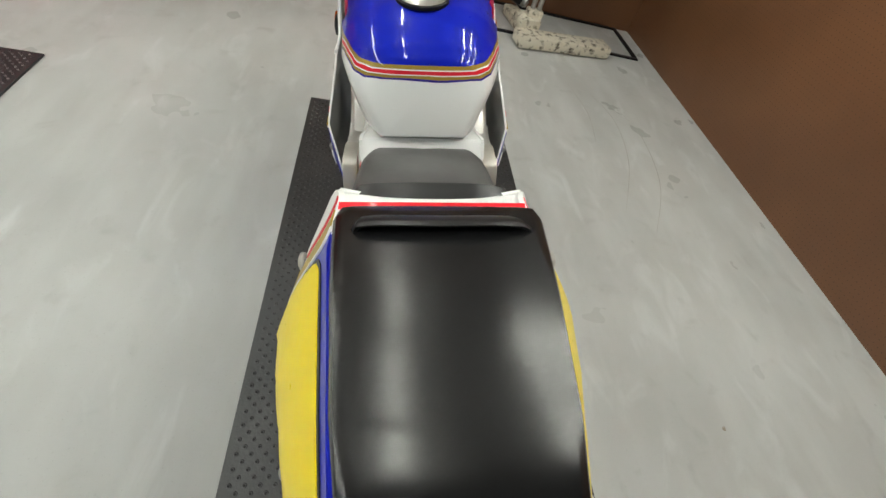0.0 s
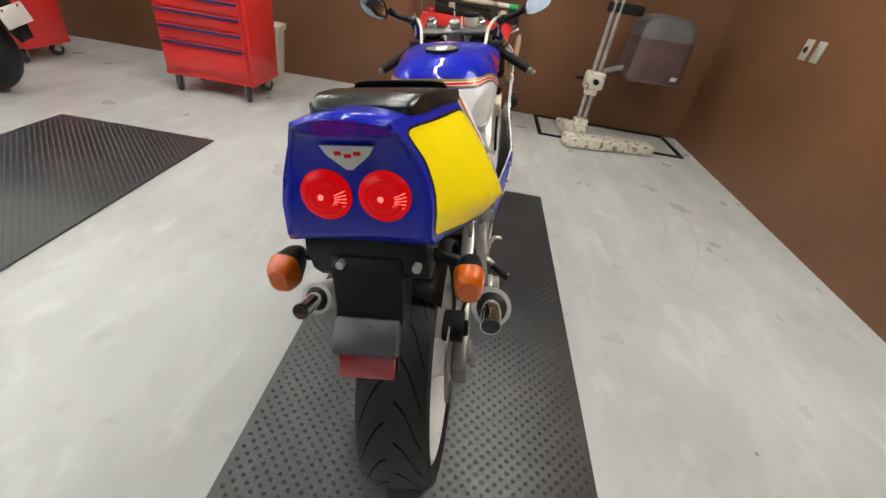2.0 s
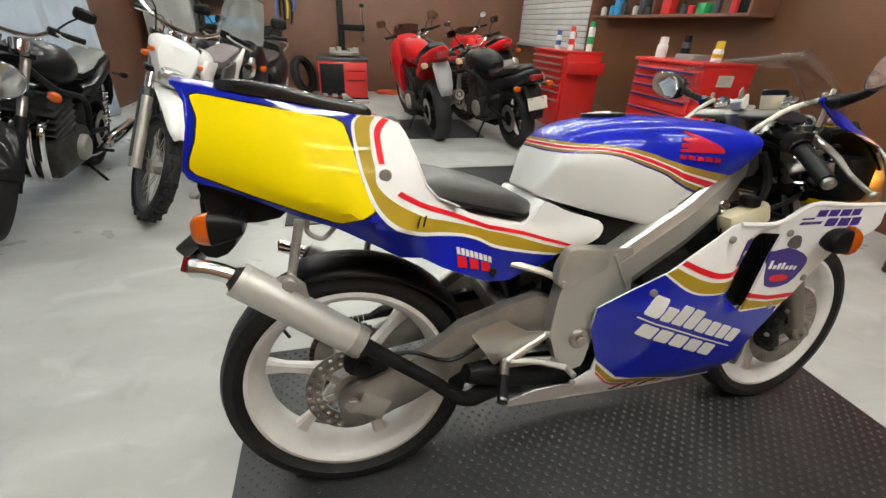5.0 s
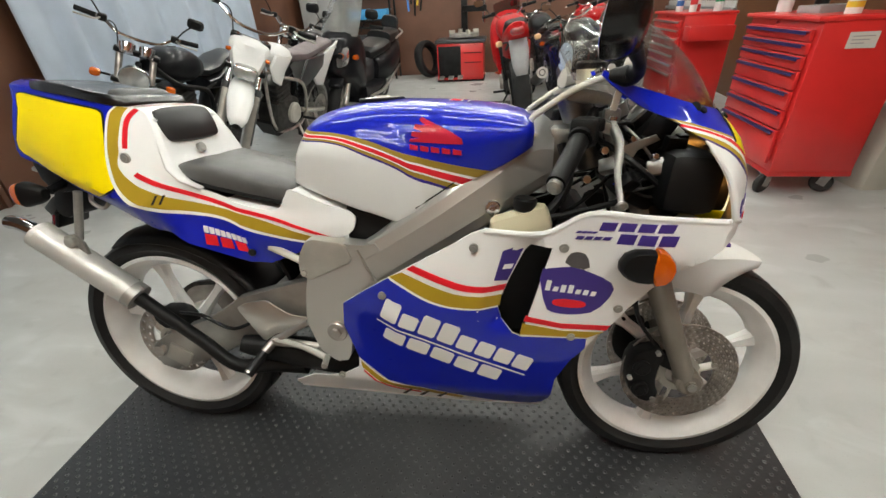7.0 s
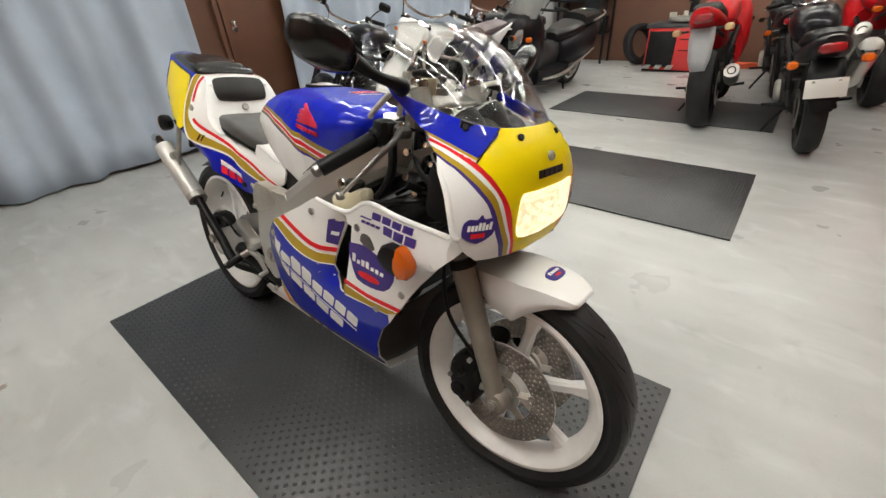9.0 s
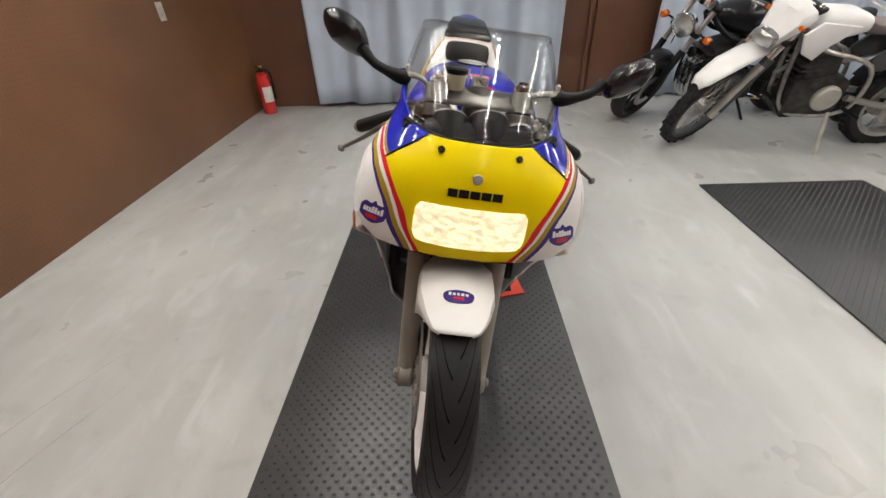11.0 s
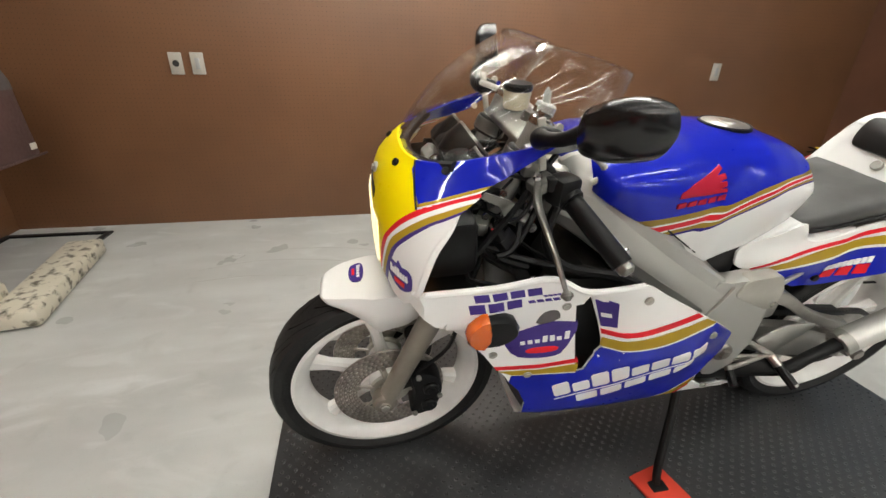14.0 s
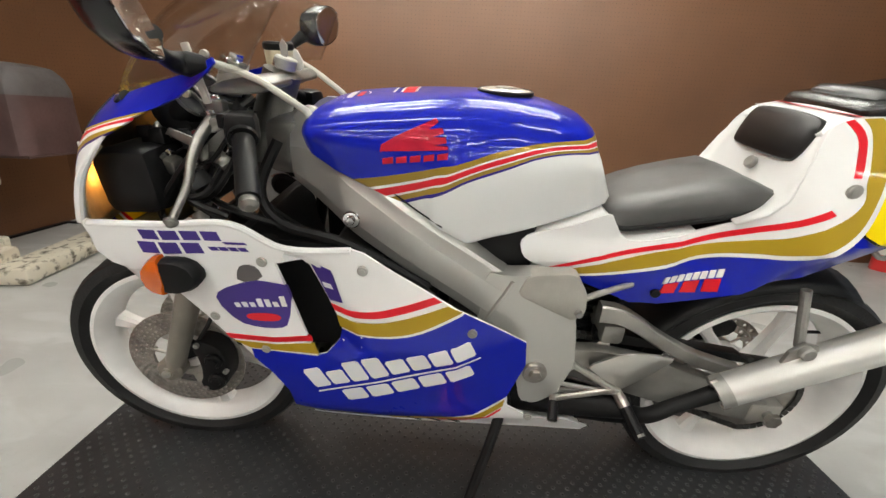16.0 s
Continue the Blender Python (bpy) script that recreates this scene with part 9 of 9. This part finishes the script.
for x in (0.02, 0.38):
    for y in (-0.335, 0.335):
        part("upright", box((x, y, 0.44), (0.030, 0.026, 0.68), 0.004), CHEST_RED, ct)
        caster(ct, x + 0.02, y, 0.045, 30)
part("push_handle", tube([(0.05, -0.35, 0.74), (0.05, -0.42, 0.78), (0.35, -0.42, 0.78), (0.35, -0.35, 0.74)], 0.011, 8), CHROME, ct)


def rag(x, y, z, s, col, seed, label):
    rng = random.Random(seed)
    bm = bmesh.new()
    rows = []
    for i in range(13):
        row = []
        for j in range(13):
            u, v = i / 6 - 1, j / 6 - 1
            h = s[2] * (1 - max(abs(u), abs(v)) ** 2) * (0.6 + 0.4 * math.sin(u * 5 + seed) * math.cos(v * 4 + seed * 2)) + rng.uniform(0, 0.006)
            row.append(bm.verts.new((u * s[0] / 2 * (1 + 0.12 * math.sin(v * 5 + seed)), v * s[1] / 2 * (1 + 0.12 * math.cos(u * 4)), max(h, 0.001))))
        rows.append(row)
    for a, b in zip(rows, rows[1:]):
        for j in range(12):
            bm.faces.new((a[j], a[j + 1], b[j + 1], b[j]))
    ob = part("rag", bm, col)
    ob.matrix_world = pose(x, y, z)
    ob.modifiers.new("cloth", "SOLIDIFY").thickness = 0.004
    tagged(ob, label, "cloth", "rags on the cart")


rag(2.36, 0.10, 0.4375, (0.26, 0.24, 0.08), CLOTH, 1, "crumpled stained brown rag on the cart shelf")
rag(2.40, 0.38, 0.4375, (0.24, 0.20, 0.07), OFFWHITE, 2, "crumpled off-white rag on the cart shelf")
rag(2.38, 0.14, 0.1275, (0.30, 0.30, 0.13), GREY_COVER, 3, "dark grey rag heap on the lowest shelf")
rag(2.42, 0.42, 0.1275, (0.24, 0.22, 0.11), CLOTH, 4, "stained brown rag heap on the lowest shelf")
cs = thing("tool_case", "long black tool case lying across the cart", "tool case", pose(2.32, 0.16, 0.795, 0, 0, 3))
part("case_body", box((0, 0, 0.035), (0.16, 0.66, 0.07), 0.012), PLASTIC, cs)
part("case_lid", box((0, 0, 0.082), (0.165, 0.665, 0.022), 0.010), PLASTIC, cs)
for y in (-0.2, 0.2):
    part("case_latch", box((-0.085, y, 0.068), (0.012, 0.05, 0.035), 0.003), STEELPIPE, cs)
tb = thing("torque_wrench", "white tube with green end cap lying on a case", "tool", pose(2.32, 0.12, 0.908, 0, 0, 4))
part("shaft", tube([(0, -0.20, 0), (0, 0.18, 0)], 0.018, 14, 1), OFFWHITE, tb)
part("end_cap", tube([(0, -0.27, 0), (0, -0.20, 0)], 0.020, 14, 1), GREEN, tb, "green end cap")
gv = thing("work_glove", "beige work glove hanging at the end of the cart", "glove", pose(2.26, -0.205, 0.70))
part("palm", body([(-0.05, 0.016, -0.12, -0.02), (-0.02, 0.024, -0.15, 0.03), (0.03, 0.024, -0.15, 0.04), (0.05, 0.014, -0.12, 0.01)], 14, 2.3), material("beige_leather", (0.42, 0.30, 0.20), 0.8, vary=0.3, scale=15, bump=0.4), gv)
for k, dx in enumerate((-0.035, -0.012, 0.012, 0.034)):
    part("finger", tube([(dx, 0, -0.13), (dx * 1.1, -0.006, -0.19 + 0.01 * abs(k - 1.5))], [0.013, 0.009], 8, 1), bpy.data.materials["beige_leather"], gv)
part("thumb", tube([(0.045, 0, -0.06), (0.075, -0.01, -0.115)], [0.014, 0.009], 8, 1), bpy.data.materials["beige_leather"], gv)

# stand with a chipped cast base, twin pole and a covered box
st = thing("column_stand", "chipped cream cast-iron column stand with twin steel poles", "stand", pose(0, 0, 0))
part("cast_foot", join(box((2.14, -1.13, 0.042), (0.17, 0.78, 0.085), 0.018, (0, 0, 9)), box((2.26, -0.84, 0.10), (0.17, 0.17, 0.08), 0.020, (0, 0, 9))), CHIPPED, st, "chipped cream cast foot")
part("cast_foot", box((2.44, -0.82, 0.035), (0.36, 0.12, 0.07), 0.015, (0, 0, 9)), CHIPPED, st)
for y in (-0.905, -0.855):
    part("pole", tube([(2.27, y, 0.12), (2.27, y, 1.95)], 0.0165, 16, 1), STEELPIPE, st, "bare steel pole")
part("pole_clamp", join(box((2.265, -0.88, 0.50), (0.12, 0.15, 0.13), 0.018), box((2.265, -0.88, 0.415), (0.075, 0.095, 0.06), 0.010)), CHIPPED, st)
part("clamp_knob", disk((2.19, -0.88, 0.50), (1, 0, 0), 0.022, 0.035, 16, 0.005), MATT, st)
part("clamp_knob", tube([(2.27, -0.79, 0.50), (2.27, -0.73, 0.50)], 0.014, 10, 1), MATT, st)
part("pole_collar", box((2.27, -0.88, 0.155), (0.08, 0.12, 0.06), 0.012), CHIPPED, st)
part("top_bracket", box((2.30, -0.95, 1.02), (0.09, 0.26, 0.07), 0.010), MATT, st)
part("arm", tube([(2.27, -0.90, 0.56), (2.36, -1.05, 0.60), (2.40, -1.20, 0.62)], 0.022, 10), STEELPIPE, st)
bg = thing("covered_box", "box under a dusty maroon vinyl cover with grey top", "covered box", pose(2.42, -1.33, 0, 0, 0, 6))
part("cover_side", loft([[(q.x * f, q.y * f, z) for q in [p.to_2d() for p in rounded([Vector((-0.17, -0.23)), Vector((0.17, -0.23)), Vector((0.17, 0.23)), Vector((-0.17, 0.23))], 2, 0.12)]] for z, f in ((0.545, 0.95), (0.56, 1.03), (0.68, 1.0), (0.80, 0.98), (0.865, 0.97))]), BAG, bg, "maroon vinyl cover")
part("cover_top", loft([[(q.x * f, q.y * f, z) for q in [p.to_2d() for p in rounded([Vector((-0.17, -0.23)), Vector((0.17, -0.23)), Vector((0.17, 0.23)), Vector((-0.17, 0.23))], 2, 0.12)]] for z, f in ((0.86, 0.985), (0.90, 0.97), (0.96, 0.88), (1.005, 0.70), (1.02, 0.4))]), GREY_COVER, bg, "grey vinyl top")
part("cover_hem", tube([(-0.178, -0.23, 0.552), (-0.178, 0.23, 0.552)], 0.006, 6, 1), BAG, bg)
part("cover_tag", box((-0.178, -0.14, 0.60), (0.004, 0.05, 0.03), 0.001), OFFWHITE, bg)
fr = thing("floor_frame", "dark flat steel rectangle frame lying on the floor", "frame", pose(2.52, -1.20, GROUND_Z))
for c, s in (((-0.27, 0, 0.006), (0.035, 1.30, 0.012)), ((0.27, 0, 0.006), (0.035, 1.30, 0.012)), ((0, -0.635, 0.006), (0.505, 0.035, 0.012)), ((0, 0.635, 0.006), (0.505, 0.035, 0.012))):
    part("frame_bar", box(c, s, 0.002), MATT, fr)


# sockets and switch
def wall_plate(x, z, kind):
    ob = thing("wall_socket" if kind else "wall_switch", "grey-beige wall socket plate on the brown wall" if kind else "grey-beige wall switch plate on the brown wall", "socket" if kind else "switch", pose(x, Y0 + 0.004, z), "wall plates")
    part("cover_plate", box((0, 0.003, 0), (0.072, 0.010, 0.120), 0.004), PLATE_BEIGE, ob)
    if kind == "round":
        part("socket_face", disk((0, 0.010, 0), (0, 1, 0), 0.018, 0.008, 20, 0.002), DARK, ob, "dark round socket")
    else:
        part("rocker", box((0, 0.010, 0), (0.024, 0.008, 0.062), 0.002), GREY_STEEL, ob)
    for z2 in (-0.046, 0.046):
        part("plate_screw", disk((0, 0.0085, z2), (0, 1, 0), 0.004, 0.003, 10), STEELPIPE, ob)


wall_plate(1.70, 0.983, "round")
wall_plate(1.583, 0.985, "flat")
wall_plate(-2.02, 1.01, "")

# fire extinguisher
fe = thing("fire_extinguisher", "red fire extinguisher with white label on the floor", "fire extinguisher", pose(-3.08, -1.83, GROUND_Z))
part("cylinder", lathe([(0.0005, 0), (0.062, 0), (0.066, 0.008), (0.066, 0.34), (0.058, 0.375), (0.030, 0.398), (0.018, 0.405), (0.0005, 0.405)], (0, 0, 0), (0, 0, 1), 32), CHEST_RED, fe)
part("valve_head", join(disk((0, 0, 0.42), (0, 0, 1), 0.018, 0.04, 16, 0.004), box((0.03, 0, 0.452), (0.11, 0.022, 0.012), 0.003, (0, -14, 0)), box((0.035, 0, 0.428), (0.10, 0.020, 0.010), 0.003)), MATT, fe)
part("safety_pin", box((-0.01, 0, 0.452), (0.03, 0.028, 0.022), 0.004), YELLOW_TAG, fe, "yellow safety pin")
part("hose", tube([(0, 0.02, 0.425), (-0.02, 0.075, 0.40), (-0.02, 0.085, 0.28), (-0.01, 0.080, 0.14)], [0.010, 0.010, 0.010, 0.016], 8), MATT, fe)
part("label_band", loft([[(0.0668 * math.cos(a), 0.0668 * math.sin(a), z) for a in np.linspace(0.0, 1.9, 12)] for z in (0.12, 0.27)], False, False), OFFWHITE, fe)

# wall shelf on the front wall
sh = thing("wall_shelf", "brown wooden wall shelf with uprights full of small items", "shelf")
part("shelf_board", box((2.68, 3.45, 1.28), (0.26, 2.3, 0.025), 0.002), WOOD, sh)
part("shelf_board", box((2.68, 3.45, 1.66), (0.26, 2.3, 0.025), 0.002), WOOD, sh)
for y in (2.31, 3.45, 4.59):
    part("shelf_upright", box((2.68, y, 1.47), (0.26, 0.025, 0.352), 0.002), WOOD, sh)
rng = random.Random(5)
for k in range(15):
    y = 2.42 + k * 0.145
    if abs(y - 3.45) < 0.06:
        continue
    h = rng.uniform(0.07, 0.2)
    bx = thing("bottle" if k % 3 else "small_carton", "workshop bottle on the brown wall shelf" if k % 3 else "small carton on the brown wall shelf", "bottle" if k % 3 else "box", pose(2.64 + rng.uniform(-0.03, 0.03), y, 1.2926, 0, 0, rng.uniform(-20, 20)), "items on the wall shelf")
    col = rng.choice((OFFWHITE, DARK_GREY, BLUEBOX, SPRAY_RED, GREEN, PALE, BLACK_PAINT))
    if k % 3:
        part("bottle_body", lathe([(0.0005, 0), (0.033, 0), (0.034, h * 0.75), (0.014, h * 0.9), (0.0005, h * 0.9)], (0, 0, 0), (0, 0, 1), 16), col, bx)
        part("cap", lathe([(0.0005, h), (0.014, h), (0.015, h * 0.87), (0.0005, h * 0.87)], (0, 0, 0), (0, 0, 1), 12), MATT, bx)
    else:
        part("carton", box((0, 0, h / 2), (0.09, 0.11, h), 0.002), col, bx)
        part("carton_flap", box((0, 0, h + 0.0015), (0.088, 0.05, 0.002)), PALE, bx)

# roller shutter
rs = thing("roller_shutter", "white slatted roller shutter, closed", "shutter", kind="structure")
for k in range(24):
    part("slat", box((X1 - 0.012, 6.15, 0.93 + 0.075 * k), (0.020, 2.25, 0.068), 0.008), SHUTTER, rs)
part("shutter_sill", box((X1 - 0.03, 6.15, 0.875), (0.05, 2.3, 0.04), 0.004), GREY_STEEL, rs)

# far wall things
gc = thing("steel_cabinet", "tall grey enamelled steel cabinet with twin doors", "cabinet")
part("cabinet_body", box((-2.885, 7.08, 0.90), (0.63, 0.42, 1.80), 0.006), GREY_STEEL, gc)
for s in (-1, 1):
    dd = part("cabinet_door", box((-2.885 + s * 0.155, 6.862, 0.92), (0.30, 0.016, 1.68), 0.004), GREY_STEEL, gc)
    part("handle", box((-2.885 + s * 0.03, 6.848, 0.95), (0.016, 0.016, 0.11), 0.004), CHROME, dd)
su = thing("storage_rack", "black steel storage rack with three shelves", "rack")
for x in (-2.48, -1.67):
    for y in (6.90, 7.24):
        part("rack_post", box((x, y, 0.78), (0.03, 0.03, 1.56 - 2 * GROUND_Z), 0.002), MATT, su)
for z in (0.45, 0.92, 1.34):
    part("rack_shelf", box((-2.075, 7.07, z), (0.80, 0.36, 0.03), 0.004), MATT, su)
for k, (x, z, w, h, col, lab) in enumerate(((-2.25, 0.935, 0.34, 0.14, BLUEBOX, "light blue plastic storage box on the rack"), (-1.88, 0.935, 0.32, 0.13, BLUEBOX, "light blue plastic storage box on the rack"), (-2.22, 1.355, 0.36, 0.16, PLASTIC, "black plastic case on the rack"), (-1.87, 1.355, 0.28, 0.14, DARK_GREY, "dark grey plastic case on the rack"), (-2.2, 0.465, 0.36, 0.22, DARK_GREY, "dark grey plastic case on the rack"), (-1.86, 0.465, 0.30, 0.20, PLASTIC, "black plastic case on the rack"))):
    b = thing("storage_box", lab, "box", pose(x, 7.05, z), "boxes on the rack")
    part("box_body", box((0, 0, h / 2), (w, 0.26, h), 0.010), col, b)
    part("box_lid", box((0, 0, h + 0.008), (w + 0.012, 0.272, 0.018), 0.006), col, b)
hb = thing("hanging_straps", "blue and black straps with yellow tags on a wall hook", "straps")
part("wall_hook", join(box((-1.30, Y1 - 0.012, 1.64), (0.34, 0.02, 0.05), 0.003), tube([(-1.30, Y1 - 0.02, 1.63), (-1.30, Y1 - 0.08, 1.61), (-1.30, Y1 - 0.09, 1.64)], 0.006, 6)), STEELPIPE, hb)
for k, (x, zb, col) in enumerate(((-1.42, 1.02, BLUE_STRAP), (-1.37, 1.12, MATT), (-1.32, 0.95, MATT), (-1.27, 1.10, YELLOW_TAG), (-1.22, 1.02, MATT), (-1.18, 1.20, BLUE_STRAP))):
    part("strap", tube([(x, Y1 - 0.05, 1.63), (x + 0.015, Y1 - 0.06, 1.4), (x - 0.01 + 0.01 * k, Y1 - 0.055, (1.4 + zb) / 2), (x, Y1 - 0.06, zb)], 0.020, 8, 4, 0.35), col, hb)
tc = thing("tyre_changer", "red and black tyre changing machine with tall column", "machine", pose(-0.48, 6.72, GROUND_Z))
part("machine_base", box((0, 0, 0.29), (0.74, 0.60, 0.55), 0.012), CHEST_RED, tc, "red steel machine base")
part("front_panel", box((-0.17, -0.305, 0.29), (0.36, 0.012, 0.46), 0.003), MATT, tc)
for z in (0.42, 0.28):
    part("drawer_slot", box((0.20, -0.305, z), (0.28, 0.012, 0.012), 0.002), MATT, tc)
part("base_deck", box((0, 0, 0.585), (0.80, 0.66, 0.05), 0.012), DARK_GREY, tc)
part("turntable", disk((0.05, -0.05, 0.66), (0, 0, 1), 0.24, 0.05, 32, 0.008), STEELPIPE, tc)
for k in range(4):
    a = k * math.pi / 2 + 0.4
    part("jaw", box((0.05 + 0.20 * math.cos(a), -0.05 + 0.20 * math.sin(a), 0.71), (0.09, 0.05, 0.06), 0.008, (0, 0, math.degrees(a))), CAST, tc)
part("column", box((0.03, 0.32, 0.92), (0.10, 0.12, 1.10), 0.010), MATT, tc)
part("swing_beam", box((0.20, 0.18, 1.02), (0.42, 0.08, 0.09), 0.010, (0, 0, -25)), MATT, tc)
part("tool_shaft", tube([(0.36, 0.10, 1.30), (0.36, 0.10, 0.82)], 0.022, 12, 1), CHROME, tc)
part("control_knob", disk((0.36, 0.10, 1.33), (0, 0, 1), 0.04, 0.05, 16, 0.01), MATT, tc)
for k, x in enumerate((-0.3, -0.15, 0.0)):
    part("pedal", box((x, -0.36, 0.07), (0.08, 0.14, 0.02), 0.005, (12, 0, 0)), STEELPIPE, tc)
part("machine_foot", box((0, 0, 0.012), (0.76, 0.62, 0.024), 0.004), MATT, tc)
lt = thing("spare_tyre", "loose black tyre leaning against the brown wall", "tyre", pose(-1.10, 6.98, GROUND_Z + 0.296, -14, 0, 62))
part("tyre", lathe([(0.205, -0.055), (0.25, -0.075), (0.285, -0.060), (0.298, -0.02), (0.298, 0.02), (0.285, 0.060), (0.25, 0.075), (0.205, 0.055), (0.235, 0.05), (0.27, 0.03), (0.275, 0), (0.27, -0.03), (0.235, -0.05)], (0, 0, 0), (0, 1, 0), 40), RUBBER, lt)
hs = thing("air_hose", "coiled orange-red air hose lying on the floor", "hose")
part("hose_coil", tube([(0.35 + (0.22 + 0.015 * (k % 5)) * math.cos(k * 0.5), 7.02 + (0.14 + 0.01 * (k % 4)) * math.sin(k * 0.5), GROUND_Z + 0.011 + 0.0035 * k / 4) for k in range(44)], 0.009, 8, 2), material("orange_hose", (0.65, 0.10, 0.03), 0.5), hs)
lb = thing("wall_label", "small white paper label on the brown wall", "label", pose(0.95, Y1 - 0.003, 1.56))
part("label_sheet", box((0, 0, 0), (0.06, 0.004, 0.09), 0.0005), OFFWHITE, lb)
